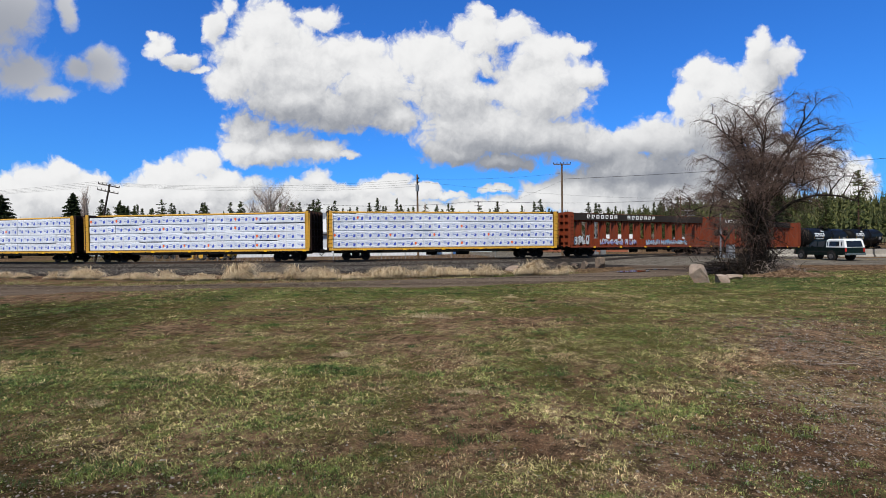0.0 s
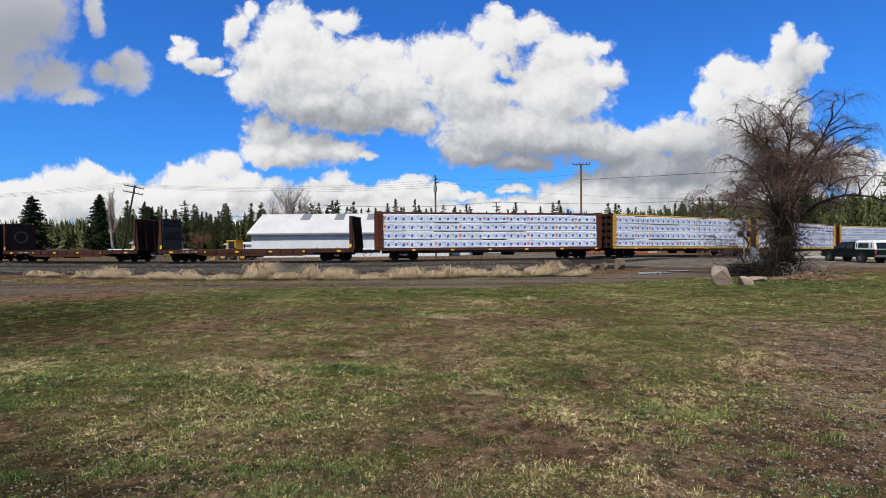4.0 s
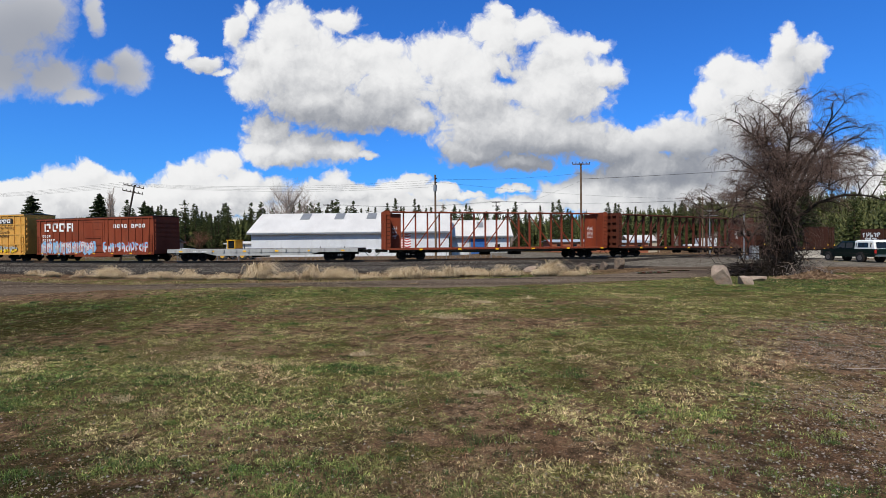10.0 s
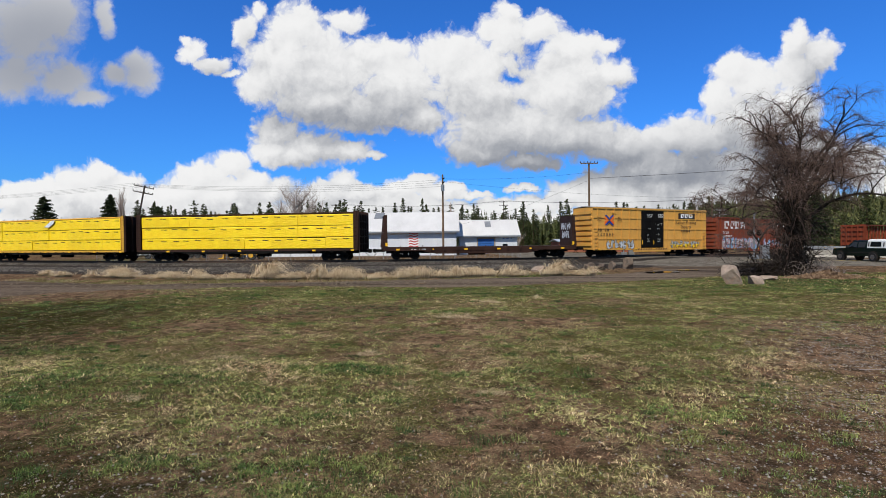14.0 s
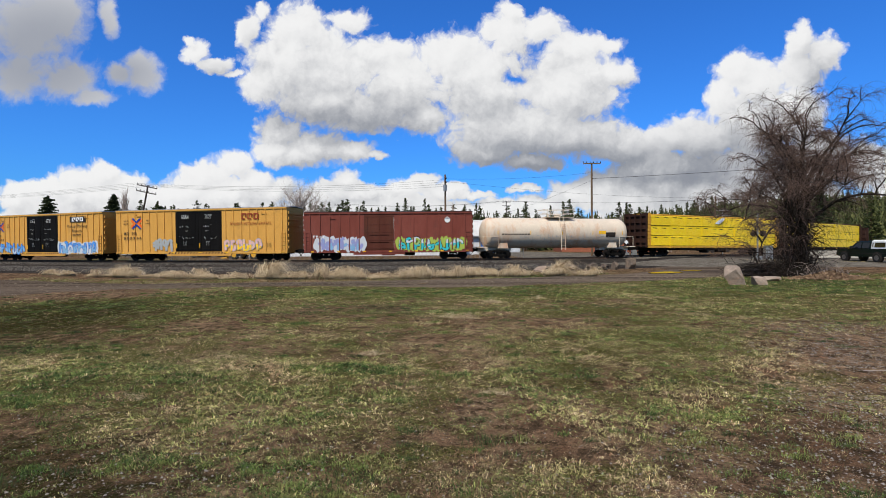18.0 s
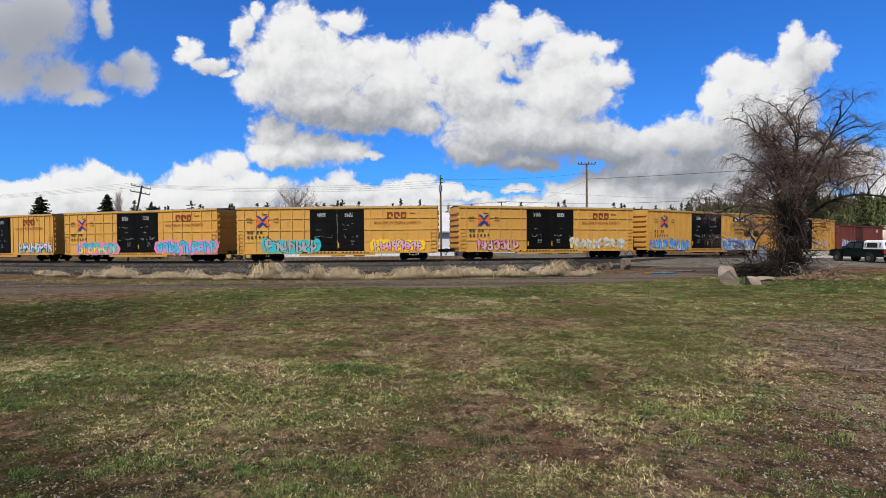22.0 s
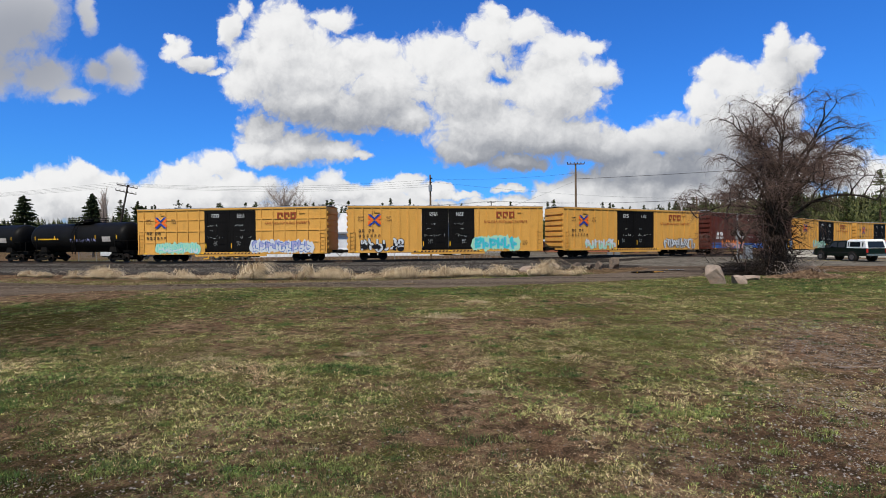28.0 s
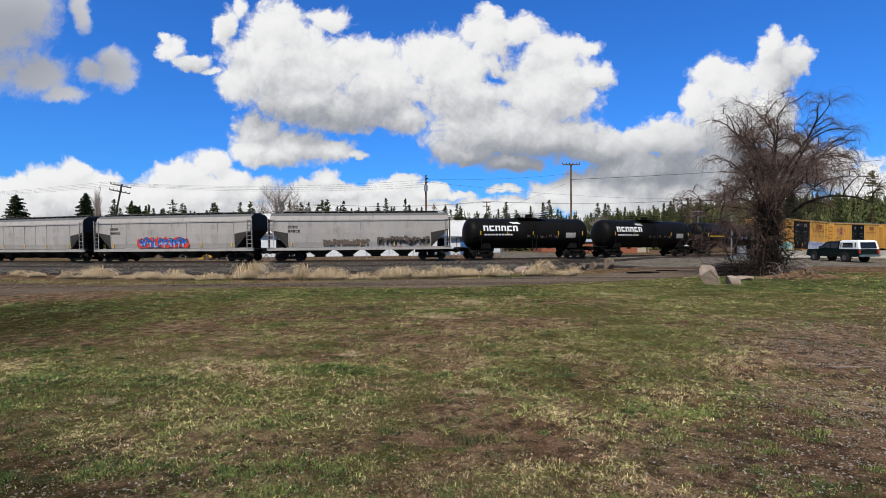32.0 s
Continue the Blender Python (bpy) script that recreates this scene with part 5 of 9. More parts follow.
# ---- kinds of car ----
def boxcar(label, length, eave, side, door_m, doors, posts, grid=False, roof_m=None, base=None, track_bar=True):
    """A steel boxcar: ribbed sides, doors, corrugated ends, gabled roof, ladders, sills, trucks."""
    car = tagged(new("boxcar"), label, "boxcar", "freight train cars")
    h, low = length / 2, 0.78
    d0, d1 = doors[0][0], doors[-1][1]
    for y in (-1, 1):
        a, b = (-1.585, -1.53) if y < 0 else (1.53, 1.585)
        part("side_wall", Solid().box(-h, d0, a, b, low, eave - 0.02), side, car)
        part("side_wall", Solid().box(d1, h, a, b, low, eave - 0.02), side, car)
        part("door_header", Solid().box(d0, d1, a, b, eave - 0.3, eave - 0.02), side, car)
    for x in (-h, h):
        s = Solid()
        w = 1 if x > 0 else -1
        s.box(min(x, x - w * 0.06), max(x, x - w * 0.06), -1.53, 1.53, low, eave - 0.02)
        for k in range(7):
            z = low + 0.35 + k * (eave - low - 0.5) / 7
            part("end_rib", Solid().chamfered(min(x, x + w * 0.1), max(x, x + w * 0.1), -1.45, 1.45, z, z + 0.3, 0.06), side, car)
        part("end_wall", s, side, car)
    part("floor", Solid().box(-h + 0.06, h - 0.06, -1.52, 1.52, 1.0, 1.12), P_UNDER, car)
    roof = Solid()
    ring = [(-1.62, eave - 0.03), (-1.62, eave + 0.02), (0, eave + 0.16), (1.62, eave + 0.02), (1.62, eave - 0.03), (0, eave + 0.1)]
    roof.rings([[(x, *p) for p in ring] for x in (-h - 0.03, h + 0.03)])
    for k in range(int(length / 1.2)):
        x = -h + 0.6 + k * 1.2
        roof.add([(x + dx, *p) for dx in (0, 0.09) for p in [(-1.58, eave + 0.03), (0, eave + 0.2), (1.58, eave + 0.03)]], [(0, 1, 4, 3), (1, 2, 5, 4), (0, 3, 4, 1), (1, 4, 5, 2)])
    part("roof", roof, roof_m or P_ROOF, car)
    far = Solid()
    rib = Solid().box(-0.05, 0.05, -1.65, -1.58, low + 0.14, eave - 0.16).mesh("side_post", side)
    for sx0, sx1 in ((-h + 0.1, d0), (d1, h - 0.1)):
        for k in range(posts):
            x = sx0 + (k + 0.5) * (sx1 - sx0) / posts
            part("side_post", rib, None, car).location = (x, 0, 0)
            far.box(x - 0.055, x + 0.055, 1.58, 1.612, low + 0.16, eave - 0.16)
        if grid:
            for z in (0.25, 0.5, 0.75):
                part("side_rail", Solid().box(sx0, sx1, -1.64, -1.58, low + z * (eave - low) - 0.05, low + z * (eave - low) + 0.05), side, car)
    tagged(part("far_side_posts", far, side, car), kind="stuff")
    part("top_chord", Solid().box(-h, h, -1.67, -1.58, eave - 0.16, eave - 0.02), side, car)
    part("side_sill", Solid().box(-h, h, -1.63, -1.56, low - 0.06, low + 0.14).box(d0 - 1.0, d1 + 1.0, -1.6, -1.5, low - 0.26, low - 0.06), side, car)
    if track_bar:
        part("door_track", Solid().box(d0 - 2.6, d1 + 1.6, -1.66, -1.63, eave - 0.14, eave - 0.04), side, car)
        bar = Solid()
        for k in range(int((d1 - d0 + 1.6) / 0.34)):
            x = d0 - 0.8 + k * 0.34
            bar.add([(x, -1.635, low - 0.05), (x + 0.17, -1.635, low - 0.05), (x + 0.27, -1.635, low + 0.09), (x + 0.1, -1.635, low + 0.09)], [(0, 1, 2, 3)])
        tagged(part("hazard_stripes", bar, P_INK, car), kind="stuff")
    rng = random.Random(label)
    for i, (a, b) in enumerate(doors):
        door = part("door", Solid().box(a + 0.02, b - 0.02, -1.6, -1.5, low + 0.2, eave - 0.24), door_m, car)
        for k in range(5):
            z = low + 0.35 + k * (eave - low - 0.75) / 4
            part("door_rib", Solid().box(a + 0.08, b - 0.08, -1.625, -1.6, z - 0.04, z + 0.04), door_m, door)
        for k in range(3):
            x = a + 0.3 + k * (b - a - 0.6) / 2
            part("lock_rod", Solid().box(x - 0.03, x + 0.03, -1.635, -1.6, low + 0.25, eave - 0.3), door_m, door)
        if door_m is P_BLACK or door_m is P_MAROON:
            marks(door, a + 0.75, -1.637, eave - 0.95, 0.75, 0.4, 4, P_WHITE, label + str(i))
            marks(door, a + rng.uniform(0.4, 1.2), -1.637, low + 2.1, 0.35, 0.12, 2, P_STENCIL, label + "b" + str(i))
            marks(door, a + rng.uniform(0.4, 1.4), -1.637, low + 0.75, 0.4, 0.4, 4, P_STENCIL, label + "c" + str(i))
            scrawl(door, a + 0.3, b - 0.3, low + 1.35, low + 1.7, -1.645, P_STENCIL, label + "s" + str(i))
            if rng.random() < 0.6:
                scrawl(door, a + 0.4, a + 1.6, low + 2.5, low + 2.75, -1.645, P_STENCIL, label + "t" + str(i))
            part("reflector", Solid().box(a + 0.1, a + 0.18, -1.64, -1.636, low + 0.5, low + 0.95), P_REFLECT, door)
        for z in (low + 0.9, low + 1.6):
            part("handle", Solid().box(a + 0.5, b - 0.5, -1.66, -1.635, z, z + 0.05), door_m, door)
    for x in (-h + 0.4, h - 0.4):
        ladder(car, x, 0.72, 2.65, side)
    for x in (-h + 2.4, h - 2.6):
        part("roof_hatch_step", Solid().box(x, x + 0.5, -1.67, -1.6, eave - 0.62, eave - 0.56).box(x, x + 0.05, -1.67, -1.6, eave - 0.62, eave - 0.4), side, car)
    for k in range(7):
        x = -h + 0.6 + k * (length - 1.2) / 6
        part("reflector", Solid().box(x, x + 0.3, -1.638, -1.632, low + 0.0, low + 0.1), P_REFLECT, car)
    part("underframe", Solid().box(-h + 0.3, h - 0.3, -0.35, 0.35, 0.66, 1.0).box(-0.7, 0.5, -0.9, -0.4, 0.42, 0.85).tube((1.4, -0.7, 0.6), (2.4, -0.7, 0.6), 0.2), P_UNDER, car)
    running_gear(car, length, base or length - 4.7, 1.0)
    return car


def crossed_mark(car, x, z, w=1.35, h=1.25, y=-1.63):
    """Two crossed chevrons, orange and blue."""
    s = Solid()
    for sx in (-1, 1):
        s.add([(x + sx * w * 0.5, y, z + h * 0.42), (x + sx * w * 0.5, y, z + h * 0.16), (x + sx * w * 0.28, y, z), (x + sx * w * 0.5, y, z - h * 0.16), (x + sx * w * 0.5, y, z - h * 0.42), (x + sx * w * 0.06, y, z)], [(0, 1, 2, 5) if sx < 0 else (5, 2, 1, 0), (2, 3, 4, 5) if sx < 0 else (5, 4, 3, 2)], 0)
    for sz in (-1, 1):
        p = [(x - w * 0.5, y - 0.003, z + sz * h * 0.5), (x - w * 0.27, y - 0.003, z + sz * h * 0.5), (x, y - 0.003, z + sz * h * 0.2), (x + w * 0.27, y - 0.003, z + sz * h * 0.5), (x + w * 0.5, y - 0.003, z + sz * h * 0.5), (x, y - 0.003, z + sz * h * 0.02)]
        s.add(p, [(0, 1, 2, 5), (2, 3, 4, 5)], 1)
    part("crossed_emblem", s, [P_ORANGE, P_BLUE], car, "emblem of crossed orange and blue chevrons")


def pool_boxcar(label, sprays, seed, grid=False, plate=False, length=18.8):
    """A yellow pool boxcar with black doors, emblem, slogan and graffiti."""
    h = length / 2
    doors = [(-2.55, 0.0), (0.0, 2.55)] if length > 17 else [(-1.55, 0.0), (0.0, 1.55)]
    car = boxcar(label, length, 5.06, P_YELLOW, P_BLACK, doors, 6 if grid else 8, grid)
    ex = -h * 0.74
    crossed_mark(car, ex, 3.75, 1.2, 1.05, -1.655)
    for dx, a, b in ((-1.25, "next", "load"), (1.3, "any", "road")):
        words(a, 0.3, P_INK, car, ex + dx, -1.655, 3.95)
        words(b, 0.3, P_INK, car, ex + dx, -1.655, 3.66)
    blocks(car, ex - 1.45, -1.655, 2.62, 5, 0.18, 0.26, 0.12, P_INK, "car_mark", (2,))
    blocks(car, ex - 1.45, -1.655, 2.15, 6, 0.16, 0.26, 0.2, P_INK, "car_number", ())
    rx = h * 0.6
    if plate:
        part("name_plate", Solid().box(rx - 1.1, rx + 1.3, -1.662, -1.65, 4.05, 4.65), P_INK, car)
        blocks(car, rx - 0.75, -1.663, 4.15, 3, 0.5, 0.4, 0.1, P_WHITE, "name_lettering")
        for k, t in enumerate(("Railcar Pooling", "Experts")):
            words(t, 0.48, P_INK, car, rx, -1.655, 3.5 - 0.48 * k, wide=1.05)
        blocks(car, rx - 0.7, -1.655, 2.6, 6, 0.17, 0.22, 0.06, P_INK, "name_lettering")
    else:
        blocks(car, rx - 0.95, -1.655, 3.95, 3, 0.52, 0.6, 0.12, P_REDINK, "name_lettering")
        words("RAILCAR POOLING EXPERTS", 0.36, P_REDINK, car, rx, -1.655, 3.45, wide=0.94)
    for k, (x0, x1, z0, z1, fills, edge, glow) in enumerate(sprays):
        graffiti(car, x0 * h, x1 * h, z0, z1, [SPRAY[c] for c in fills], SPRAY[edge], seed * 10 + k, -1.653, SPRAY[glow] if glow else None)
    marks(car, h * 0.78, -1.63, 1.3, 0.5, 0.45, 5, P_INK, seed)
    return car


def centerbeam(label, frame, load=None, seed=1, length=22.3, top=4.6, sheets=None):
    """A long flat car with a wall of posts along its middle and bulkheads at both ends."""
    car = tagged(new("centerbeam_car"), label, "freight car", "freight train cars")
    h = length / 2
    deck = Solid().box(-h, h, -1.5, 1.5, 1.0, 1.12)
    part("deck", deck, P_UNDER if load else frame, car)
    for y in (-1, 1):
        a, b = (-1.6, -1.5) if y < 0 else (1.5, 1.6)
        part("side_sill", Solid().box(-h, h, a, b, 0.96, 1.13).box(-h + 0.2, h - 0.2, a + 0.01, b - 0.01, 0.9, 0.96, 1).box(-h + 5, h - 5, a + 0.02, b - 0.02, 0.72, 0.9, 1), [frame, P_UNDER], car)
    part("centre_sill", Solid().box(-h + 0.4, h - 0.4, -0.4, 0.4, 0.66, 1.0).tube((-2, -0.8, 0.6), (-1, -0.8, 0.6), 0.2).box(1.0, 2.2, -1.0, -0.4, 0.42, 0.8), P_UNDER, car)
    part("top_chord", Solid().chamfered(-h, h, -0.42, 0.42, top - 0.12, top, 0.03), frame, car)
    for w in (-1, 1):
        x = w * h
        s = Solid().box(min(x, x - w * 0.16), max(x, x - w * 0.16), -1.5, 1.5, 1.12, top)
        # yellow cars: dark brown end sheet and ribs paint in the end's shade
        back = P_DARK if frame is P_FRAME else frame
        end = part("bulkhead", s, back, car)
        for y in (-1.52, -0.75, 0.0, 0.75, 1.4):
            part("end_rib", Solid().box(min(x, x + w * 0.22), max(x, x + w * 0.22), y, y + 0.12, 1.0, top), back, end)
        for z in (1.5, 2.2, 2.9, 3.6, 4.3):
            part("end_rib", Solid().box(min(x, x + w * 0.16), max(x, x + w * 0.16), -1.5, 1.5, z, z + 0.1), back, end)
        part("end_post", Solid().box(min(x, x - w * 0.3), max(x, x - w * 0.3), -1.6, -1.5, 1.12, top), frame, end)
        ladder(end, x - w * 0.1, 1.2, top - 0.2, frame, -1.61, 0.4)
    winch = Solid().prism([(-0.12, 0.78), (0.12, 0.78), (0.16, 0.9), (0.0, 1.0), (-0.16, 0.9)], -1.66, -1.6).mesh("strap_winch", P_UNDER)
    for k in range(17):
        part("strap_winch", winch, None, car).location = (-h + 1.2 + k * (length - 2.4) / 16, 0, 0)
        if k % 3 == 1:
            x = -h + 1.8 + k * (length - 2.4) / 16
            part("reflector", Solid().box(x, x + 0.32, -1.608, -1.6, 0.92, 1.06), P_REFLECT, car)
    n = 18
    step = (length - 1.2) / n
    if load is None:
        post = Solid().box(-0.06, 0.06, -0.12, 0.12, 1.12, top - 0.14).mesh("post", frame)
        for k in range(n + 1):
            part("post", post, None, car).location = (-h + 0.6 + k * step, 0, 0)
        for k in range(n):
            if k % 2 == 0:
                x = -h + 0.6 + k * step
                a, b = (x, x + 2 * step) if x + step < 0 else (x + 2 * step, x)
                part("brace", Solid().beam((a, 0, 1.2), (b, 0, top - 0.25), 0.09), frame, car)
        for w in (-1, 1):
            x = w * (h - 0.9)
            part("end_panel", Solid().box(x - 0.6, x + 0.6, -0.1, 0.1, 1.12, top - 0.2), frame, car)
            marks(car, x - 0.35, -0.105, 2.0, 0.6, 1.2, 9, P_WHITE, seed + w)
    elif load == "windows":
        wall = Solid()
        wall.box(-h + 0.3, h - 0.3, -0.2, 0.2, 1.12, 1.9).box(-h + 0.3, h - 0.3, -0.2, 0.2, 3.7, top - 0.2)
        for k in range(13):
            x = -h + 0.6 + k * (length - 1.2) / 12
            wall.box(x - 0.32, x + 0.32, -0.2, 0.2, 1.9, 3.7)
        part("middle_wall", wall, frame, car)
        for k in range(25):
            x = -h + 0.6 + k * (length - 1.2) / 24
            part("post", Solid().box(x - 0.06, x + 0.06, -0.75, -0.2, 1.12, 1.9).box(x - 0.05, x + 0.05, -0.32, -0.2, 1.9, top - 0.2), frame, car)
        part("name_board", Solid().box(-h + 0.4, h - 0.4, -0.46, -0.42, top - 0.75, top - 0.02), P_INK, car)
        blocks(car, -h + 3.2, -0.465, top - 0.55, 16, 0.42, 0.4, 0.24, P_WHITE, "name_lettering", (7, 8))
    else:
        rng = random.Random(seed)
        part("far_load", Solid().box(-h + 0.4, h - 0.4, 0.28, 1.5, 1.14, top - 0.24), sheets, car)
        part("packing", Solid().box(-h + 0.35, h - 0.35, -0.27, 0.27, 1.14, top - 0.22), P_INK, car)
        tiers, columns = (4, 9) if load == "white" else (3, 8)
        cuts = [-h + 0.36]
        for k in range(columns):
            cuts.append(-h + 0.36 + (k + 1) * (length - 0.72) / columns + (rng.choice((-0.3, 0, 0, 0.3)) if k < columns - 1 else 0))
        hz = (top - 0.24 - 1.14) / tiers
        for r in range(tiers):
            for k in range(columns):
                x0, x1 = cuts[k] + 0.006, cuts[k + 1] - 0.006
                z0 = 1.14 + r * hz + 0.012
                z1 = z0 + hz - 0.02 - (rng.random() < 0.12) * 0.06
                y0 = -1.5 + rng.uniform(-0.05, 0.04)
                bundle = part("lumber_pack", Solid().chamfered(x0, x1, y0, -0.3, z0, z1, 0.05), sheets, car)
                p = Solid()
                if load == "white":
                    m = max(2, round((x1 - x0) / 0.78))
                    for i in range(m):
                        cx = x0 + (i + 0.5) * (x1 - x0) / m
                        zc = (z0 + z1) / 2 + rng.uniform(-0.02, 0.02)
                        for w, (a, b) in enumerate(((-0.32, -0.04), (-0.28, -0.02))):
                            at = cx + a
                            while at < cx + b:
                                p.box(at, at + 0.045, y0 - 0.006, y0, zc + 0.1 - 0.14 * w, zc + 0.17 - 0.14 * w)
                                at += 0.062
                        p.prism([(cx + 0.02, zc - 0.13), (cx + 0.14, zc - 0.2), (cx + 0.26, zc - 0.14), (cx + 0.28, zc + 0.02), (cx + 0.21, zc + 0.14), (cx + 0.16, zc + 0.05), (cx + 0.06, zc + 0.1), (cx + 0.09, zc - 0.03)], y0 - 0.006, y0, 1)
                        if i:
                            p.box(cx - 0.5 * (x1 - x0) / m - 0.006, cx - 0.5 * (x1 - x0) / m + 0.006, y0 - 0.004, y0, z0 + 0.03, z1 - 0.03, 2)
                    tagged(part("print", p, [P_PRINT, P_PRINT2, P_STENCIL], bundle), kind="stuff")
                    if rng.random() < 0.3:
                        e = x0 + 0.14
                        part("badge", Solid().prism([(e - 0.09, (z0 + z1) / 2 + 0.12), (e + 0.09, (z0 + z1) / 2 + 0.12), (e + 0.09, (z0 + z1) / 2 - 0.04), (e, (z0 + z1) / 2 - 0.16), (e - 0.09, (z0 + z1) / 2 - 0.04)][::-1], y0 - 0.007, y0), P_ORANGE, bundle)
                else:
                    for i in range(2):
                        cx = x0 + (i + 0.5) * (x1 - x0) / 2 + rng.uniform(-0.2, 0.2)
                        zc = z1 - 0.2 + rng.uniform(-0.08, 0.04)
                        p.box(cx - 0.3, cx - 0.05, y0 - 0.006, y0, zc, zc + 0.07).box(cx - 0.02, cx + 0.3, y0 - 0.006, y0, zc - 0.02, zc + 0.06)
                    p.box(x0 + 0.02, x1 - 0.02, y0 - 0.006, y0, z0 + 0.02, z0 + 0.045, 1)
                    tagged(part("print", p, [P_INK, P_UNDER], bundle), kind="stuff")
        part("strap", Solid().box(-h + 0.4, h - 0.4, -1.42, -1.3, top - 0.25, top - 0.22), P_UNDER, car)
    running_gear(car, length, length - 4.9, 0.95)
    return car


def bulkhead_flat(label, frame, length=19.3, bulk=4.15, spray=None, seed=1, planks=False):
    """A low flat car; with bulk, a tall bulkhead stands at each end."""
    car = tagged(new("flat_car"), label, "freight car", "freight train cars")
    h = length / 2
    part("deck", Solid().box(-h, h, -1.48, 1.48, 1.08, 1.2), P_DARK, car)
    for y in (-1, 1):
        a, b = (-1.6, -1.48) if y < 0 else (1.48, 1.6)
        s = Solid().box(-h, h, a, b, 0.84, 1.2)
        s.prism([(-h + 3.6, 0.84), (h - 3.6, 0.84), (h - 5.0, 0.55), (-h + 5.0, 0.55)][::-1], a + 0.03, b - 0.03)
        part("side_sill", s, frame, car)
    pocket = Solid().box(-0.09, 0.09, -1.67, -1.6, 0.86, 1.14).mesh("stake_pocket", frame)
    for k in range(15):
        part("stake_pocket", pocket, None, car).location = (-h + 0.8 + k * (length - 1.6) / 14, 0, 0)
    for k in range(6):
        x = -h + 1.2 + k * (length - 2.8) / 5
        part("reflector", Solid().box(x, x + 0.34, -1.608, -1.6, 0.9, 1.04), P_REFLECT, car)
    part("centre_sill", Solid().box(-h + 0.4, h - 0.4, -0.4, 0.4, 0.6, 1.08).box(-1.2, 0.4, -1.0, -0.4, 0.4, 0.8), P_UNDER, car)
    if bulk:
        for w in (-1, 1):
            x = w * (h - 0.32)
            s = Solid().box(x - 0.09, x + 0.09, -1.5, 1.5, 1.2, bulk)
            end = part("bulkhead", s, frame, car)
            for y in (-1.5, -0.55, 0.45, 1.38):
                s = Solid().prism([(x + w * 0.09, 1.2), (x + w * 0.42, 1.2), (x + w * 0.16, bulk), (x + w * 0.09, bulk)] if w < 0 else [(x + 0.09, bulk), (x + 0.16, bulk), (x + 0.42, 1.2), (x + 0.09, 1.2)], y, y + 0.12)
                part("end_rib", s, frame, end)
            for z in (1.9, 2.6, 3.3, bulk - 0.12):
                part("end_rib", Solid().box(min(x, x + w * 0.2), max(x, x + w * 0.2), -1.5, 1.5, z, z + 0.1), frame, end)
            if planks:
                for k in range(12):
                    z = 1.22 + k * (bulk - 1.24) / 12
                    part("plank", Solid().box(min(x - w * 0.09, x - w * 0.15), max(x - w * 0.09, x - w * 0.15), -1.46, 1.46, z, z + (bulk - 1.24) / 12 - 0.02), P_PLANK, end)
            part("end_post", Solid().prism([(x - 0.12, 0.9), (x + 0.12, 0.9), (x + 0.12 + w * 0.06, bulk), (x - 0.12 + w * 0.06, bulk)], -1.6, -1.5), frame, end)
            part("reflector", Solid().box(x - 0.1, x + 0.1, -1.61, -1.6, 1.3, 1.62), P_REFLECT, end)
            if spray and w > 0:
                for row in range(2):
                    tag = graffiti(end, -1.2 + 0.3 * row, 1.2 - 0.2 * row, 2.75 - 0.8 * row, 3.65 - 0.8 * row, [SPRAY["white"]], SPRAY["black"], seed + 400 + row, 0.0)
                    tag.matrix_basis = pose(x - 0.1, 0, 0, 0, 0, -90)
            if spray and w < 0:
                ring = Solid()
                n = 20
                ring.add([(x + 0.095, math.cos(6.283 * i / n) * q, 2.7 + math.sin(6.283 * i / n) * q * 0.9) for q in (0.75, 0.55) for i in range(n)], [(i, (i + 1) % n, (i + 1) % n + n, i + n) for i in range(n)])
                part("sprayed_mark", ring, SPRAY[spray], end)
    rng = random.Random(seed)
    strap = Solid()
    for k in range(9):
        x = -h + 1.5 + k * (length - 3) / 8 + rng.uniform(-0.3, 0.3)
        strap.box(x, x + 0.06, -1.5, -1.44, 1.2, 1.2 + rng.uniform(0.06, 0.16))
    part("stake", strap, P_DARK, car)
    marks(car, -h + 2.6, -1.604, 0.92, 1.4, 0.14, 1, P_WHITE, seed)
    running_gear(car, length, length - 4.4, 0.9)
    return car


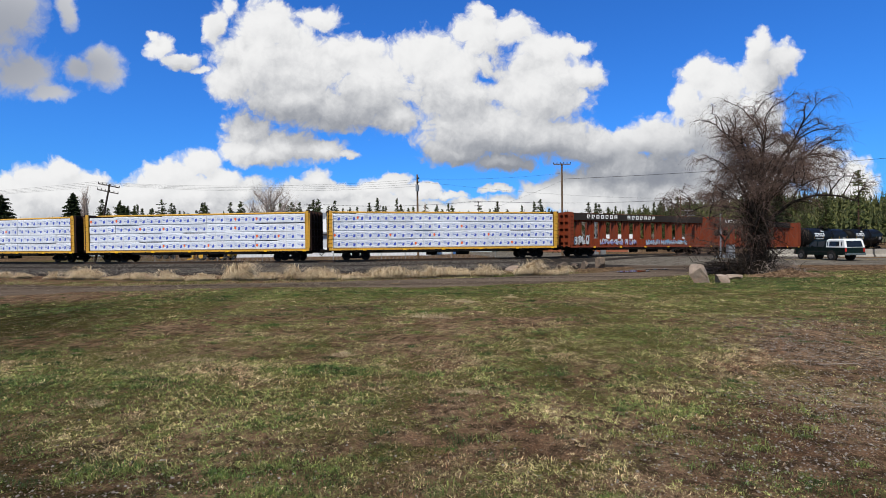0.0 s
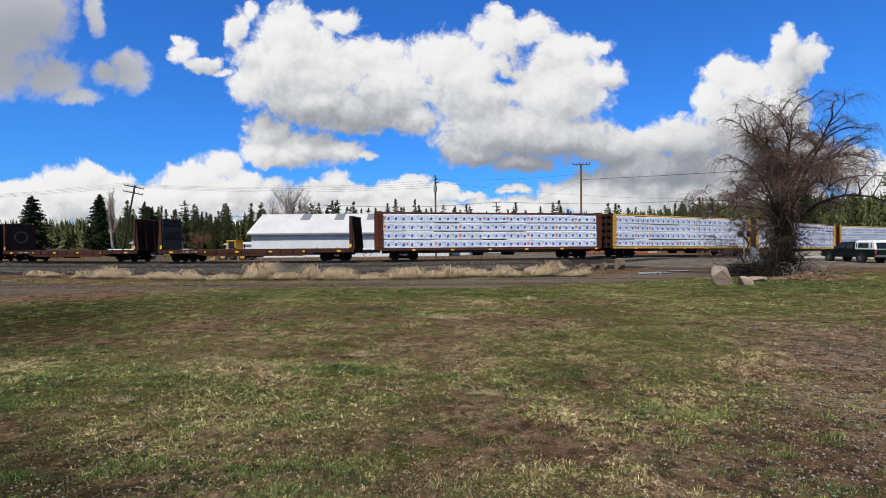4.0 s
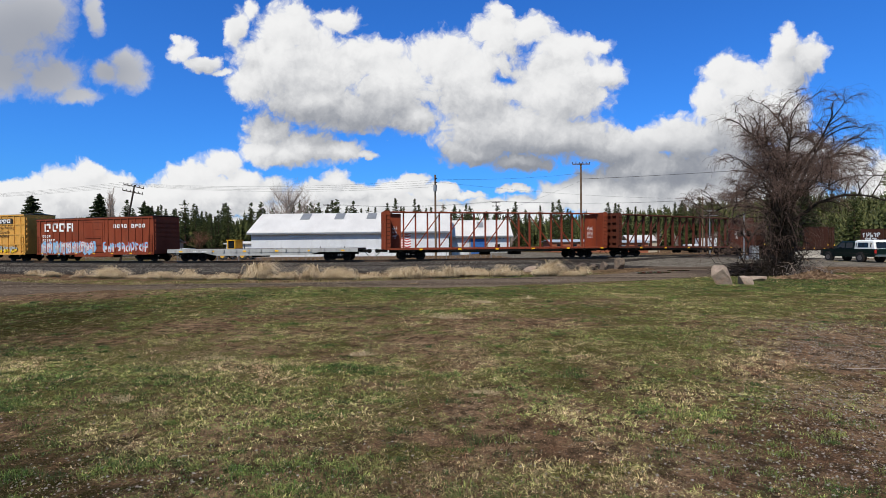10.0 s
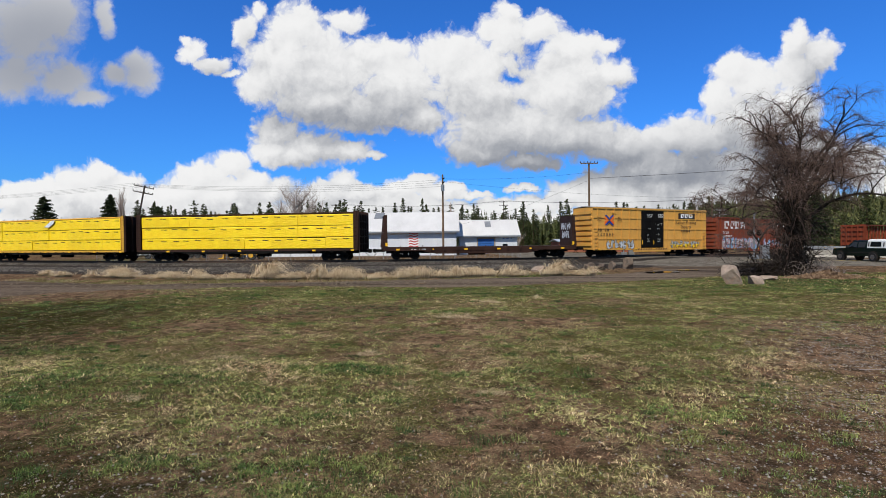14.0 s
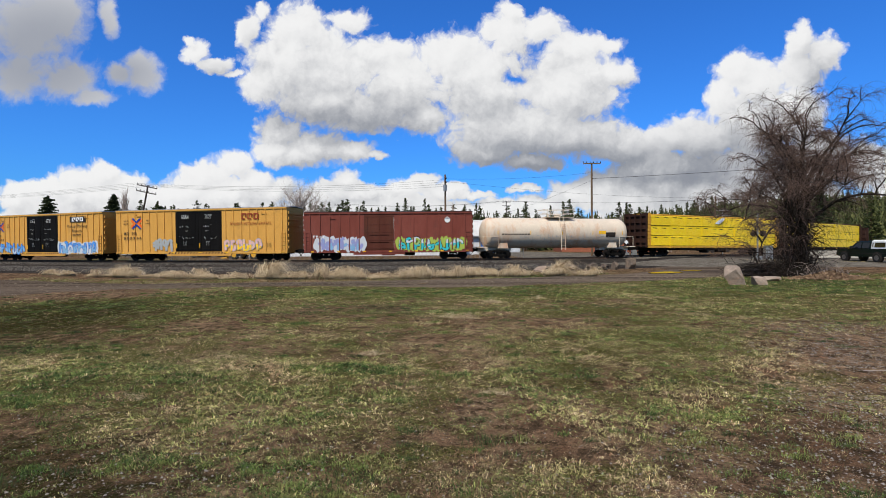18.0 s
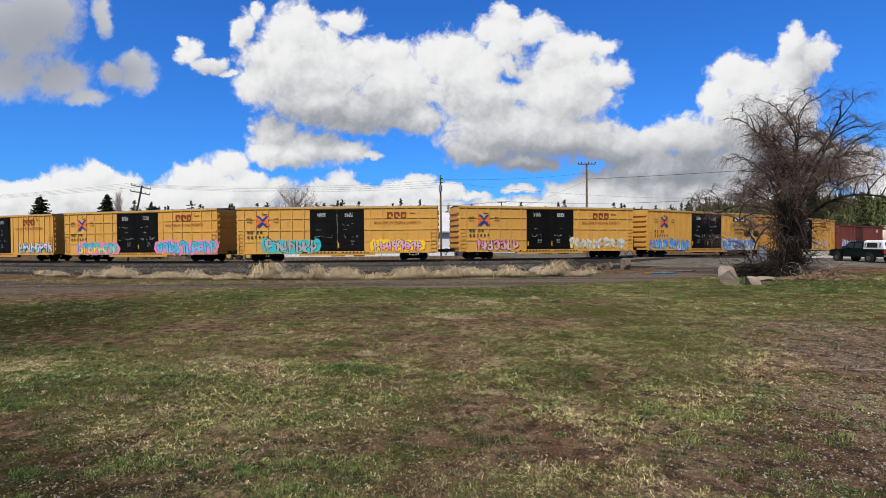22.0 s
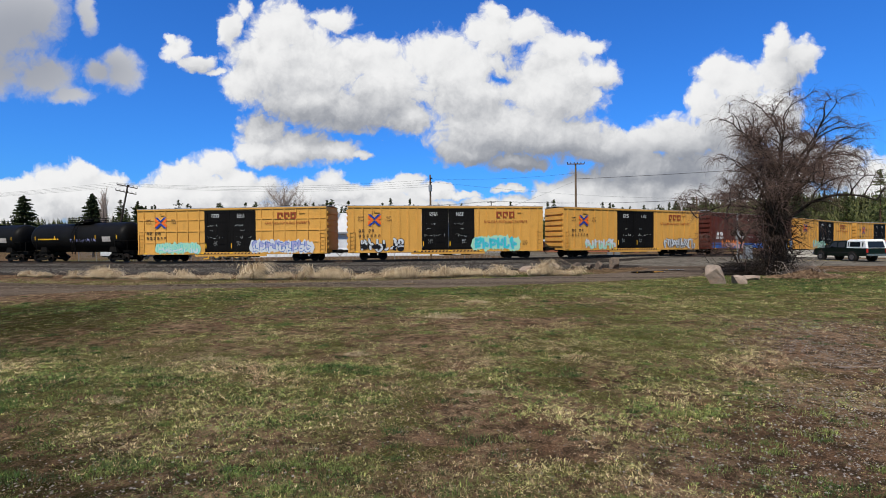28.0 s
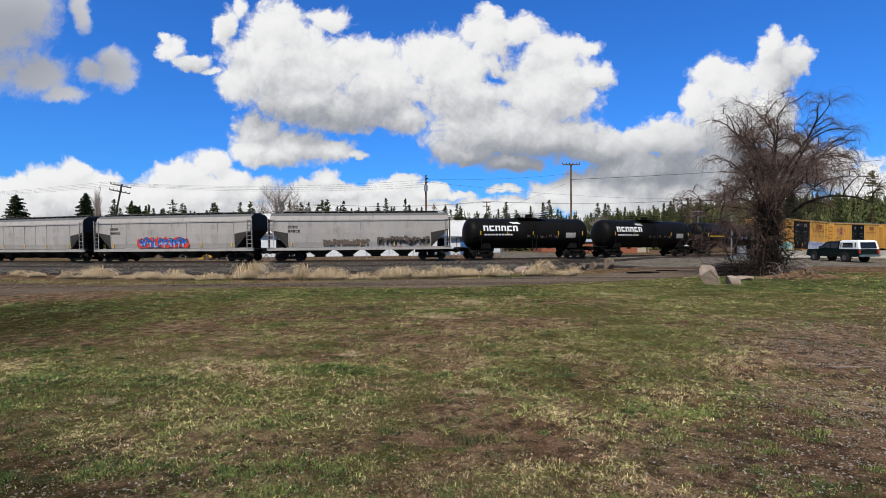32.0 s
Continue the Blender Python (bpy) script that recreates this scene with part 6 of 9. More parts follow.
def tank_car(label, skin, length, radius, ink, name_blocks=0, pale=False, seed=1):
    """A tank on a low frame, with a railed platform, ladder, saddles and dished ends."""
    car = tagged(new("tank_car"), label, "tank car", "freight train cars")
    h, zc, n = length / 2, 4.0 - radius, 32
    rows = []
    for x, q in [(-h, 0.05), (-h + 0.03, 0.35), (-h + 0.14, 0.66), (-h + 0.34, 0.88), (-h + 0.62, 0.985), (-h + 0.9, 1.0)]:
        rows.append((x, q * radius))
    rows += [(-x, r) for x, r in rows[::-1]]
    tank = Solid().rings([[(x, math.cos(2 * math.pi * i / n) * r, zc + math.sin(2 * math.pi * i / n) * r) for i in range(n)] for x, r in rows])
    shell = part("tank", tank, skin, car, smooth_faces=True)
    for x in (-h * 0.5, 0.0, h * 0.5):
        band = Solid().rings([[(x + dx, math.cos(2 * math.pi * i / n) * (radius + 0.006), zc + math.sin(2 * math.pi * i / n) * (radius + 0.006)) for i in range(n)] for dx in (-0.03, 0.03)], close=False)
        part("weld_seam", band, skin, shell)
    for w in (-1, 1):
        s = Solid().box(-h - 0.4, -h + 3.0, -0.4, 0.4, 0.72, 1.1) if w < 0 else Solid().box(h - 3.0, h + 0.4, -0.4, 0.4, 0.72, 1.1)
        x = w * (h - 1.9)
        s.prism([(x - 0.5, 1.0), (x + 0.5, 1.0), (x + 0.3, 1.9), (x - 0.3, 1.9)], -1.15, 1.15)
        s.box(w * (h + 0.2) - 0.35, w * (h + 0.2) + 0.35, -1.5, 1.5, 1.06, 1.14)
        part("frame", s, P_UNDER if not pale else skin, car)
    for w in (-1, 1):
        rail = Solid()
        x = w * (h + 0.3)
        for y in (-1.45, 1.45):
            rail.tube((x, y, 1.1), (x, y, 2.1), 0.025, n=6).tube((x, y, 2.1), (x - w * 1.6, y, 2.1), 0.025, n=6).tube((x - w * 1.6, y, 2.1), (x - w * 1.6, y, 1.1), 0.025, n=6)
        rail.tube((x, -1.45, 2.1), (x, 1.45, 2.1), 0.025, n=6)
        part("end_handrail", rail, P_UNDER if not pale else skin, car)
    plat = Solid().box(-1.3, 1.6, -1.1, 1.1, 4.04, 4.08)
    part("platform", plat, P_UNDER if not pale else skin, car)
    rail = Solid()
    top = 4.85 if pale else 4.5
    for x in (-1.3, 0.15, 1.6):
        for y in (-1.08, 1.08):
            rail.tube((x, y, 4.06), (x, y, top), 0.018, n=6)
    for z in ((4.06 + top) / 2, top):
        for y in (-1.08, 1.08):
            rail.tube((-1.3, y, z), (1.6, y, z), 0.022, n=6)
        for x in (-1.3, 1.6):
            rail.tube((x, -1.08, z), (x, 1.08, z), 0.022, n=6)
    part("platform_rail", rail, P_UNDER if not pale else skin, car)
    part("manway", Solid().tube((0.3, 0, 3.9), (0.3, 0, 4.32), 0.32, n=16).tube((0.3, 0, 4.32), (0.3, 0, 4.4), 0.38, 0.28, n=16), P_UNDER if not pale else skin, car)
    part("vent_valve", Solid().tube((-0.6, 0.2, 3.9), (-0.6, 0.2, 4.35), 0.1, n=8), P_UNDER if not pale else skin, car)
    lad = Solid()
    for dx in (-0.22, 0.22):
        lad.beam((0.15 + dx, -1.1, 4.1), (0.15 + dx, -radius - 0.14, zc + 0.4), 0.05).beam((0.15 + dx, -radius - 0.14, zc + 0.4), (0.15 + dx, -radius - 0.14, 0.8), 0.05)
    for k in range(9):
        z = 0.9 + k * 0.34
        lad.box(-0.07, 0.37, -radius - 0.17, -radius - 0.12, z, z + 0.04)
    part("ladder", lad, P_UNDER if not pale else skin, car)

    def on_skin(x0, x1, z0, z1, m, name, k=3):
        q = Solid()
        pts = [(math.sqrt(max(0.0, (radius + 0.008) ** 2 - (z0 + (z1 - z0) * i / k - zc) ** 2)), z0 + (z1 - z0) * i / k) for i in range(k + 1)]
        q.add([(x, -y, z) for y, z in pts for x in (x0, x1)], [(2 * i, 2 * i + 1, 2 * i + 3, 2 * i + 2) for i in range(k)])
        part(name, q, m, shell)

    for k in range(5):
        x = -h + 1.1 + k * (length - 2.2) / 4 + 0.1
        on_skin(x - 0.035, x + 0.035, zc - 0.2, zc + 0.2, P_REFLECT, "reflector")
    if name_blocks:
        for k in range(name_blocks):
            x = -h + 1.5 + k * 0.62
            on_skin(x, x + 0.16, zc + 0.2, zc + 0.72, ink, "name_lettering")
            on_skin(x + 0.16, x + 0.5, zc + 0.58, zc + 0.72, ink, "name_lettering")
            if k % 3 != 1:
                on_skin(x + 0.34, x + 0.5, zc + 0.2, zc + 0.58, ink, "name_lettering")
            else:
                on_skin(x + 0.16, x + 0.5, zc + 0.2, zc + 0.34, ink, "name_lettering")
        on_skin(-h + 4.4, -h + 5.3, zc + 1.02, zc + 1.1, ink, "emblem")
        on_skin(-h + 4.6, -h + 5.5, zc + 0.92, zc + 0.98, ink, "emblem")
    rng = random.Random(seed)
    for k in range(10):
        x = -h + 1.6 + k * 0.3
        on_skin(x, x + 0.2, zc - 0.22, zc - 0.08, ink if not pale else P_INK, "car_number", 1)
    on_skin(h - 2.9, h - 1.8, zc - 0.45, zc + 0.05, P_GREY if not pale else P_INK, "data_panel", 2)
    if pale:
        for k in range(26):
            x = -h * 0.55 + k * 0.42
            z = zc - 0.55 + 0.25 * math.sin(k * 1.9) * math.sin(k * 0.4)
            on_skin(x, x + 0.03 + 0.05 * rng.random(), z, z + 0.34 * rng.random() + 0.1, P_STENCIL, "sprayed_scrawl", 1)
            on_skin(x, x + 0.3, z + 0.02, z + 0.06, P_STENCIL, "sprayed_scrawl", 1)
        on_skin(0.9 + 3.3, 0.9 + 4.1, zc - 0.1, zc + 0.2, P_REFLECT, "warning_panel", 1)
        sign = Solid().add([(h - 0.6, -radius - 0.1, zc - 1.2), (h - 0.35, -radius - 0.1, zc - 0.95), (h - 0.6, -radius - 0.1, zc - 0.7), (h - 0.85, -radius - 0.1, zc - 0.95)], [(0, 1, 2, 3)])
        part("warning_diamond", sign, P_WHITE, car)
    else:
        for k in range(14):
            x = -0.5 + k * 0.26 + rng.uniform(-0.05, 0.05)
            z = zc - 0.45 + rng.uniform(-0.06, 0.06)
            ink_2 = SPRAY["dust" if seed % 2 else "violet"]
            on_skin(x, x + 0.035, z, z + 0.16 + 0.18 * rng.random(), ink_2, "sprayed_scrawl", 1)
            on_skin(x, x + 0.2, z + rng.uniform(0, 0.2), z + 0.24, ink_2, "sprayed_scrawl", 1) if k % 3 == 0 else None
    running_gear(car, length, length - 3.0, 1.1)
    return car


def hopper_car(label, length, seed, sprays):
    """A covered hopper: round-shouldered grey body, open sloping ends, outlets below and walks on the roof."""
    car = tagged(new("hopper_car"), label, "hopper car", "freight train cars")
    h = length / 2
    low, eave = 1.25, 4.3
    ring = [(-1.5, low), (-1.58, low + 0.5), (-1.6, 2.6), (-1.56, 3.7), (-1.42, eave - 0.1), (-1.0, eave + 0.15), (0, eave + 0.24), (1.0, eave + 0.15), (1.42, eave - 0.1), (1.56, 3.7), (1.6, 2.6), (1.58, low + 0.5), (1.5, low)]
    rows = []
    for x, cut in ((-h + 0.25, 2.9), (-h + 1.9, low + 0.05)):
        rows.append([(x, y, max(z, cut)) for y, z in ring])
    rows += [[(-p[0], p[1], p[2]) for p in r] for r in rows[::-1]]
    body = Solid().rings(rows)
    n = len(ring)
    # slopes and end caps get the dark tone, shade painted in with grime
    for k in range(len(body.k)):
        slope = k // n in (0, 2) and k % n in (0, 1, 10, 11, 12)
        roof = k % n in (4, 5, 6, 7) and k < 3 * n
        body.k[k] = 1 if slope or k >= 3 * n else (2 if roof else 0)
    part("body", body, [P_GREY, P_SHADED_GRIME, P_HATCH], car)
    part("top_rail", Solid().box(-h + 0.2, h - 0.2, -1.62, -1.5, 3.72, 3.84), P_GREY, car)
    part("side_sill", Solid().box(-h, h, -1.6, -1.42, 1.0, 1.26).box(-h, h, 1.42, 1.6, 1.0, 1.26), P_GREY, car)
    for w in (-1, 1):
        x = w * h
        s = Solid()
        for y in (-1.5, 1.5):
            s.beam((x - w * 0.15, y, 1.1), (x - w * 0.15, y, 3.9), 0.14).beam((x - w * 1.9, y, 1.3), (x - w * 0.3, y, 3.0), 0.12)
        s.box(min(x, x - w * 0.5), max(x, x - w * 0.5), -1.5, 1.5, 1.1, 1.18)
        part("end_frame", s, P_SHADED_GRIME, car)
        part("end_gear", Solid().box(x - w * 0.9 - 0.3, x - w * 0.9 + 0.3, -0.8, 0.8, 1.2, 2.0), P_UNDER, car)
        ladder(car, x - w * 0.35, 1.2, 4.0, P_GREY, -1.62, 0.5)
    for k in range(4):
        x = -h + 3.2 + (k + 0.5) * (length - 6.4) / 4
        s = Solid().rings([[(x - a, -b, z), (x + a, -b, z), (x + a, b, z), (x - a, b, z)] for a, b, z in ((0.35, 0.5, 0.45), (1.3, 1.45, 1.2))])
        part("outlet", s, P_SHADED_GRIME, car)
        part("outlet_gate", Solid().box(x - 0.45, x + 0.45, -0.7, 0.7, 0.36, 0.46), P_UNDER, car)
    walk_board = Solid()
    for y in (-0.85, 0.6):
        walk_board.box(-h + 0.2, h - 0.2, y, y + 0.25, eave + 0.32, eave + 0.36)
    for k in range(12):
        x = -h + 0.6 + k * (length - 1.2) / 11
        walk_board.box(x, x + 0.06, -0.85, 0.85, eave + 0.18, eave + 0.32)
    part("roof_walk", walk_board, P_HATCH, car)
    hatch = Solid().box(-h + 1.2, h - 1.2, -0.3, 0.3, eave + 0.2, eave + 0.38)
    part("trough_hatch", hatch, P_UNDER, car)
    rib = Solid().box(-0.02, 0.02, -1.612, -1.57, low + 0.5, 3.7).mesh("panel_seam", P_GREY)
    for k in range(9):
        part("panel_seam", rib, None, car).location = (-h + 2.0 + k * (length - 4.0) / 8, 0, 0)
    blocks(car, -h + 1.9, -1.616, 3.05, 4, 0.17, 0.24, 0.06, P_INK, "car_mark")
    blocks(car, -h + 1.9, -1.616, 2.65, 5, 0.17, 0.24, 0.06, P_INK, "car_number")
    for k in range(5):
        x = -h + 2.2 + k * (length - 4.4) / 4
        part("reflector", Solid().box(x, x + 0.08, -1.63, -1.612, 1.4, 1.8), P_REFLECT, car)
    for k, (x0, x1, z0, z1, fills, edge, glow) in enumerate(sprays):
        graffiti(car, x0 * h, x1 * h, z0, z1, [SPRAY[c] for c in fills], SPRAY[edge], seed * 10 + k, -1.63, SPRAY[glow] if glow else None)
    part("underframe", Solid().box(-h + 0.2, -h + 3.4, -0.4, 0.4, 0.7, 1.1).box(h - 3.4, h - 0.2, -0.4, 0.4, 0.7, 1.1), P_UNDER, car)
    running_gear(car, length, length - 3.6, 0.95)
    return car


# ---- the train, from its front to its rear ----
CARS = []


def couple(car, s, base):
    CARS.append((car, s, base))


def make_train():
    couple(tank_car("black tank car with white lettering, front of the train", P_TANK, 15.2, 1.5, P_WHITE, 6, seed=1), 393.3, 12)
    couple(tank_car("black tank car with white lettering and scrawled paint", P_TANK, 15.2, 1.5, P_WHITE, 6, seed=2), 376.1, 12)
    couple(centerbeam("red-brown steel lumber car with window openings, empty", P_RED, "windows", 3), 352.9, 17.4)
    c = centerbeam("red lumber car with black name board and graffiti", P_RED, "windows", 4)
    couple(c, 328.7, 17.4)
    graffiti(c, -10.6, -7.9, 1.25, 2.3, [SPRAY["white"]], SPRAY["black"], 5, -0.8)
    graffiti(c, -6.5, -1.0, 1.2, 1.95, [SPRAY["white"], SPRAY["violet"]], SPRAY["black"], 6, -0.8)
    graffiti(c, 0.5, 7.5, 1.2, 1.9, [SPRAY["sky"], SPRAY["white"]], SPRAY["black"], 7, -0.8)
    for k, s in enumerate((304.7, 280.6, 256.6)):
        couple(centerbeam("yellow lumber car stacked with white-wrapped lumber, printed blue", P_FRAME, "white", 10 + k, sheets=P_WRAP), s, 17.4)
    couple(centerbeam("red-brown lumber car stacked with white-wrapped lumber", P_BROWN, "white", 14, sheets=P_WRAP), 232.6, 17.4)
    couple(bulkhead_flat("empty rust-brown flat car with tall end bulkheads", P_RUST, 19.3, 4.2, seed=1, planks=True), 209.5, 15)
    couple(bulkhead_flat("empty rust-brown bulkhead flat car with a sprayed panel", P_RUST, 19.3, 4.15, "dust", 2), 187.7, 15)
    couple(bulkhead_flat("empty dark rusty flat car with plain bulkheads", P_RUST, 18.6, 4.15, seed=3), 167.2, 14.2)
    couple(centerbeam("empty red-brown centerbeam car with open truss", P_BROWN, None, 21), 144.1, 17.4)
    couple(centerbeam("empty rust-red centerbeam car, white stencils on its ends", P_RED, None, 22), 120.1, 17.4)
    couple(bulkhead_flat("empty grey flat car without bulkheads", P_FLATGREY, 18.6, 0, seed=4), 97.0, 14.2)
    c = boxcar("faded red-brown boxcar with white lettering and pale graffiti", 15.6, 4.42, P_RED, P_RED, [(-1.5, 1.6)], 7, roof_m=P_DARK, base=12.2, track_bar=False)
    blocks(c, -6.6, -1.63, 3.1, 4, 0.85, 0.85, 0.2, P_WHITE, "name_lettering")
    blocks(c, 2.8, -1.63, 3.35, 9, 0.32, 0.36, 0.14, P_WHITE, "name_lettering", (4,))
    blocks(c, -6.9, -1.63, 2.5, 4, 0.2, 0.25, 0.1, P_WHITE, "car_mark")
    blocks(c, -6.9, -1.63, 2.1, 6, 0.2, 0.25, 0.1, P_WHITE, "car_number")
    graffiti(c, -7.0, 0.2, 0.85, 2.1, [SPRAY["white"], SPRAY["silver"]], SPRAY["red"], 31, -1.633, SPRAY["sky"])
    graffiti(c, 1.4, 7.2, 0.95, 2.1, [SPRAY["sky"], SPRAY["white"]], SPRAY["red"], 32, -1.633)
    couple(c, 78.3, 12.2)
    couple(pool_boxcar("short yellow boxcar, black name plate, silver graffiti", [(-0.78, -0.33, 0.85, 1.9, ("silver", "white"), "black", None), (0.3, 0.85, 0.85, 1.8, ("silver", "gold"), "black", None)], 33, True, True, 15.6), 60.6, 11)
    couple(bulkhead_flat("empty dark rusty bulkhead flat car with a pale sprayed ring", P_DARK, 19.0, 4.2, "dust", 5), 41.4, 14.6)
    couple(centerbeam("lumber car stacked with shiny yellow-wrapped bundles", P_DARK, "yellow", 40, sheets=P_WRAPYELLOW), 18.4, 17.4)
    c = centerbeam("lumber car of yellow-wrapped bundles with a torn sheet", P_FRAME, "yellow", 41, sheets=P_WRAPYELLOW)
    part("torn_sheet", Solid().prism([(-0.6, 3.7), (0.1, 3.62), (0.9, 4.05), (1.1, 4.4), (0.5, 4.32)], -1.6, -1.56), P_WRAP, c, "torn flap of white sheeting")
    couple(c, -5.9, 17.4)
    couple(tank_car("pale tank car streaked with orange rust, railed platform", P_PALE, 15.8, 1.5, P_INK, 0, True, 6), -27.1, 12.6)
    c = boxcar("maroon boxcar with a white disc and blue graffiti", 15.7, 4.5, P_OXIDE, P_BROWN, [(-2.3, 0.5)], 6, roof_m=P_DARK, base=12.2, track_bar=False)
    disc = Solid().add([(5.5 + 0.28 * math.cos(k * 0.5236), -1.632, 3.75 + 0.28 * math.sin(k * 0.5236)) for k in range(12)], [tuple(range(12))])
    part("white_disc", disc, P_WHITE, c)
    blocks(c, -7.0, -1.63, 2.1, 4, 0.18, 0.24, 0.08, P_WHITE, "car_mark")
    graffiti(c, -6.6, -2.4, 0.9, 2.3, [SPRAY["violet"], SPRAY["sky"]], SPRAY["violet"], 51, -1.633, SPRAY["white"])
    graffiti(c, 0.9, 7.0, 0.9, 2.2, [SPRAY["white"], SPRAY["teal"], SPRAY["lime"]], SPRAY["black"], 52, -1.633, SPRAY["lime"])
    couple(c, -44.2, 12.3)
    pool = [
        ("yellow boxcar with black doors and faint grey graffiti", [(-0.55, -0.3, 0.95, 2.3, ("silver",), "silver", None), (0.3, 0.72, 0.95, 2.2, ("rose", "gold"), "silver", None)], False, False),
        ("yellow boxcar with black name plate and blue graffiti", [(-0.97, -0.31, 0.8, 2.2, ("blue", "sky", "white"), "navy", None), (0.3, 0.9, 0.8, 2.2, ("blue", "sky", "white"), "navy", "white")], False, True),
        ("yellow boxcar with pink and white graffiti", [(-0.85, -0.36, 0.85, 2.1, ("pink", "rose"), "black", None), (0.22, 0.9, 0.9, 2.2, ("white", "silver"), "gold", None)], True, False),
        ("yellow boxcar with grey and pink block graffiti", [(-0.72, -0.2, 0.85, 2.2, ("silver",), "black", "teal"), (0.36, 0.85, 0.85, 2.0, ("rose", "pink"), "black", "gold")], True, False),
        ("yellow boxcar with turquoise graffiti on pink cloud", [(-0.8, -0.26, 0.8, 2.1, ("teal", "gold"), "navy", "pink"), (0.26, 0.98, 0.8, 2.2, ("teal", "sky"), "navy", "pink")], True, False),
        ("yellow boxcar with pale green and white graffiti", [(-0.48, -0.04, 0.85, 2.2, ("mint", "silver"), "mint", None), (0.42, 0.98, 0.85, 2.2, ("white", "sky", "rose"), "black", None)], False, False)]
    for k, (label, sprays, grid, plate) in enumerate(pool):
        couple(pool_boxcar(label, sprays, 60 + k, grid, plate), -63.0 - 20.8 * k, 14.1)
    c = boxcar("maroon high-cube boxcar with orange and blue graffiti", 18.8, 5.06, P_MAROON, P_MAROON, [(-2.55, 0.0), (0.0, 2.55)], 7)
    part("blue_band", Solid().box(-9.3, 9.3, -1.634, -1.632, 0.85, 1.5), SPRAY["navy"], c, "broad blue sprayed band")
    graffiti(c, -7.4, -2.6, 0.85, 2.0, [SPRAY["orange"], SPRAY["rose"]], SPRAY["black"], 71, -1.652)
    graffiti(c, -4.4, -2.6, 1.9, 3.0, [SPRAY["silver"]], SPRAY["silver"], 74, -1.652)
    graffiti(c, 2.4, 3.9, 0.9, 2.0, [SPRAY["orange"], SPRAY["rose"]], SPRAY["navy"], 72, -1.652)
    graffiti(c, 3.4, 9.3, 0.82, 2.3, [SPRAY["sky"]], SPRAY["blue"], 73, -1.64, SPRAY["silver"])
    bubble_word("COUPE", c, 6.5, 1.15, 1.0, 4.6, SPRAY["gold"], SPRAY["orange"], -1.66)
    for x in (-8.3, -7.6):
        part("mark_plate", Solid().box(x, x + 0.5, -1.64, -1.63, 2.35, 2.75), P_WHITE, c)
    blocks(c, -8.4, -1.63, 1.95, 6, 0.18, 0.26, 0.08, P_WHITE, "car_number")
    couple(c, -187.6, 14.1)
    rest = [
        (-208.8, "yellow boxcar with white and pale blue graffiti", [(-0.72, -0.3, 0.85, 2.0, ("white", "mint"), "silver", None), (0.42, 0.93, 0.85, 2.1, ("white", "silver"), "black", None)], False, False),
        (-229.9, "yellow boxcar with black and turquoise graffiti", [(-0.88, -0.45, 0.85, 2.2, ("white", "black"), "black", None), (0.27, 0.72, 0.85, 2.3, ("teal",), "sky", "mint")], False, False),
        (-250.6, "yellow boxcar with green panel and violet graffiti", [(-0.78, -0.34, 0.85, 1.95, ("mint", "white"), "teal", "mint"), (0.24, 0.84, 0.85, 2.1, ("violet", "white"), "navy", "white")], True, False)]
    for k, (s, label, sprays, grid, plate) in enumerate(rest):
        c = pool_boxcar(label, sprays, 80 + k, grid, plate)
        if k == 0:
            bubble_word("TAILS", c, 6.0, 1.15, 0.75, 3.4, SPRAY["white"], SPRAY["black"], -1.664)
        couple(c, s, 14.1)
    couple(tank_car("black tank car with yellow numbers and violet scrawl", P_TANK, 13.3, 1.5, P_REFLECT, 0, seed=8), -268.5, 10.3)
    couple(tank_car("black tank car with bold white lettering", P_TANK, 13.3, 1.5, P_WHITE, 6, seed=9), -283.4, 10.3)
    couple(tank_car("black tank car with white lettering and silver scrawl", P_TANK, 13.3, 1.5, P_WHITE, 6, seed=11), -298.7, 10.3)
    couple(hopper_car("grey covered hopper car with grey sprayed lettering", 17.0, 90, [(-0.42, 0.1, 1.4, 2.1, ("dust",), "dust", None), (0.18, 0.76, 1.45, 2.3, ("dust", "black"), "black", None)]), -315.6, 13.4)
    couple(hopper_car("grey covered hopper car with dark red and blue graffiti", 17.0, 91, [(-0.4, 0.2, 1.35, 2.4, ("navy", "violet"), "black", "red")]), -333.9, 13.4)
    couple(hopper_car("grey covered hopper car, weathered and unsprayed", 17.0, 92, []), -352.2, 13.4)


make_train()


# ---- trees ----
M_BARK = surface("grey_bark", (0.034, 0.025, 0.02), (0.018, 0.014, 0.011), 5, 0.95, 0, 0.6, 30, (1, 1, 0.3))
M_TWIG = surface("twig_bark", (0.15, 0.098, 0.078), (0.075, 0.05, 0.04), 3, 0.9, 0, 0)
M_PALETWIG = surface("pale_twigs", (0.34, 0.28, 0.24), (0.24, 0.19, 0.165), 0.8, 0.9, 0, 0)
M_TRUNK = surface("pine_bark", (0.09, 0.05, 0.032), (0.05, 0.032, 0.024), 3, 0.95, 0, 0.5)


def needles(name, one, two):
    m = mat(name, one, 0.8)
    t = m.node_tree
    b = t.nodes["Principled BSDF"]
    b.inputs["Specular IOR Level"].default_value = 0.15
    rnd = wnode(t, "NewGeometry").outputs["Random Per Island"]
    own = wnode(t, "ObjectInfo").outputs["Random"]
    col = colour_mix(t, rnd, one, two)
    g = ramp(t, own, 0, 1, 0.75, 1.25)
    t.links.new(colour_mix(t, 1.0, col, wnode(t, "CombineXYZ", g, g, g).outputs[0], "MULTIPLY"), b.inputs["Base Color"])
    return m


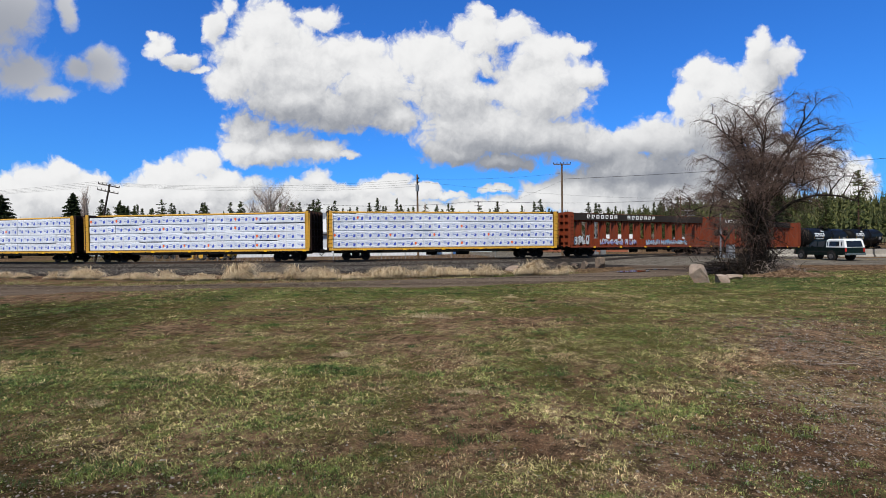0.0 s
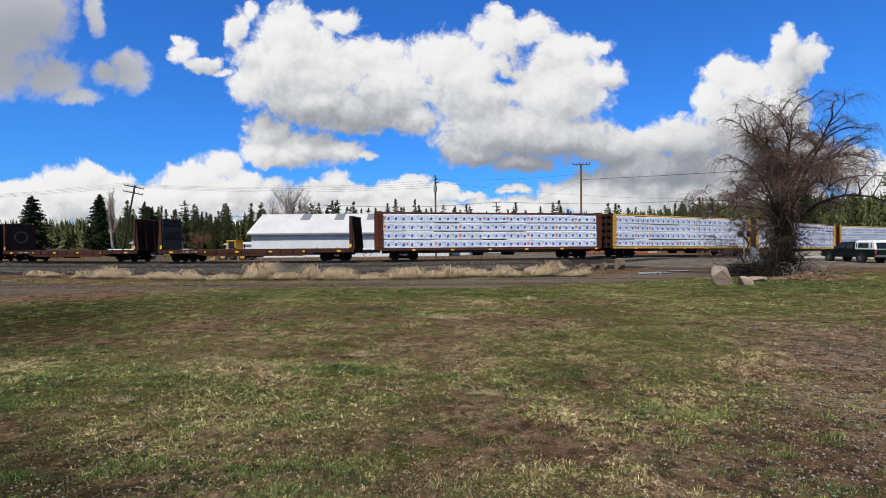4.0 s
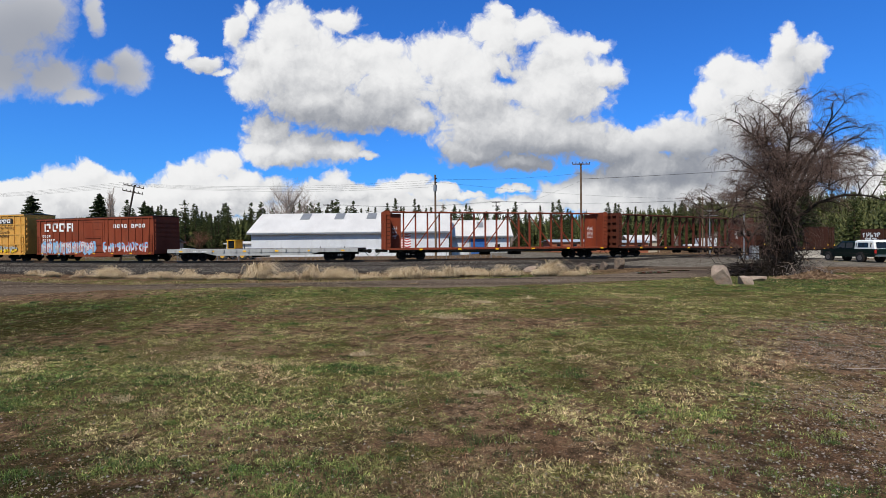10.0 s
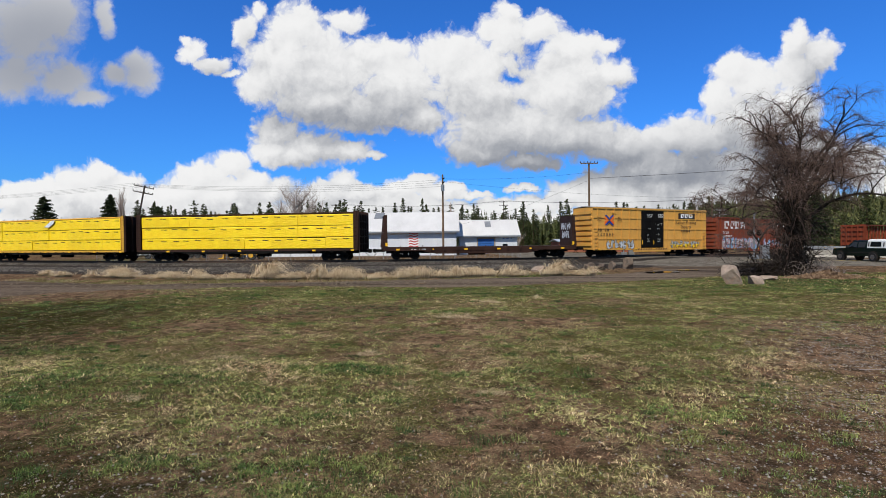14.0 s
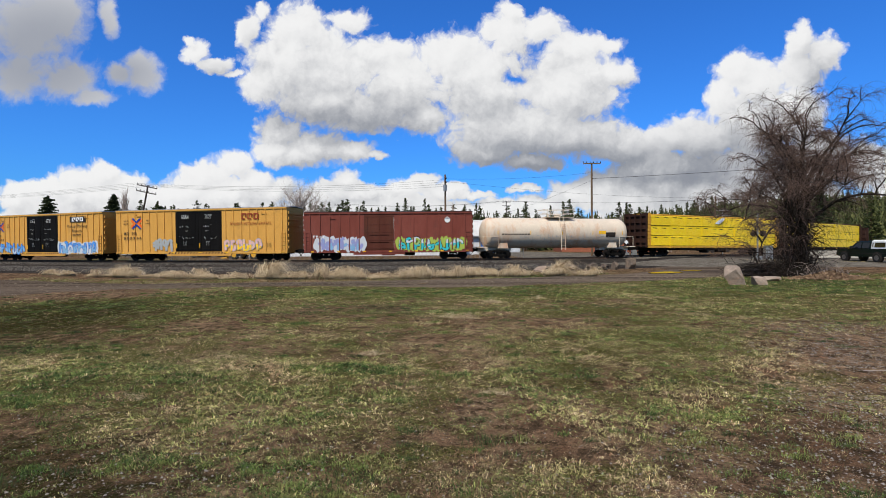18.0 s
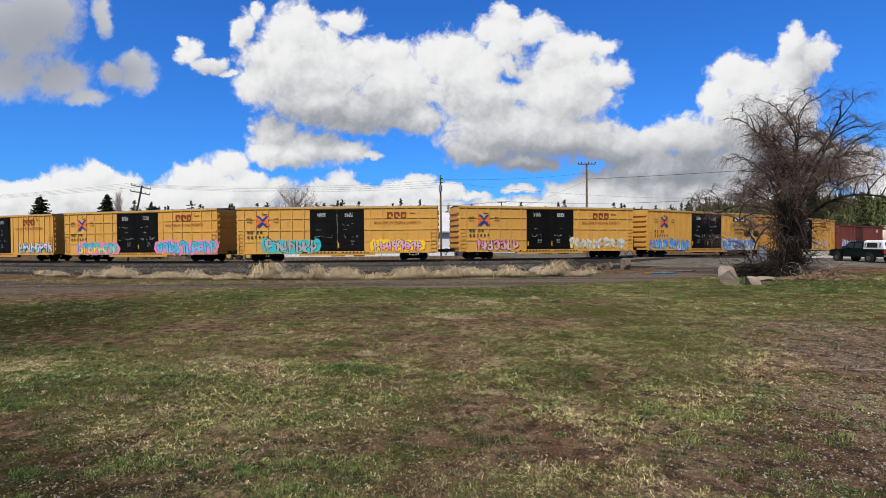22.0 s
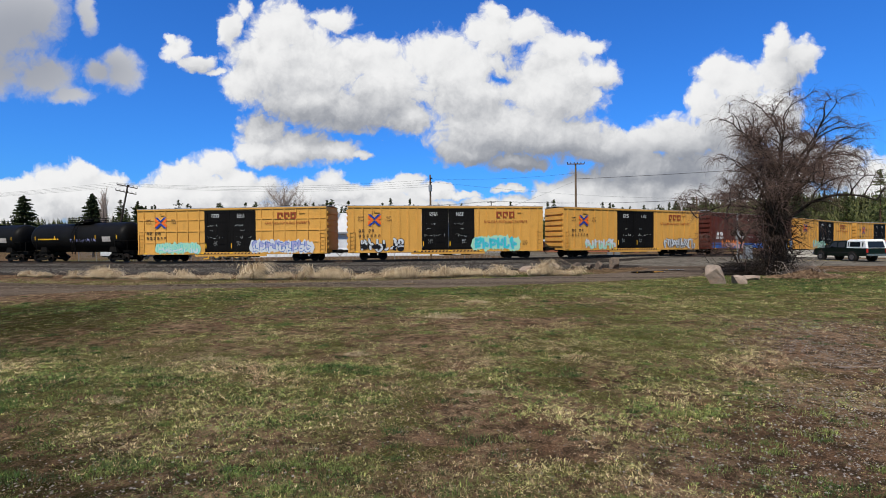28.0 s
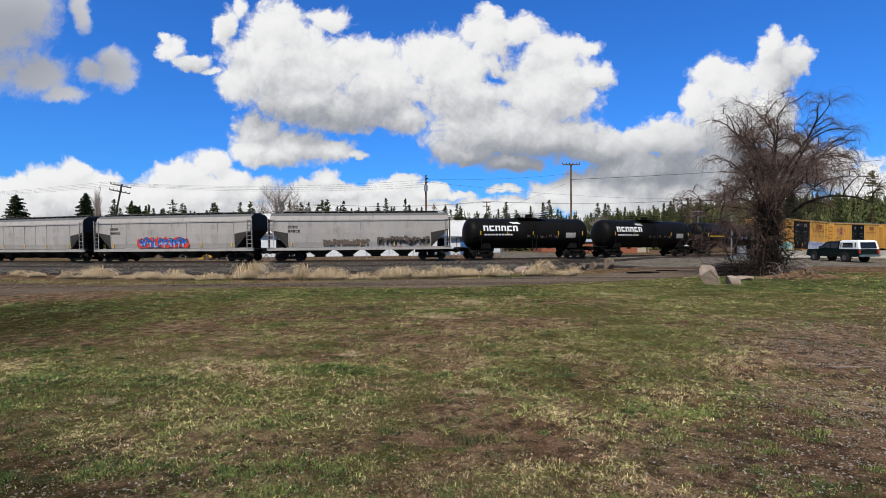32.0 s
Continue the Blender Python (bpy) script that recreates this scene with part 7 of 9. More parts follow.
M_NEEDLE = needles("dark_needles", (0.016, 0.026, 0.01), (0.045, 0.056, 0.018))
M_WOODS = needles("wood_edge_needles", (0.024, 0.036, 0.013), (0.075, 0.085, 0.027))
M_PINE = needles("pine_needles", (0.045, 0.065, 0.02), (0.1, 0.11, 0.032))


def sprays_of(rng, base, tip, width, droop, count, out):
    """Small leaf-like triangles along a branch."""
    a, b = np.array(base), np.array(tip)
    for k in range(count):
        f = rng.uniform(0.15, 1.05)
        c = a + (b - a) * f + rng.normal(0, width * 0.3, 3) * (1, 1, 0.6)
        d = rng.normal(0, 1, 3)
        d[2] = d[2] * 0.4 - droop
        d = d / np.linalg.norm(d) * width * rng.uniform(0.6, 1.3)
        e = np.cross(d, rng.normal(0, 1, 3))
        e = e / (np.linalg.norm(e) + 1e-6) * width * 0.42
        out += [c - e, c + e, c + d]


def conifer_meshes(height, spread, whorls, seed, per=9, lean=1.0, bare=0.12, gap=0.0):
    """Trunk and crown of a pine or fir: drooping branches all the way up, clad in many small sprays."""
    rng = np.random.default_rng(seed)
    trunk = Solid()
    trunk.tube((0, 0, -0.3), (0, 0, height * 0.97), height * 0.014 + 0.04, 0.015, 7)
    tri = []
    lop = rng.uniform(0.75, 1.15, 8)
    count = whorls * 5
    for k in range(count):
        f = bare + (1 - bare) * ((k + rng.random()) / count) ** 0.92
        if rng.random() < gap:
            continue
        t = k * 2.4 + rng.normal(0, 0.3)
        low = min(1.0, 0.55 + 3.0 * (f - bare))
        reach = (spread * (1 - f) ** lean * low * lop[int((t / 0.785) % 8)] * rng.uniform(0.6, 1.15)) + 0.1
        z = height * f
        tip = (math.cos(t) * reach, math.sin(t) * reach, z - 0.3 * reach + rng.normal(0, 0.12) + 0.25 * reach * f)
        trunk.tube((0, 0, z), tip, 0.025, 0.006, 3, caps=False)
        sprays_of(rng, (0, 0, z), tip, 0.045 * height ** 0.5 + 0.13 * reach ** 0.5, 0.15, int(per * (0.8 + 1.1 * reach / spread) * 1.5), tri)
    for k in range(14):
        sprays_of(rng, (0, 0, height * 0.9), (0, 0, height), 0.1 * height ** 0.4, -0.4, 2, tri)
    tri = [tuple(p) for p in tri]
    crown = mesh_of("crown", tri, [(i, i + 1, i + 2) for i in range(0, len(tri), 3)], M_NEEDLE)
    return trunk.mesh("trunk", M_TRUNK), crown


def conifer(x, y, height, spread, seed, label, name="conifer", m=None, lean=0.9, bare=0.12, gap=0.0, whorls=22, per=14):
    tr, cr = conifer_meshes(height, spread, whorls, seed, per, lean, bare, gap)
    if m:
        cr.materials[0] = m
    tree = tagged(new(name), label, "tree")
    part("trunk", tr, None, tree)
    part("crown", cr, None, tree)
    tree.location = (x, y, ground_z(x, y))
    return tree


def limb(s, rng, p, d, length, r, steps, droop, wander, sides, r_end=0.25):
    """A bending branch; gives back the points along it."""
    pts, d = [Vector(p)], Vector(d).normalized()
    for k in range(steps):
        d = (d + Vector((rng.gauss(0, wander), rng.gauss(0, wander), rng.gauss(0, wander) - droop * (k + 1) / steps))).normalized()
        pts.append(pts[-1] + d * length / steps)
    for k in range(steps):
        a, b = (r * (1 - (1 - r_end) * q / steps) for q in (k, k + 1))
        s.tube(pts[k], pts[k + 1], a, b, sides, caps=False)
    return pts


def bare_tree(x, y, height, spread, seed, label, m, limbs, twigs, upright, name="bare_tree", twig_r=0.024):
    """A leafless tree: trunk, spreading limbs, fine twigs."""
    rng = random.Random(seed)
    tree = tagged(new(name), label, "tree")
    tree.location = (x, y, ground_z(x, y))
    tr = Solid()
    pts = limb(tr, rng, (0, 0, -0.2), (0, 0, 1), height * 0.8, height * 0.022, 6, 0, 0.05, 8, 0.3)
    part("trunk", tr, m, tree)
    fine = Solid()
    for k in range(limbs):
        s = Solid()
        f = rng.uniform(0.15, 0.95)
        p = pts[0].lerp(pts[-1], f)
        t = rng.uniform(0, 6.283)
        d = (math.cos(t), math.sin(t), upright)
        q = limb(s, rng, p, d, spread * (1.1 - 0.55 * f) * rng.uniform(0.7, 1.2), height * 0.008, 5, -0.05, 0.12, 5, 0.3)
        part("limb", s, m, tree)
        for j in range(twigs):
            b = q[rng.randint(1, 5)]
            t = rng.uniform(0, 6.283)
            limb(fine, rng, b, (math.cos(t) * 0.7, math.sin(t) * 0.7, upright), spread * rng.uniform(0.15, 0.42), twig_r * 0.62, 3, -0.05, 0.18, 3, 0.4)
    tagged(part("twig_crown", fine, m, tree), kind="stuff")
    return tree


def weeping_tree(x, y):
    """The old leafless tree by the crossing: a trunk wrapped in tangle, forked limbs, a round crown of fine hanging twigs, brush round its foot."""
    rng = random.Random(23)
    tree = tagged(new("weeping_tree"), "old leafless weeping tree with tangled brush round its foot", "tree")
    tree.location = (x, y, ground_z(x, y))
    tr = Solid()
    stem = limb(tr, rng, (0.05, 0, -0.2), (-0.02, 0, 1), 5.0, 0.36, 7, 0, 0.04, 12, 0.62)
    part("trunk", tr, M_BARK, tree)
    twig = Solid()

    def hang(v, away, count, long, r=0.0056):
        for j in range(count):
            u = away + rng.gauss(0, 1.0)
            limb(twig, rng, v, (math.cos(u), math.sin(u), rng.uniform(-0.2, 1.1)), rng.uniform(0.25, 0.9) * long, r, 5, rng.uniform(0.3, 1.6), 0.18, 3, 0.4)

    def grow(p, d, length, r, droop, name, depth):
        s = Solid()
        steps = 8 if depth == 0 else 6
        q = limb(s, rng, p, d, length, r, steps, droop, 0.14 if depth == 0 else 0.19, 7 if depth == 0 else 4, 0.3)
        part(name, s, M_BARK, tree)
        for i, v in enumerate(q[2:], 2):
            away = math.atan2(v.y - p.y, v.x - p.x)
            if depth < 2:
                for j in range((1 if rng.random() < 0.45 else 2) if depth == 0 else (1 if rng.random() < 0.45 else 0)):
                    side = away + rng.choice((-1, 1)) * rng.uniform(0.4, 1.5)
                    grow(v, Vector((math.cos(side), math.sin(side), rng.uniform(0.1, 1.9))), length * rng.uniform(0.26, 0.46), r * (0.4 if depth == 0 else 0.5), 0.22, "branch", depth + 1)
            hang(v, away, 2 if depth == 0 else 4, 1.2 if depth == 0 else 1.5)

    # main limbs: height of the fork, way across, way along, rise, length, thickness, droop
    for z, dx, dy, up, ln, r, droop in [
            (2.6, -1.0, -0.2, 0.65, 4.6, 0.08, 0.4), (3.0, -1.0, 0.35, 0.9, 4.6, 0.08, 0.4), (2.9, -0.9, -0.6, 1.0, 4.4, 0.07, 0.4), (3.2, -0.9, 0.5, 1.15, 4.6, 0.09, 0.3), (3.0, 1.0, -0.35, 0.8, 4.6, 0.11, 0.4),
            (3.6, 0.75, 0.4, 1.35, 4.5, 0.1, 0.18), (4.0, 0.6, -0.5, 1.7, 4.5, 0.1, 0.08), (4.2, -0.65, -0.4, 1.7, 4.6, 0.1, 0.12),
            (4.5, -0.35, 0.5, 2.4, 4.3, 0.09, 0.04), (4.6, 0.25, -0.3, 2.6, 4.3, 0.1, 0.03), (4.3, -0.5, 0.1, 2.0, 4.6, 0.09, 0.08),
            (4.4, 0.5, 0.3, 2.2, 4.5, 0.09, 0.06), (3.7, 0.2, 0.9, 1.4, 4.2, 0.08, 0.25), (3.5, -0.2, -0.95, 1.3, 4.2, 0.08, 0.28),
            (4.2, 0.85, -0.3, 1.5, 4.4, 0.09, 0.16), (4.4, 0.7, 0.5, 1.9, 4.2, 0.08, 0.12), (3.9, 0.9, 0.1, 1.15, 4.3, 0.09, 0.26), (3.4, -0.8, -0.1, 1.4, 4.8, 0.09, 0.22), (4.6, -0.05, 0.1, 3.2, 4.0, 0.09, 0.03)]:
        f = z / 4.8
        grow(stem[0].lerp(stem[-1], f), Vector((dx, dy * 0.9, up)), ln, r, droop, "limb", 0)
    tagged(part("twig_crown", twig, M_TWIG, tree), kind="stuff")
    core = Solid()
    for k in range(1250):
        z = 0.2 + 5.0 * rng.random() ** 1.1
        wide = 0.3 + 0.16 * max(0.0, 1.8 - z) / 1.8
        v = Vector((rng.gauss(0.0, wide), rng.gauss(-0.1, wide * 0.9), z))
        u = rng.uniform(0, 6.283)
        limb(core, rng, v, (math.cos(u) * 0.6, math.sin(u) * 0.6, rng.choice((-1.2, -0.7, 0.6, 1.2))), rng.uniform(0.7, 1.9), rng.uniform(0.012, 0.03), 5, 0.2, 0.3, 3, 0.5)
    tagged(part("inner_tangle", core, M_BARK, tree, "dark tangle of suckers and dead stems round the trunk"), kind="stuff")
    veil = Solid()
    for k in range(110):
        u = rng.uniform(0, 6.283)
        r = rng.uniform(0.3, 1.6)
        limb(veil, rng, Vector((math.cos(u) * r, math.sin(u) * r, rng.uniform(2.6, 4.6) - 0.5 * r)), (math.cos(u), math.sin(u), rng.uniform(-0.2, 0.5)), rng.uniform(1.2, 2.8), 0.007, 7, rng.uniform(0.6, 1.3), 0.16, 3, 0.5)
    tagged(part("hanging_curtain", veil, M_TWIG, tree), kind="stuff")
    brush = Solid()
    for k in range(420):
        u = rng.uniform(0, 6.283)
        r = abs(rng.gauss(0, 0.95))
        v = Vector((math.cos(u) * r - 0.75, math.sin(u) * r * 0.6 - 0.2, -0.05))
        limb(brush, rng, v, (rng.gauss(-0.15, 0.9), rng.gauss(0, 0.6), rng.uniform(0.3, 1.6)), rng.uniform(0.6, 2.1), rng.uniform(0.007, 0.014), 6, rng.uniform(0.35, 0.8), 0.2, 3, 0.5)
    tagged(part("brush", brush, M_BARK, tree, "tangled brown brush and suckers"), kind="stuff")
    heap = Solid()
    for k in range(260):
        v = Vector((-1.9 + rng.gauss(0, 0.65), -0.5 + rng.gauss(0, 0.35), rng.uniform(0.02, 0.75)))
        limb(heap, rng, v, (rng.gauss(0, 1), rng.gauss(0, 1), rng.gauss(0.1, 0.3)), rng.uniform(0.5, 1.3), 0.018, 3, 0.1, 0.3, 3, 0.6)
    tagged(part("brushwood_heap", heap, M_BARK, tree, "heap of cut dead branches"), kind="stuff")
    pale = Solid()
    for k in range(110):
        v = Vector((rng.gauss(0.7, 0.6), -0.6 + rng.gauss(0, 0.3), 0.0))
        limb(pale, rng, v, (rng.gauss(0, 0.6), rng.gauss(-0.3, 0.4), 1.0), rng.uniform(0.5, 1.6), 0.013, 5, 0.6, 0.2, 3, 0.5)
    tagged(part("dry_stems", pale, M_PALETWIG, tree, "bleached dry stems"), kind="stuff")


weeping_tree(18.75, 28.2)


def leaf_pile(x, y):
    rng = np.random.default_rng(5)
    n = 2600
    px, py = rng.normal(0, 0.75, n), rng.normal(0, 0.38, n)
    pz = 0.34 * np.exp(-(px / 1.0) ** 2 - (py / 0.5) ** 2) * rng.random(n) + 0.01
    out = []
    for k in range(n):
        c = np.array((px[k], py[k], pz[k]))
        a, b = rng.normal(0, 0.06, 3), rng.normal(0, 0.05, 3)
        out += [tuple(c - a), tuple(c + b), tuple(c + a), tuple(c - b)]
    me = mesh_of("leaf_pile", out, [(i, i + 1, i + 2, i + 3) for i in range(0, len(out), 4)], needles("dead_leaves", (0.26, 0.17, 0.1), (0.13, 0.08, 0.05)))
    ob = tagged(new("leaf_pile", me), "low pile of dead brown leaves beside the tree", "leaf pile", kind="stuff")
    ob.location = (x, y, ground_z(x, y))


leaf_pile(18.6, 25.4)


# ---- stones ----
M_ROCK = surface("field_stone", (0.34, 0.26, 0.2), (0.2, 0.16, 0.13), 2.0, 0.9, 0, 0.5, 14, dirt=(0.42, 0.24, 0.15), dirt_scale=1.6, dirt_amount=0.6, vary=0.2)
M_DARKROCK = surface("dark_stone", (0.15, 0.11, 0.08), (0.06, 0.05, 0.042), 2.5, 0.9, 0, 0.5, 14, dirt=(0.3, 0.24, 0.19), dirt_scale=2.0, dirt_amount=0.7, vary=0.25)


def rock(x, y, a, b, c, seed, label, m, turn=0.0):
    """A broken stone with flat faces."""
    rng = random.Random(seed)
    bm = bmesh.new()
    bmesh.ops.create_icosphere(bm, subdivisions=4, radius=1.0)
    planes = [(Vector((rng.gauss(0, 1), rng.gauss(0, 1), rng.gauss(0.2, 0.8))).normalized(), rng.uniform(0.3, 0.66)) for k in range(11)]
    for v in bm.verts:
        for n, d in planes:
            over = v.co.dot(n) - d
            if over > 0:
                v.co -= n * over
        v.co += v.co.normalized() * (0.05 * noise.noise(v.co * 3 + Vector((seed, 0, 0))) + 0.03 * noise.noise(v.co * 9))
        v.co = Vector((v.co.x * a, v.co.y * b, v.co.z * c))
    me = bpy.data.meshes.new("rock")
    bm.to_mesh(me)
    me.materials.append(m)
    ob = tagged(new("rock", me), label, "rock", "rocks beside the road")
    ob.matrix_basis = pose(x, y, ground_z(x, y) + c * 0.45, rng.uniform(-8, 8), rng.uniform(-8, 8), turn)


rock(11.8, 21.4, 0.72, 0.6, 0.78, 14, "large tan and grey split rock on the lawn", M_ROCK, 20)
rock(12.75, 21.5, 0.46, 0.4, 0.4, 5, "smaller pinkish tan rock on the lawn", M_ROCK, 80)
rock(14.8, 23.8, 0.62, 0.4, 0.26, 8, "flat tan slab of rock on the lawn", M_ROCK, 10)
rock(6.0, 34.6, 0.85, 0.5, 0.36, 11, "pale rounded boulder among dry grass", M_ROCK, 0)
for k, (x, y, a) in enumerate([(8.6, 35.6, 0.5), (9.6, 35.5, 0.62), (10.7, 36.2, 0.6), (11.6, 36.4, 0.66), (12.9, 36.9, 0.7), (7.7, 35.2, 0.4)]):
    rock(x, y, a, a * 0.7, a * 0.85, 20 + k, "broken brown boulder at the edge of the ballast", M_DARKROCK, 40 * k)


def fallen_stick(x, y):
    rng = random.Random(4)
    s = Solid()
    limb(s, rng, (-0.22, 0, 0.02), (1, -0.12, 0.02), 0.5, 0.007, 5, 0, 0.04, 5, 0.5)
    ob = tagged(new("stick", s.mesh("stick", M_PALETWIG)), "thin pale fallen stick on gravel", "stick")
    ob.location = (x, y, ground_z(x, y))


fallen_stick(5.4, 6.5)


# ---- woods behind ----
def woods():
    kinds = [conifer_meshes(10.5, 1.5 + 0.25 * k, 18, 100 + k, 11, (0.75, 0.9, 0.6, 0.8, 0.5)[k], 0.08, (0.0, 0.1, 0.15, 0.0, 0.25)[k]) for k in range(5)]
    for tr, cr in kinds:
        cr.materials[0] = M_WOODS
    rng = random.Random(7)
    for k in range(230):
        px = rng.uniform(-0.66, 0.56)
        d = rng.uniform(118, 160)
        x, y = px * d, d
        tr, cr = kinds[k % 5]
        tree = tagged(new("conifer"), "tall dark green conifer in the wood behind the yard", "tree", "conifers behind the yard")
        part("trunk", tr, None, tree)
        part("crown", cr, None, tree)
        q = rng.uniform(0.66, 1.15) * (0.93 + 0.0013 * d)
        tree.matrix_basis = pose(x, y, ground_z(x, y), 0, 0, rng.uniform(0, 360)) @ Matrix.Diagonal((q, q, q, 1))


woods()


def hill_z(x, y):
    """Low wooded hills along the horizon, highest towards the east."""
    a = 25 * math.exp(-((x - 330) / 170) ** 2) * smooth(220, 430, y)
    b = 12 * math.exp(-((x + 320) / 260) ** 2) * smooth(280, 520, y)
    return a + b + 5 * smooth(300, 600, y) - 0.6


def near_woods():
    """A belt of pines behind the yard."""
    rng = np.random.default_rng(8)
    tri = []
    for i in range(330):
        y = float(rng.uniform(128, 185))
        x = float(rng.uniform(-0.5, 0.56)) * y
        h = float(rng.uniform(6.5, 11.5)) * (y / 150)
        z, lean = ground_z(x, y) - 0.3, rng.normal(0, 0.02)
        for t in (0.0, 1.57):
            tri += [(x - 0.16 * math.cos(t), y - 0.16 * math.sin(t), z), (x + 0.16 * math.cos(t), y + 0.16 * math.sin(t), z), (x + lean * h, y, z + h)]
        slim = rng.uniform(0.11, 0.18)
        for k in range(80):
            f = rng.random() ** 1.15
            r = h * slim * (1 - f) ** 0.8 * rng.uniform(0.5, 1.2) + 0.12
            t = rng.random() * 6.283
            c = np.array((x + lean * h * f + math.cos(t) * r * 0.25, y + math.sin(t) * r * 0.25, z + h * (0.05 + 0.94 * f)))
            o = np.array((math.cos(t) * r, math.sin(t) * r, -h * 0.05 * rng.random()))
            e = np.array((-math.sin(t), math.cos(t), 0)) * r * 0.34
            tri += [tuple(c + e), tuple(c - e + (0, 0, h * 0.06)), tuple(c + o)]
    me = mesh_of("pine_woods", tri, [(i, i + 1, i + 2) for i in range(0, len(tri), 3)], needles("wood_needles", (0.026, 0.04, 0.014), (0.1, 0.105, 0.03)))
    tagged(new("pine_woods", me), "belt of dark and sunlit pines behind the yard", "woods", kind="stuff")


near_woods()


def hills():
    xs, ys = [-900 + 30 * k for k in range(71)], [190 + 24 * k for k in range(30)]
    verts = [(x, y, hill_z(x, y)) for y in ys for x in xs]
    n = len(xs)
    me = mesh_of("hill", verts, [(j * n + i, j * n + i + 1, (j + 1) * n + i + 1, (j + 1) * n + i) for j in range(len(ys) - 1) for i in range(n - 1)], earth("hill_ground", [(0.09, 0.085, 0.05), (0.13, 0.115, 0.075), (0.06, 0.07, 0.035)], 0.03, 0.0), True)
    tagged(new("hill", me), "low wooded hills along the horizon", "hill", kind="structure")
    rng = np.random.default_rng(3)
    tri = []
    count = 0
    while count < 4600:
        u = rng.uniform(-1.0, 1.0)
        y = float(rng.uniform(235, 560))
        x = u * y
        h = float(rng.uniform(8, 15))
        z = hill_z(x, y)
        if u < 0.3 and rng.random() < 0.2:
            continue
        count += 1
        slim = rng.uniform(0.13, 0.21)
        for k in range(11):
            for q in range(3):
                f = min(1.0, (k + rng.random()) / 11)
                r = h * slim * (1 - f) * rng.uniform(0.7, 1.25) + 0.25
                t = rng.random() * 6.283
                c = np.array((x + math.cos(t) * r * 0.35, y + math.sin(t) * r * 0.35, z + h * (0.08 + 0.9 * f)))
                o = np.array((math.cos(t) * r, math.sin(t) * r, -h * 0.05))
                e = np.array((-math.sin(t), math.cos(t), 0)) * r * 0.5
                tri += [tuple(c + e), tuple(c - e + (0, 0, h * 0.1)), tuple(c + o)]
    me = mesh_of("far_woods", tri, [(i, i + 1, i + 2) for i in range(0, len(tri), 3)], needles("far_needles", (0.034, 0.046, 0.018), (0.125, 0.125, 0.04)))
    tagged(new("far_woods", me), "far pine woods covering the hills", "woods", kind="stuff")


hills()
conifer(-72.5, 90, 10.8, 3.0, 1, "dark dense conifer standing in the yard", "conifer", whorls=36, per=26, lean=0.5)
conifer(-60.5, 90, 11.0, 2.9, 2, "dark dense conifer beside a bare poplar", "conifer", whorls=38, per=28, lean=0.6)
conifer(-52.0, 90, 8.8, 3.4, 3, "round-headed dark pine behind the yard", "conifer", whorls=26, per=30, lean=0.4, bare=0.25, gap=0.2)
conifer(77.8, 96, 11.4, 2.6, 4, "sunlit yellow-green conifer beyond the crossing", "conifer", M_PINE, 0.7, 0.12, 0.15, 22, 18)
conifer(79.1, 90, 14.7, 2.2, 6, "tall thin ragged pine beyond the road", "conifer", M_PINE, 0.35, 0.3, 0.5, 20, 14)
conifer(89.5, 95, 11.0, 2.2, 9, "tall ragged pine beyond the road", "conifer", M_PINE, 0.35, 0.25, 0.45, 18, 14)
conifer(65.0, 91, 11.6, 4.4, 5, "dark conifer behind the leafless tree", "conifer", None, 0.7, 0.05, 0.0, 32, 26)
conifer(88.0, 115, 8.0, 2.6, 8, "conifer at the roadside beyond the crossing", "conifer", M_PINE, 0.7, 0.1, 0.0, 20, 16)
for k, (x, y) in enumerate([(96, 125), (70, 120), (62, 118), (104, 130), (112, 128)]):
    conifer(x, y, 8 + k % 3, 2.2, 60 + k, "conifer at the edge of the woods", "conifer", M_PINE if k % 2 else None, 0.8)
bare_tree(-58.2, 90, 13.0, 3.4, 11, "tall leafless poplar with upright grey twigs", M_PALETWIG, 26, 40, 4.0, "poplar")
bare_tree(-28.5, 96, 13.8, 6.8, 12, "pale leafless tree behind the white warehouse", M_PALETWIG, 34, 52, 1.1)
bare_tree(0.9, 100, 11.5, 1.6, 13, "narrow leafless poplar behind the warehouse", M_PALETWIG, 22, 34, 4.5, "poplar")
bare_tree(34.5, 105, 7.5, 3.6, 14, "round leafless tan tree behind the crossing", M_PALETWIG, 26, 30, 0.8)
bare_tree(-50.0, 105, 5.0, 3.0, 15, "leafless red-brown bush behind the yard", surface("red_twigs", (0.2, 0.09, 0.05), (0.13, 0.07, 0.05), 1, 0.9, 0, 0), 20, 26, 0.7, "bush")
for k, (x, y, h) in enumerate([(47, 110, 5), (53, 115, 4.5), (41, 112, 4), (15, 112, 5), (60, 112, 5.5), (-66, 110, 5), (-38, 112, 4.5)]):
    bare_tree(x, y, h, 2.2, 40 + k, "leafless grey thicket at the wood's edge", M_PALETWIG, 12, 16, 1.4, "bush")


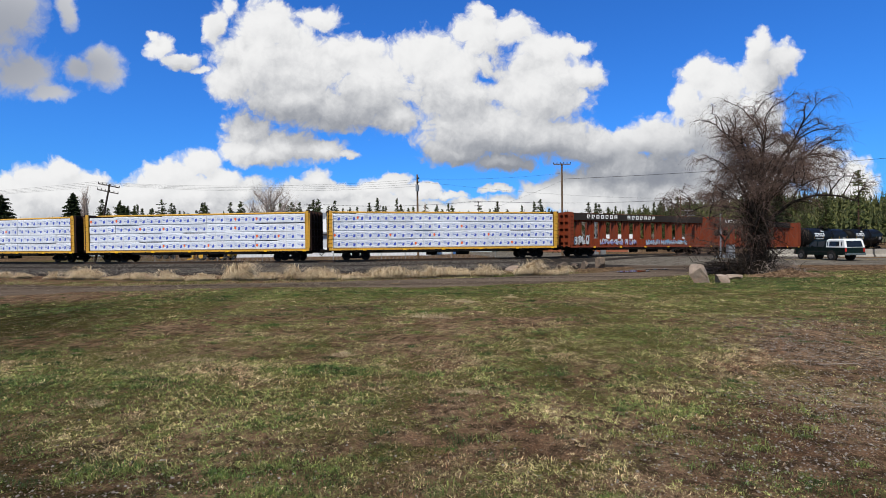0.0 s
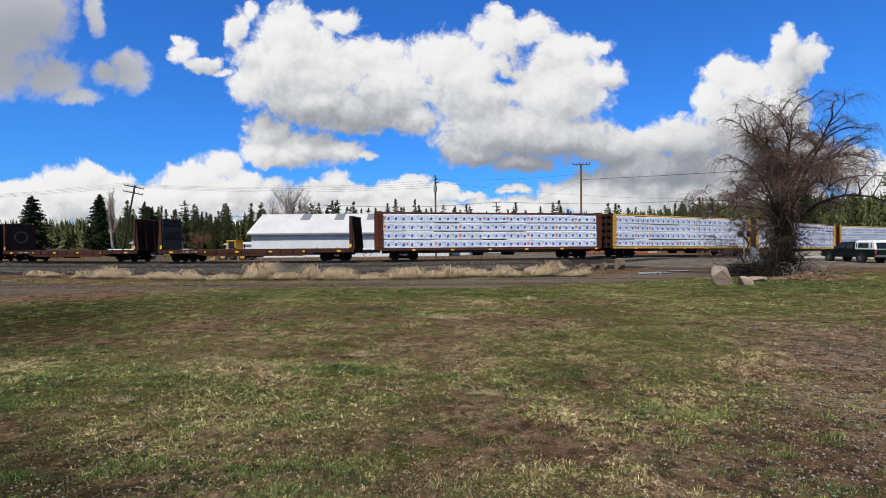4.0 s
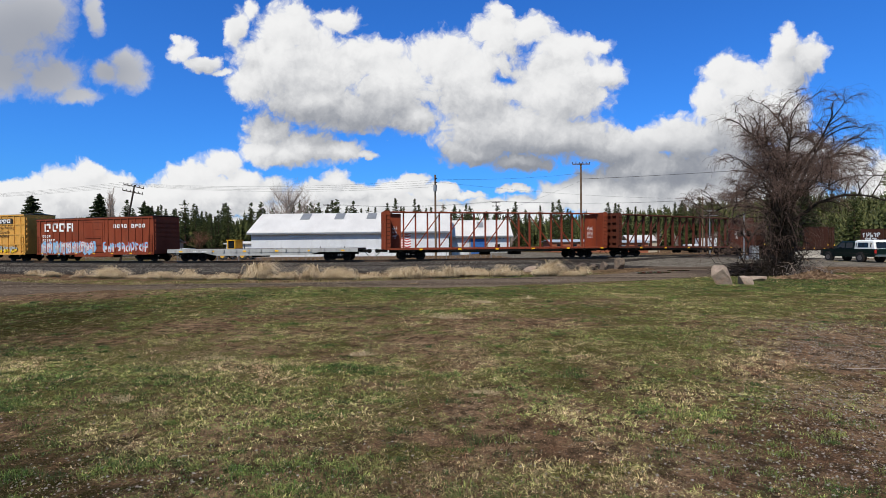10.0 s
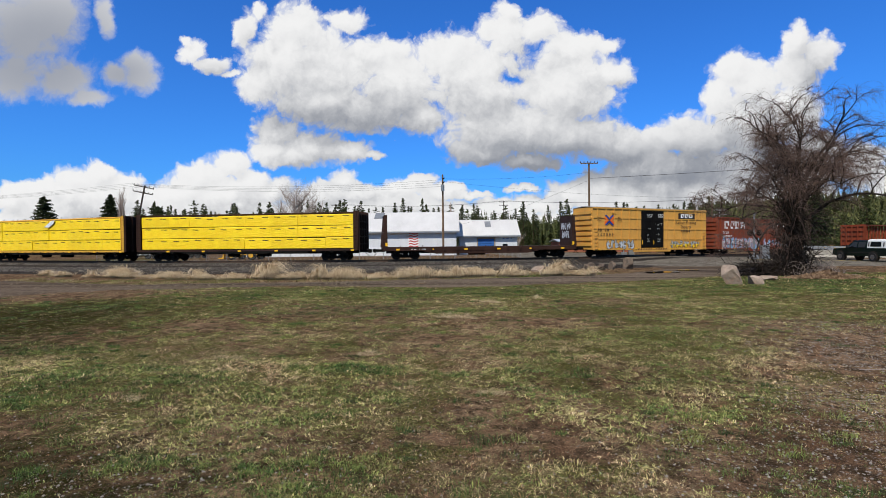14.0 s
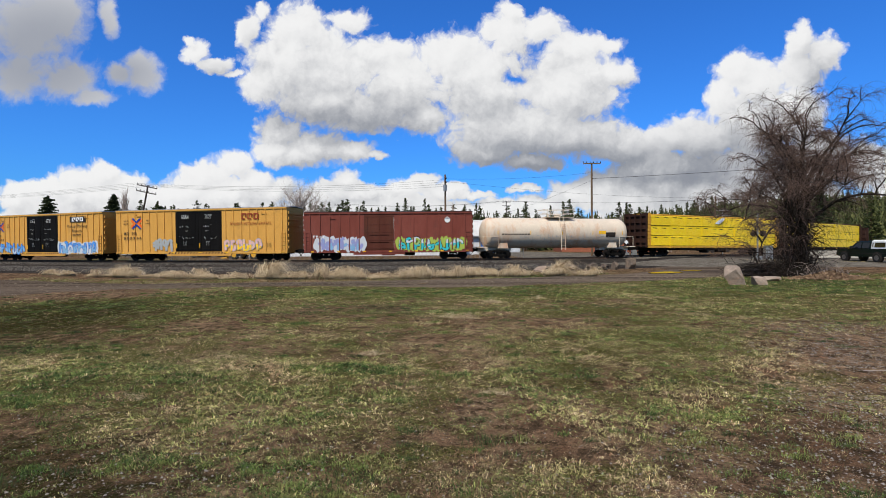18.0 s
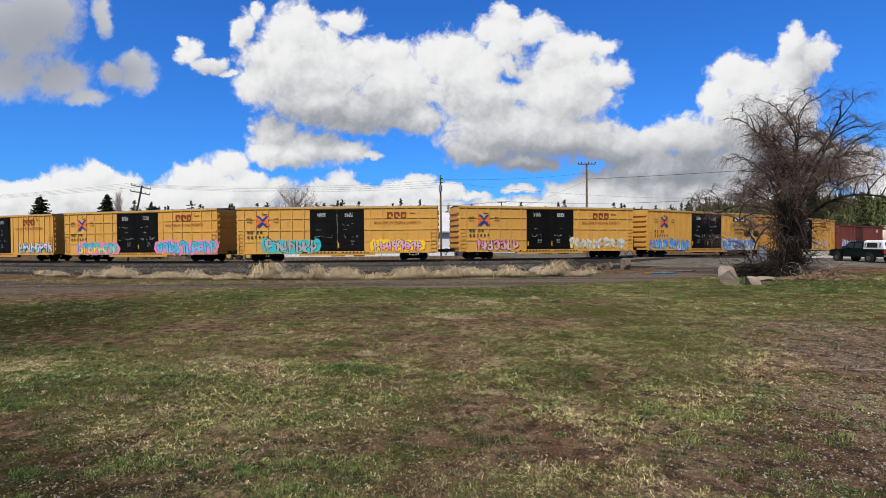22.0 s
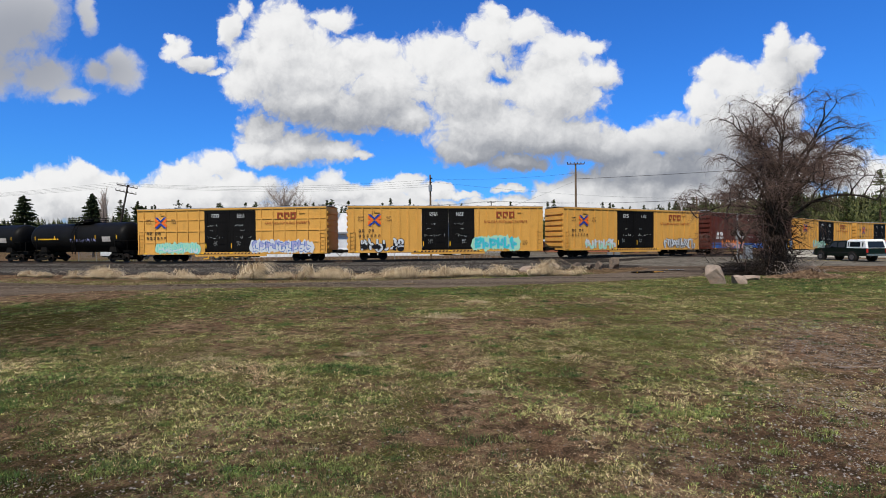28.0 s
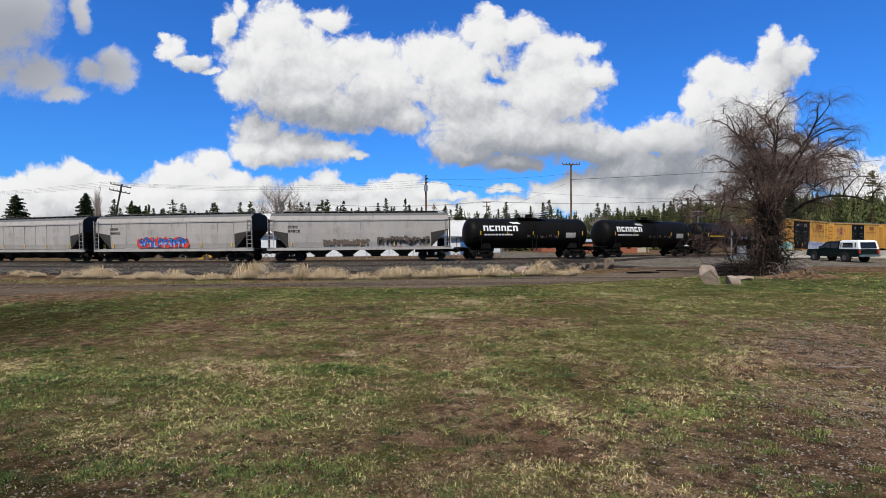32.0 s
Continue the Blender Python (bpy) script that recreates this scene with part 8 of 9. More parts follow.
# ---- buildings and yard behind the track ----
M_WALL = surface("white_siding", (0.6, 0.62, 0.64), (0.52, 0.54, 0.57), 0.5, 0.6, 0, 0.05, 12, (1, 1, 0.4), (0.36, 0.36, 0.36), 0.8, 0.35)
M_METAL = surface("white_metal_roof", (0.56, 0.55, 0.53), (0.48, 0.47, 0.455), 0.4, 0.6, 0.0, 0.03, 10, (1, 0.3, 1), (0.4, 0.38, 0.36), 0.7, 0.3)
M_SKYLIGHT = surface("grey_roof_light", (0.2, 0.21, 0.22), (0.14, 0.15, 0.16), 2, 0.4)
M_WOODPOLE = surface("pole_wood", (0.16, 0.1, 0.06), (0.1, 0.07, 0.045), 3, 0.9, 0, 0.4, 25, (1, 1, 0.1))
M_DARKPOLE = surface("dark_pole_wood", (0.05, 0.036, 0.028), (0.03, 0.024, 0.02), 3, 0.9, 0, 0.4, 25, (1, 1, 0.1))
M_STEEL = surface("galvanised_steel", (0.35, 0.36, 0.37), (0.25, 0.26, 0.27), 3, 0.45, 0.7)
M_GLASS = mat("dark_glass", (0.01, 0.013, 0.015), 0.06)
M_RUBBER = surface("rubber", (0.018, 0.018, 0.018), (0.03, 0.029, 0.027), 6, 0.85)
M_CONCRETE = surface("concrete", (0.34, 0.31, 0.26), (0.26, 0.235, 0.2), 1.2, 0.85, 0, 0.3)
M_RIM = surface("dull_rim", (0.2, 0.19, 0.18), (0.1, 0.095, 0.09), 8, 0.4, 0.6)
M_CHROME = mat("chrome", (0.6, 0.6, 0.6), 0.2, 1.0)


def gabled(name, label, x0, x1, y0, y1, base, eave, ridge, seams):
    """A long metal-clad shed, its roof sloping towards the track."""
    b = tagged(new(name), label, "building")
    ym = (y0 + y1) / 2
    for i, (a, c) in enumerate(((y0, y0 + 0.15), (y1 - 0.15, y1))):
        part("wall", Solid().box(x0, x1, a, c, base, eave), M_WALL, b)
    for x in (x0, x1):
        s = Solid()
        pts = [(y0 + 0.15, base), (y1 - 0.15, base), (y1 - 0.15, eave), (ym, ridge - 0.1), (y0 + 0.15, eave)]
        w = 0.15 if x == x0 else -0.15
        v = [(x, *p) for p in pts] + [(x + w, *p) for p in pts]
        s.add(v, [tuple(range(5)) if w > 0 else tuple(range(4, -1, -1)), tuple(range(9, 4, -1)) if w > 0 else tuple(range(5, 10))] + [(i, (i + 1) % 5, (i + 1) % 5 + 5, i + 5) for i in range(5)])
        part("gable_wall", s, M_WALL, b)
    for way, ye in ((1, y0 - 0.5), (-1, y1 + 0.5)):
        drop = (ridge - eave) * 0.5 / (ym - y0)
        s = Solid().add([(x, y, z + t) for t in (0, 0.12) for x, y, z in ((x0 - 0.5, ye, eave - drop), (x1 + 0.5, ye, eave - drop), (x1 + 0.5, ym, ridge), (x0 - 0.5, ym, ridge))], [(3, 2, 1, 0), (4, 5, 6, 7), (0, 1, 5, 4), (1, 2, 6, 5), (2, 3, 7, 6), (3, 0, 4, 7)])
        roof = part("roof", s, M_METAL, b)
        if way > 0:
            rib = Solid()
            for k in range(seams):
                x = x0 - 0.3 + (k + 0.5) * (x1 - x0 + 0.6) / seams
                rib.add([(x + dx, y, z + t) for t in (0.12, 0.135) for dx, y, z in ((-0.03, ye, eave - drop), (0.03, ye, eave - drop), (0.03, ym, ridge), (-0.03, ym, ridge))], [(4, 5, 6, 7), (0, 1, 5, 4), (1, 2, 6, 5), (2, 3, 7, 6), (3, 0, 4, 7)])
            tagged(part("roof_seams", rib, M_METAL, roof), kind="stuff")
    part("eave_trim", Solid().box(x0 - 0.5, x1 + 0.5, y0 - 0.62, y0 - 0.5, eave - 0.42, eave - 0.2), M_STEEL, b)
    for k in range(int((x1 - x0) / 3.1)):
        x = x0 + 3.1 * (k + 1)
        part("wall_seam", Solid().box(x - 0.02, x + 0.02, y0 - 0.015, y0, base, eave - 0.05), M_WALL, b)
    return b


def roof_patch(b, x, w, f0, f1, y0, y1, eave, ridge):
    ym = (y0 + y1) / 2
    p = [(y0 + (ym - y0) * f, eave + (ridge - eave) * f) for f in (f0, f1)]
    part("roof_light", Solid().add([(xx, y, z + t) for t in (0.15, 0.19) for xx, (y, z) in ((x, p[0]), (x + w, p[0]), (x + w, p[1]), (x, p[1]))], [(4, 5, 6, 7), (0, 1, 5, 4), (1, 2, 6, 5), (2, 3, 7, 6), (3, 0, 4, 7)]), M_SKYLIGHT, b)


big = gabled("warehouse", "long white metal warehouse with a low gabled roof", -29.3, 1.0, 78, 91, -0.75, 3.45, 6.45, 30)
for x in (-22.9, -17.4, -12.2):
    roof_patch(big, x, 1.5, 0.62, 0.96, 78, 91, 3.45, 6.45)
part("base_panel", Solid().box(-29.2, 0.9, 77.96, 78.0, -0.7, 0.9), surface("base_siding", (0.66, 0.67, 0.69), (0.58, 0.6, 0.62), 0.6, 0.6), big)
flag = part("painted_flag", Solid().box(-6.34, -4.8, 77.93, 77.97, 0.75, 3.2), P_WHITE, big, "upright painted flag of red and white stripes")
red = mat("flag_red", (0.4, 0.06, 0.06), 0.7)
for k in range(6):
    z = 0.85 + k * 0.4
    wave = Solid()
    for j in range(6):
        xa, xb = -6.3 + j * 0.246, -6.3 + (j + 1) * 0.246
        za, zb = z + 0.09 * math.sin(j * 1.3), z + 0.09 * math.sin(j * 1.3 + 1.3)
        wave.add([(xa, 77.925, za), (xb, 77.925, zb), (xb, 77.925, zb + 0.19), (xa, 77.925, za + 0.19)], [(0, 1, 2, 3)])
    part("flag_stripe", wave, red, flag)
small = gabled("shop_building", "small white metal shop with a blue roller door", 1.6, 11.0, 83, 92, -0.6, 2.75, 5.2, 14)
roof_patch(small, 5.9, 1.0, 0.45, 0.85, 83, 92, 2.75, 5.2)
door = part("roller_door", Solid().box(4.6, 7.2, 82.92, 83.0, -0.6, 2.05), surface("blue_door", (0.03, 0.1, 0.3), (0.04, 0.13, 0.36), 1, 0.5), small, "blue roller door")
for k in range(7):
    part("door_slat", Solid().box(4.62, 7.18, 82.89, 82.92, -0.5 + k * 0.36, -0.24 + k * 0.36), door.data.materials[0], door)
part("door_frame", Solid().box(4.4, 4.6, 82.9, 83.0, -0.6, 2.25).box(7.2, 7.4, 82.9, 83.0, -0.6, 2.25).box(4.6, 7.2, 82.9, 83.0, 2.05, 2.25), surface("tan_trim", (0.3, 0.24, 0.17), (0.25, 0.2, 0.15), 2, 0.7), small)
marks(small, 8.6, 82.99, 1.9, 1.5, 0.4, 1, P_BLUE, 3, "sign_lettering")
part("window", Solid().box(8.6, 9.4, 82.96, 83.0, 0.4, 1.2), M_GLASS, small)


def low_block(name, label, category, x0, x1, y0, y1, z1, wall_m, roof_m, pitch=0.0):
    b = tagged(new(name), label, category)
    z0 = ground_z((x0 + x1) / 2, y0) - 0.1
    part("wall", Solid().box(x0, x1, y0, y1, z0, z1), wall_m, b)
    s = Solid()
    ym = (y0 + y1) / 2
    s.add([(x, y, z) for x in (x0 - 0.3, x1 + 0.3) for y, z in ((y0 - 0.3, z1), (ym, z1 + pitch + 0.1), (y1 + 0.3, z1), (y0 - 0.3, z1 + 0.12), (ym, z1 + pitch + 0.24), (y1 + 0.3, z1 + 0.12))], [(3, 4, 10, 9), (4, 5, 11, 10), (0, 3, 9, 6), (5, 2, 8, 11), (0, 1, 4, 3), (1, 2, 5, 4), (6, 9, 10, 7), (7, 10, 11, 8), (0, 6, 7, 1), (1, 7, 8, 2)])
    part("roof", s, roof_m, b)
    n = max(1, int((x1 - x0) / 2.6))
    for k in range(n):
        x = x0 + (k + 0.5) * (x1 - x0) / n
        part("window", Solid().box(x - 0.4, x + 0.4, y0 - 0.04, y0, z0 + (z1 - z0) * 0.45, z0 + (z1 - z0) * 0.8), M_GLASS, b)
    return b


M_BRICKRED = surface("red_brick_wall", (0.3, 0.1, 0.055), (0.24, 0.09, 0.05), 2, 0.85)
M_BLUEROOF = surface("blue_grey_roof", (0.34, 0.38, 0.42), (0.28, 0.31, 0.35), 1, 0.5)
M_TANWALL = surface("tan_wall", (0.4, 0.34, 0.26), (0.34, 0.29, 0.22), 1, 0.8)
low_block("brick_building", "long low red-brick building with a blue-grey roof", "building", 21.0, 33.0, 98, 106, 1.35, M_BRICKRED, M_BLUEROOF, 0.3)
low_block("brick_building", "low red-brick building near the crossing", "building", 33.6, 40.5, 100, 108, 1.1, M_BRICKRED, M_BLUEROOF, 0.3)
low_block("house", "small pale house with a white roof", "house", 40.5, 46.5, 110, 116, 1.4, M_TANWALL, M_METAL, 1.1)
low_block("shed", "low grey shed at the far side of the yard", "shed", -66, -58, 108, 114, 2.0, M_TANWALL, M_BLUEROOF, 0.8)
low_block("shed", "low pale annex beside the warehouse", "shed", -34.0, -30.0, 80, 86, 1.6, M_WALL, M_METAL, 0.2)


def white_trailer(x, y, ln, hz, label):
    t = tagged(new("trailer"), label, "trailer")
    z = ground_z(x, y)
    part("box", Solid().chamfered(-ln / 2, ln / 2, -1.1, 1.1, 0.55, 0.55 + hz, 0.08), M_WALL, t)
    part("chassis", Solid().box(-ln / 2, ln / 2, -0.8, 0.8, 0.4, 0.55), P_UNDER, t)
    for dx in (-0.5, 0.5):
        for w in (-1.0, 1.0):
            part("wheel", Solid().tube((ln * 0.25 + dx, w - 0.12, 0.36), (ln * 0.25 + dx, w + 0.12, 0.36), 0.36, n=16), M_RUBBER, t)
    t.location = (x, y, z)


white_trailer(-44.8, 74, 6.4, 1.0, "long low white trailer parked in the yard")
white_trailer(-38.5, 76, 2.2, 0.9, "short white trailer parked in the yard")
white_trailer(55.0, 106, 3.4, 2.4, "white camper trailer parked beyond the crossing")
white_trailer(51.0, 104, 2.6, 1.2, "small white trailer beyond the crossing")


def wheel(parent, x, y, z, r, w, rim):
    t = part("wheel", Solid().tube((x, y - w / 2, z), (x, y + w / 2, z), r, n=24), M_RUBBER, parent)
    part("rim", Solid().tube((x, y - w / 2 - 0.012, z), (x, y + w / 2 + 0.012, z), r * 0.58, n=18), rim, t)
    part("hub", Solid().tube((x, y - w / 2 - 0.03, z), (x, y + w / 2 + 0.03, z), r * 0.2, n=10), rim, t)


def loader(x, y):
    """A yellow wheel loader with a glazed cab, seen from its side."""
    m = surface("loader_yellow", (0.65, 0.36, 0.02), (0.55, 0.3, 0.03), 2, 0.5)
    l = tagged(new("wheel_loader"), "yellow wheel loader with a glazed cab in the yard", "loader")
    part("body", Solid().prism([(-2.0, 0.6), (0.2, 0.6), (0.2, 1.35), (-1.6, 1.3), (-2.0, 1.1)], -0.8, 0.8), m, l)
    cab = part("cab", Solid().box(0.2, 0.34, -0.75, 0.75, 0.7, 2.5).box(1.3, 1.44, -0.75, 0.75, 0.7, 2.5).box(0.34, 1.3, -0.75, 0.75, 0.7, 1.5).box(0.1, 1.55, -0.82, 0.82, 2.5, 2.62), m, l)
    part("window", Solid().box(0.34, 1.3, -0.72, 0.72, 1.5, 2.5), M_GLASS, cab)
    part("front_frame", Solid().prism([(1.4, 0.6), (2.6, 0.5), (2.6, 0.9), (1.4, 1.2)], -0.6, 0.6), m, l)
    part("lift_arm", Solid().beam((1.5, -0.5, 1.3), (3.2, -0.5, 0.5), 0.18).beam((1.5, 0.5, 1.3), (3.2, 0.5, 0.5), 0.18), m, l)
    part("bucket", Solid().prism([(3.1, 0.15), (4.0, 0.1), (4.0, 0.2), (3.3, 0.3), (3.2, 0.95), (3.05, 0.95)], -1.1, 1.1), m, l)
    part("exhaust", Solid().tube((-0.8, 0.3, 1.3), (-0.8, 0.3, 2.1), 0.06, n=8), P_UNDER, l)
    for wx in (-1.1, 1.9):
        for wy in (-0.95, 0.95):
            wheel(l, wx, wy, 0.6, 0.6, 0.42, m)
    l.matrix_basis = pose(x, y, ground_z(x, y), 0, 0, 165)


loader(-26.6, 67)


def chain_fence():
    f = tagged(new("chain_link_fence"), "low chain-link fence along the far side of the track", "fence")
    wires = Solid()
    s = -52.0
    post = Solid().tube((0, 0, -0.1), (0, 0, 1.35), 0.035, n=6).mesh("post", M_STEEL)
    last = None
    while s < 12.1:
        x, y, _ = on_line(s, 11.0)
        z = ground_z(x, y)
        part("post", post, None, f).location = (x, y, z)
        if last:
            a, b = Vector(last), Vector((x, y, z))
            part("rail", Solid().tube(a + Vector((0, 0, 1.3)), b + Vector((0, 0, 1.3)), 0.022, n=5), M_STEEL, f)
            for k in range(18):
                p = a.lerp(b, k / 18)
                wires.beam(p, p + Vector((0.0, 0, 1.3)), 0.012)
            for z2 in (0.1, 0.5, 0.9):
                wires.beam(a + Vector((0, 0, z2)), b + Vector((0, 0, z2)), 0.012)
        last = (x, y, z)
        s += 3.2
    tagged(part("mesh_wire", wires, M_STEEL, f), kind="stuff")


chain_fence()


# ---- poles and wires ----
def pole(x, y, top, arms, label, m=M_WOODPOLE, r=0.14, lean=(0, 0), can=False, arm_w=2.0, tilt=0.0):
    p = tagged(new("utility_pole"), label, "utility pole")
    z0 = ground_z(x, y)
    h = top - z0
    part("post", Solid().tube((0, 0, -0.3), (lean[0], lean[1], h), r, r * 0.7, 10), m, p)
    for k, z in enumerate(arms):
        f = (z - z0) / h
        c = Vector((lean[0] * f, lean[1] * f - 0.1, z - z0))
        d = Vector((arm_w / 2, 0, tilt * arm_w / 2))
        arm = part("crossarm", Solid().beam(c - d, c + d, 0.11, 0.12), m, p)
        for q in range(6):
            e = c + d * (q / 2.5 - 1)
            part("insulator", Solid().tube(e + Vector((0, 0, 0.06)), e + Vector((0, 0, 0.24)), 0.045, 0.03, 6), P_UNDER, arm)
    if can:
        part("transformer", Solid().tube((0.0, -0.34, h - 1.9), (0.0, -0.34, h - 1.2), 0.2, n=12), M_STEEL, p)
        for q in (0.5, 0.95):
            part("insulator", Solid().tube((0.0, -0.16, h - q), (0.22, -0.3, h - q + 0.1), 0.06, n=6), P_UNDER, p)
    p.location = (x, y, z0)
    return p


pole(16.4, 60, 10.75, [10.65], "tall brown wooden utility pole with one crossarm", can=False)
pole(-0.75, 58, 9.3, [], "brown wooden pole with insulators at its top", can=True)
pole(-39.35, 62, 8.95, [8.75, 8.05], "old dark leaning telegraph pole with two crossarms", M_DARKPOLE, 0.13, (2.0, 0), False, 2.4, -0.22)
pole(-27.8, 124, 11.0, [10.8], "distant wooden pole with a crossarm", M_DARKPOLE, 0.13)
pole(13.2, 124, 11.3, [11.1, 10.2], "distant wooden pole with two crossarms", M_DARKPOLE, 0.14)
pole(-46.6, 88, 6.2, [5.9], "pole with a crossarm behind the yard", M_WOODPOLE, 0.12)
pole(37.9, 74, 7.9, [], "plain brown wooden pole near the crossing", M_WOODPOLE, 0.13)
pole(40.0, 76, 6.0, [5.9, 5.2], "grey mast with dark insulators near the crossing", M_STEEL, 0.09, arm_w=2.2)
pole(92.0, 52, 14.5, [14.3], "wooden utility pole beside the road", M_WOODPOLE, 0.15)


def wire(a, b, sag, r=0.009):
    a, b = Vector(a), Vector(b)
    side = (b - a).cross(Vector((0, 0, 1))).normalized() * r
    rows = []
    for k in range(17):
        f = k / 16
        p = a.lerp(b, f) - Vector((0, 0, sag * 4 * f * (1 - f)))
        rows.append([p + side, p + Vector((0, 0, r)), p - side, p - Vector((0, 0, r))])
    tagged(new("wire", Solid().rings(rows).mesh("wire", P_UNDER)), "thin dark overhead wire strung between poles", "wire", "overhead wires")


for k, dx in enumerate((-0.9, -0.3, 0.4, 1.0)):
    wire((-37.95 + dx, 61.9, 9.05 - 0.22 * dx), (-130 + dx, 95, 11.0), 1.2)
    wire((-37.95 + dx, 61.9, 9.0 - 0.22 * dx), (-0.75, 57.8, 8.7 - 0.25 * k), 0.6)
wire((-0.75, 57.8, 8.5), (37.9, 74, 7.6), 0.5)
wire((-0.75, 57.8, 8.8), (16.4, 60, 9.6), 0.3)
wire((16.4, 60, 8.9), (92, 52, 14.2), 0.9, 0.02)
wire((16.4, 60, 8.7), (2.0, 83, 4.5), 0.5)
for dx in (-0.8, 0.8):
    wire((-27.8 + dx, 124, 11.1), (13.2 + dx, 124, 11.4), 0.9, 0.02)
    wire((13.2 + dx, 124, 11.4), (80 + dx, 124, 12.5), 1.2, 0.02)
    wire((-46.6 + dx, 88, 6.2), (-27.8 + dx, 124, 10.4), 0.6)


def crossing_signal(x, y, label):
    """A railway crossing signal: mast, crossed boards, hooded lamps, base and bell."""
    s = tagged(new("crossing_signal"), label, "crossing signal")
    z = ground_z(x, y)
    part("mast", Solid().tube((0, 0, 0), (0, 0, 4.1), 0.07, n=10), M_STEEL, s)
    part("base", Solid().box(-0.3, 0.3, -0.3, 0.3, -0.1, 0.35), M_STEEL, s)
    for w in (-1, 1):
        part("crossbuck_board", Solid().beam((-0.55, -0.1 - 0.03 * w, 3.45 - 0.42 * w), (0.55, -0.1 - 0.03 * w, 3.45 + 0.42 * w), 0.04, 0.2), P_PLANK, s)
        part("lamp_disc", Solid().tube((w * 0.38, -0.14, 2.4), (w * 0.38, -0.1, 2.4), 0.28, n=16), P_UNDER, s)
        part("lamp_hood", Solid().tube((w * 0.38, -0.42, 2.42), (w * 0.38, -0.14, 2.42), 0.14, n=12, caps=False), P_UNDER, s)
    part("lamp_arm", Solid().box(-0.45, 0.45, -0.08, 0.02, 2.36, 2.44), M_STEEL, s)
    part("bell", Solid().tube((0, 0, 4.1), (0, 0, 4.25), 0.14, 0.04, 10), M_STEEL, s)
    part("cabinet", Solid().box(0.6, 1.2, -0.2, 0.3, -0.05, 1.3), M_STEEL, s)
    s.matrix_basis = pose(x, y, z, 0, 0, -8)


crossing_signal(21.6, 63.5, "railway crossing signal with crossed boards and dark lamps")
crossing_signal(27.6, 46.5, "near crossing signal half hidden by the leafless tree")


def barrier(x, y, turn):
    b = tagged(new("concrete_barrier"), "pale concrete barrier along the far road edge", "barrier", "concrete barriers")
    part("block", Solid().rings([[(q, -0.3, 0), (q, 0.3, 0), (q, 0.28, 0.12), (q, 0.12, 0.3), (q, 0.09, 0.82), (q, -0.09, 0.82), (q, -0.12, 0.3), (q, -0.28, 0.12)] for q in (-2.45, 2.45)]), M_CONCRETE, b)
    part("drain_slot", Solid().box(-1.3, -0.7, -0.31, -0.2, 0.0, 0.07), P_UNDER, b)
    b.matrix_basis = pose(x, y, ground_z(x, y) - 0.02, 0, 0, turn)


for k in range(8):
    barrier(38.5 + 5.0 * k, 52.0 - 0.95 * k, -10.8)


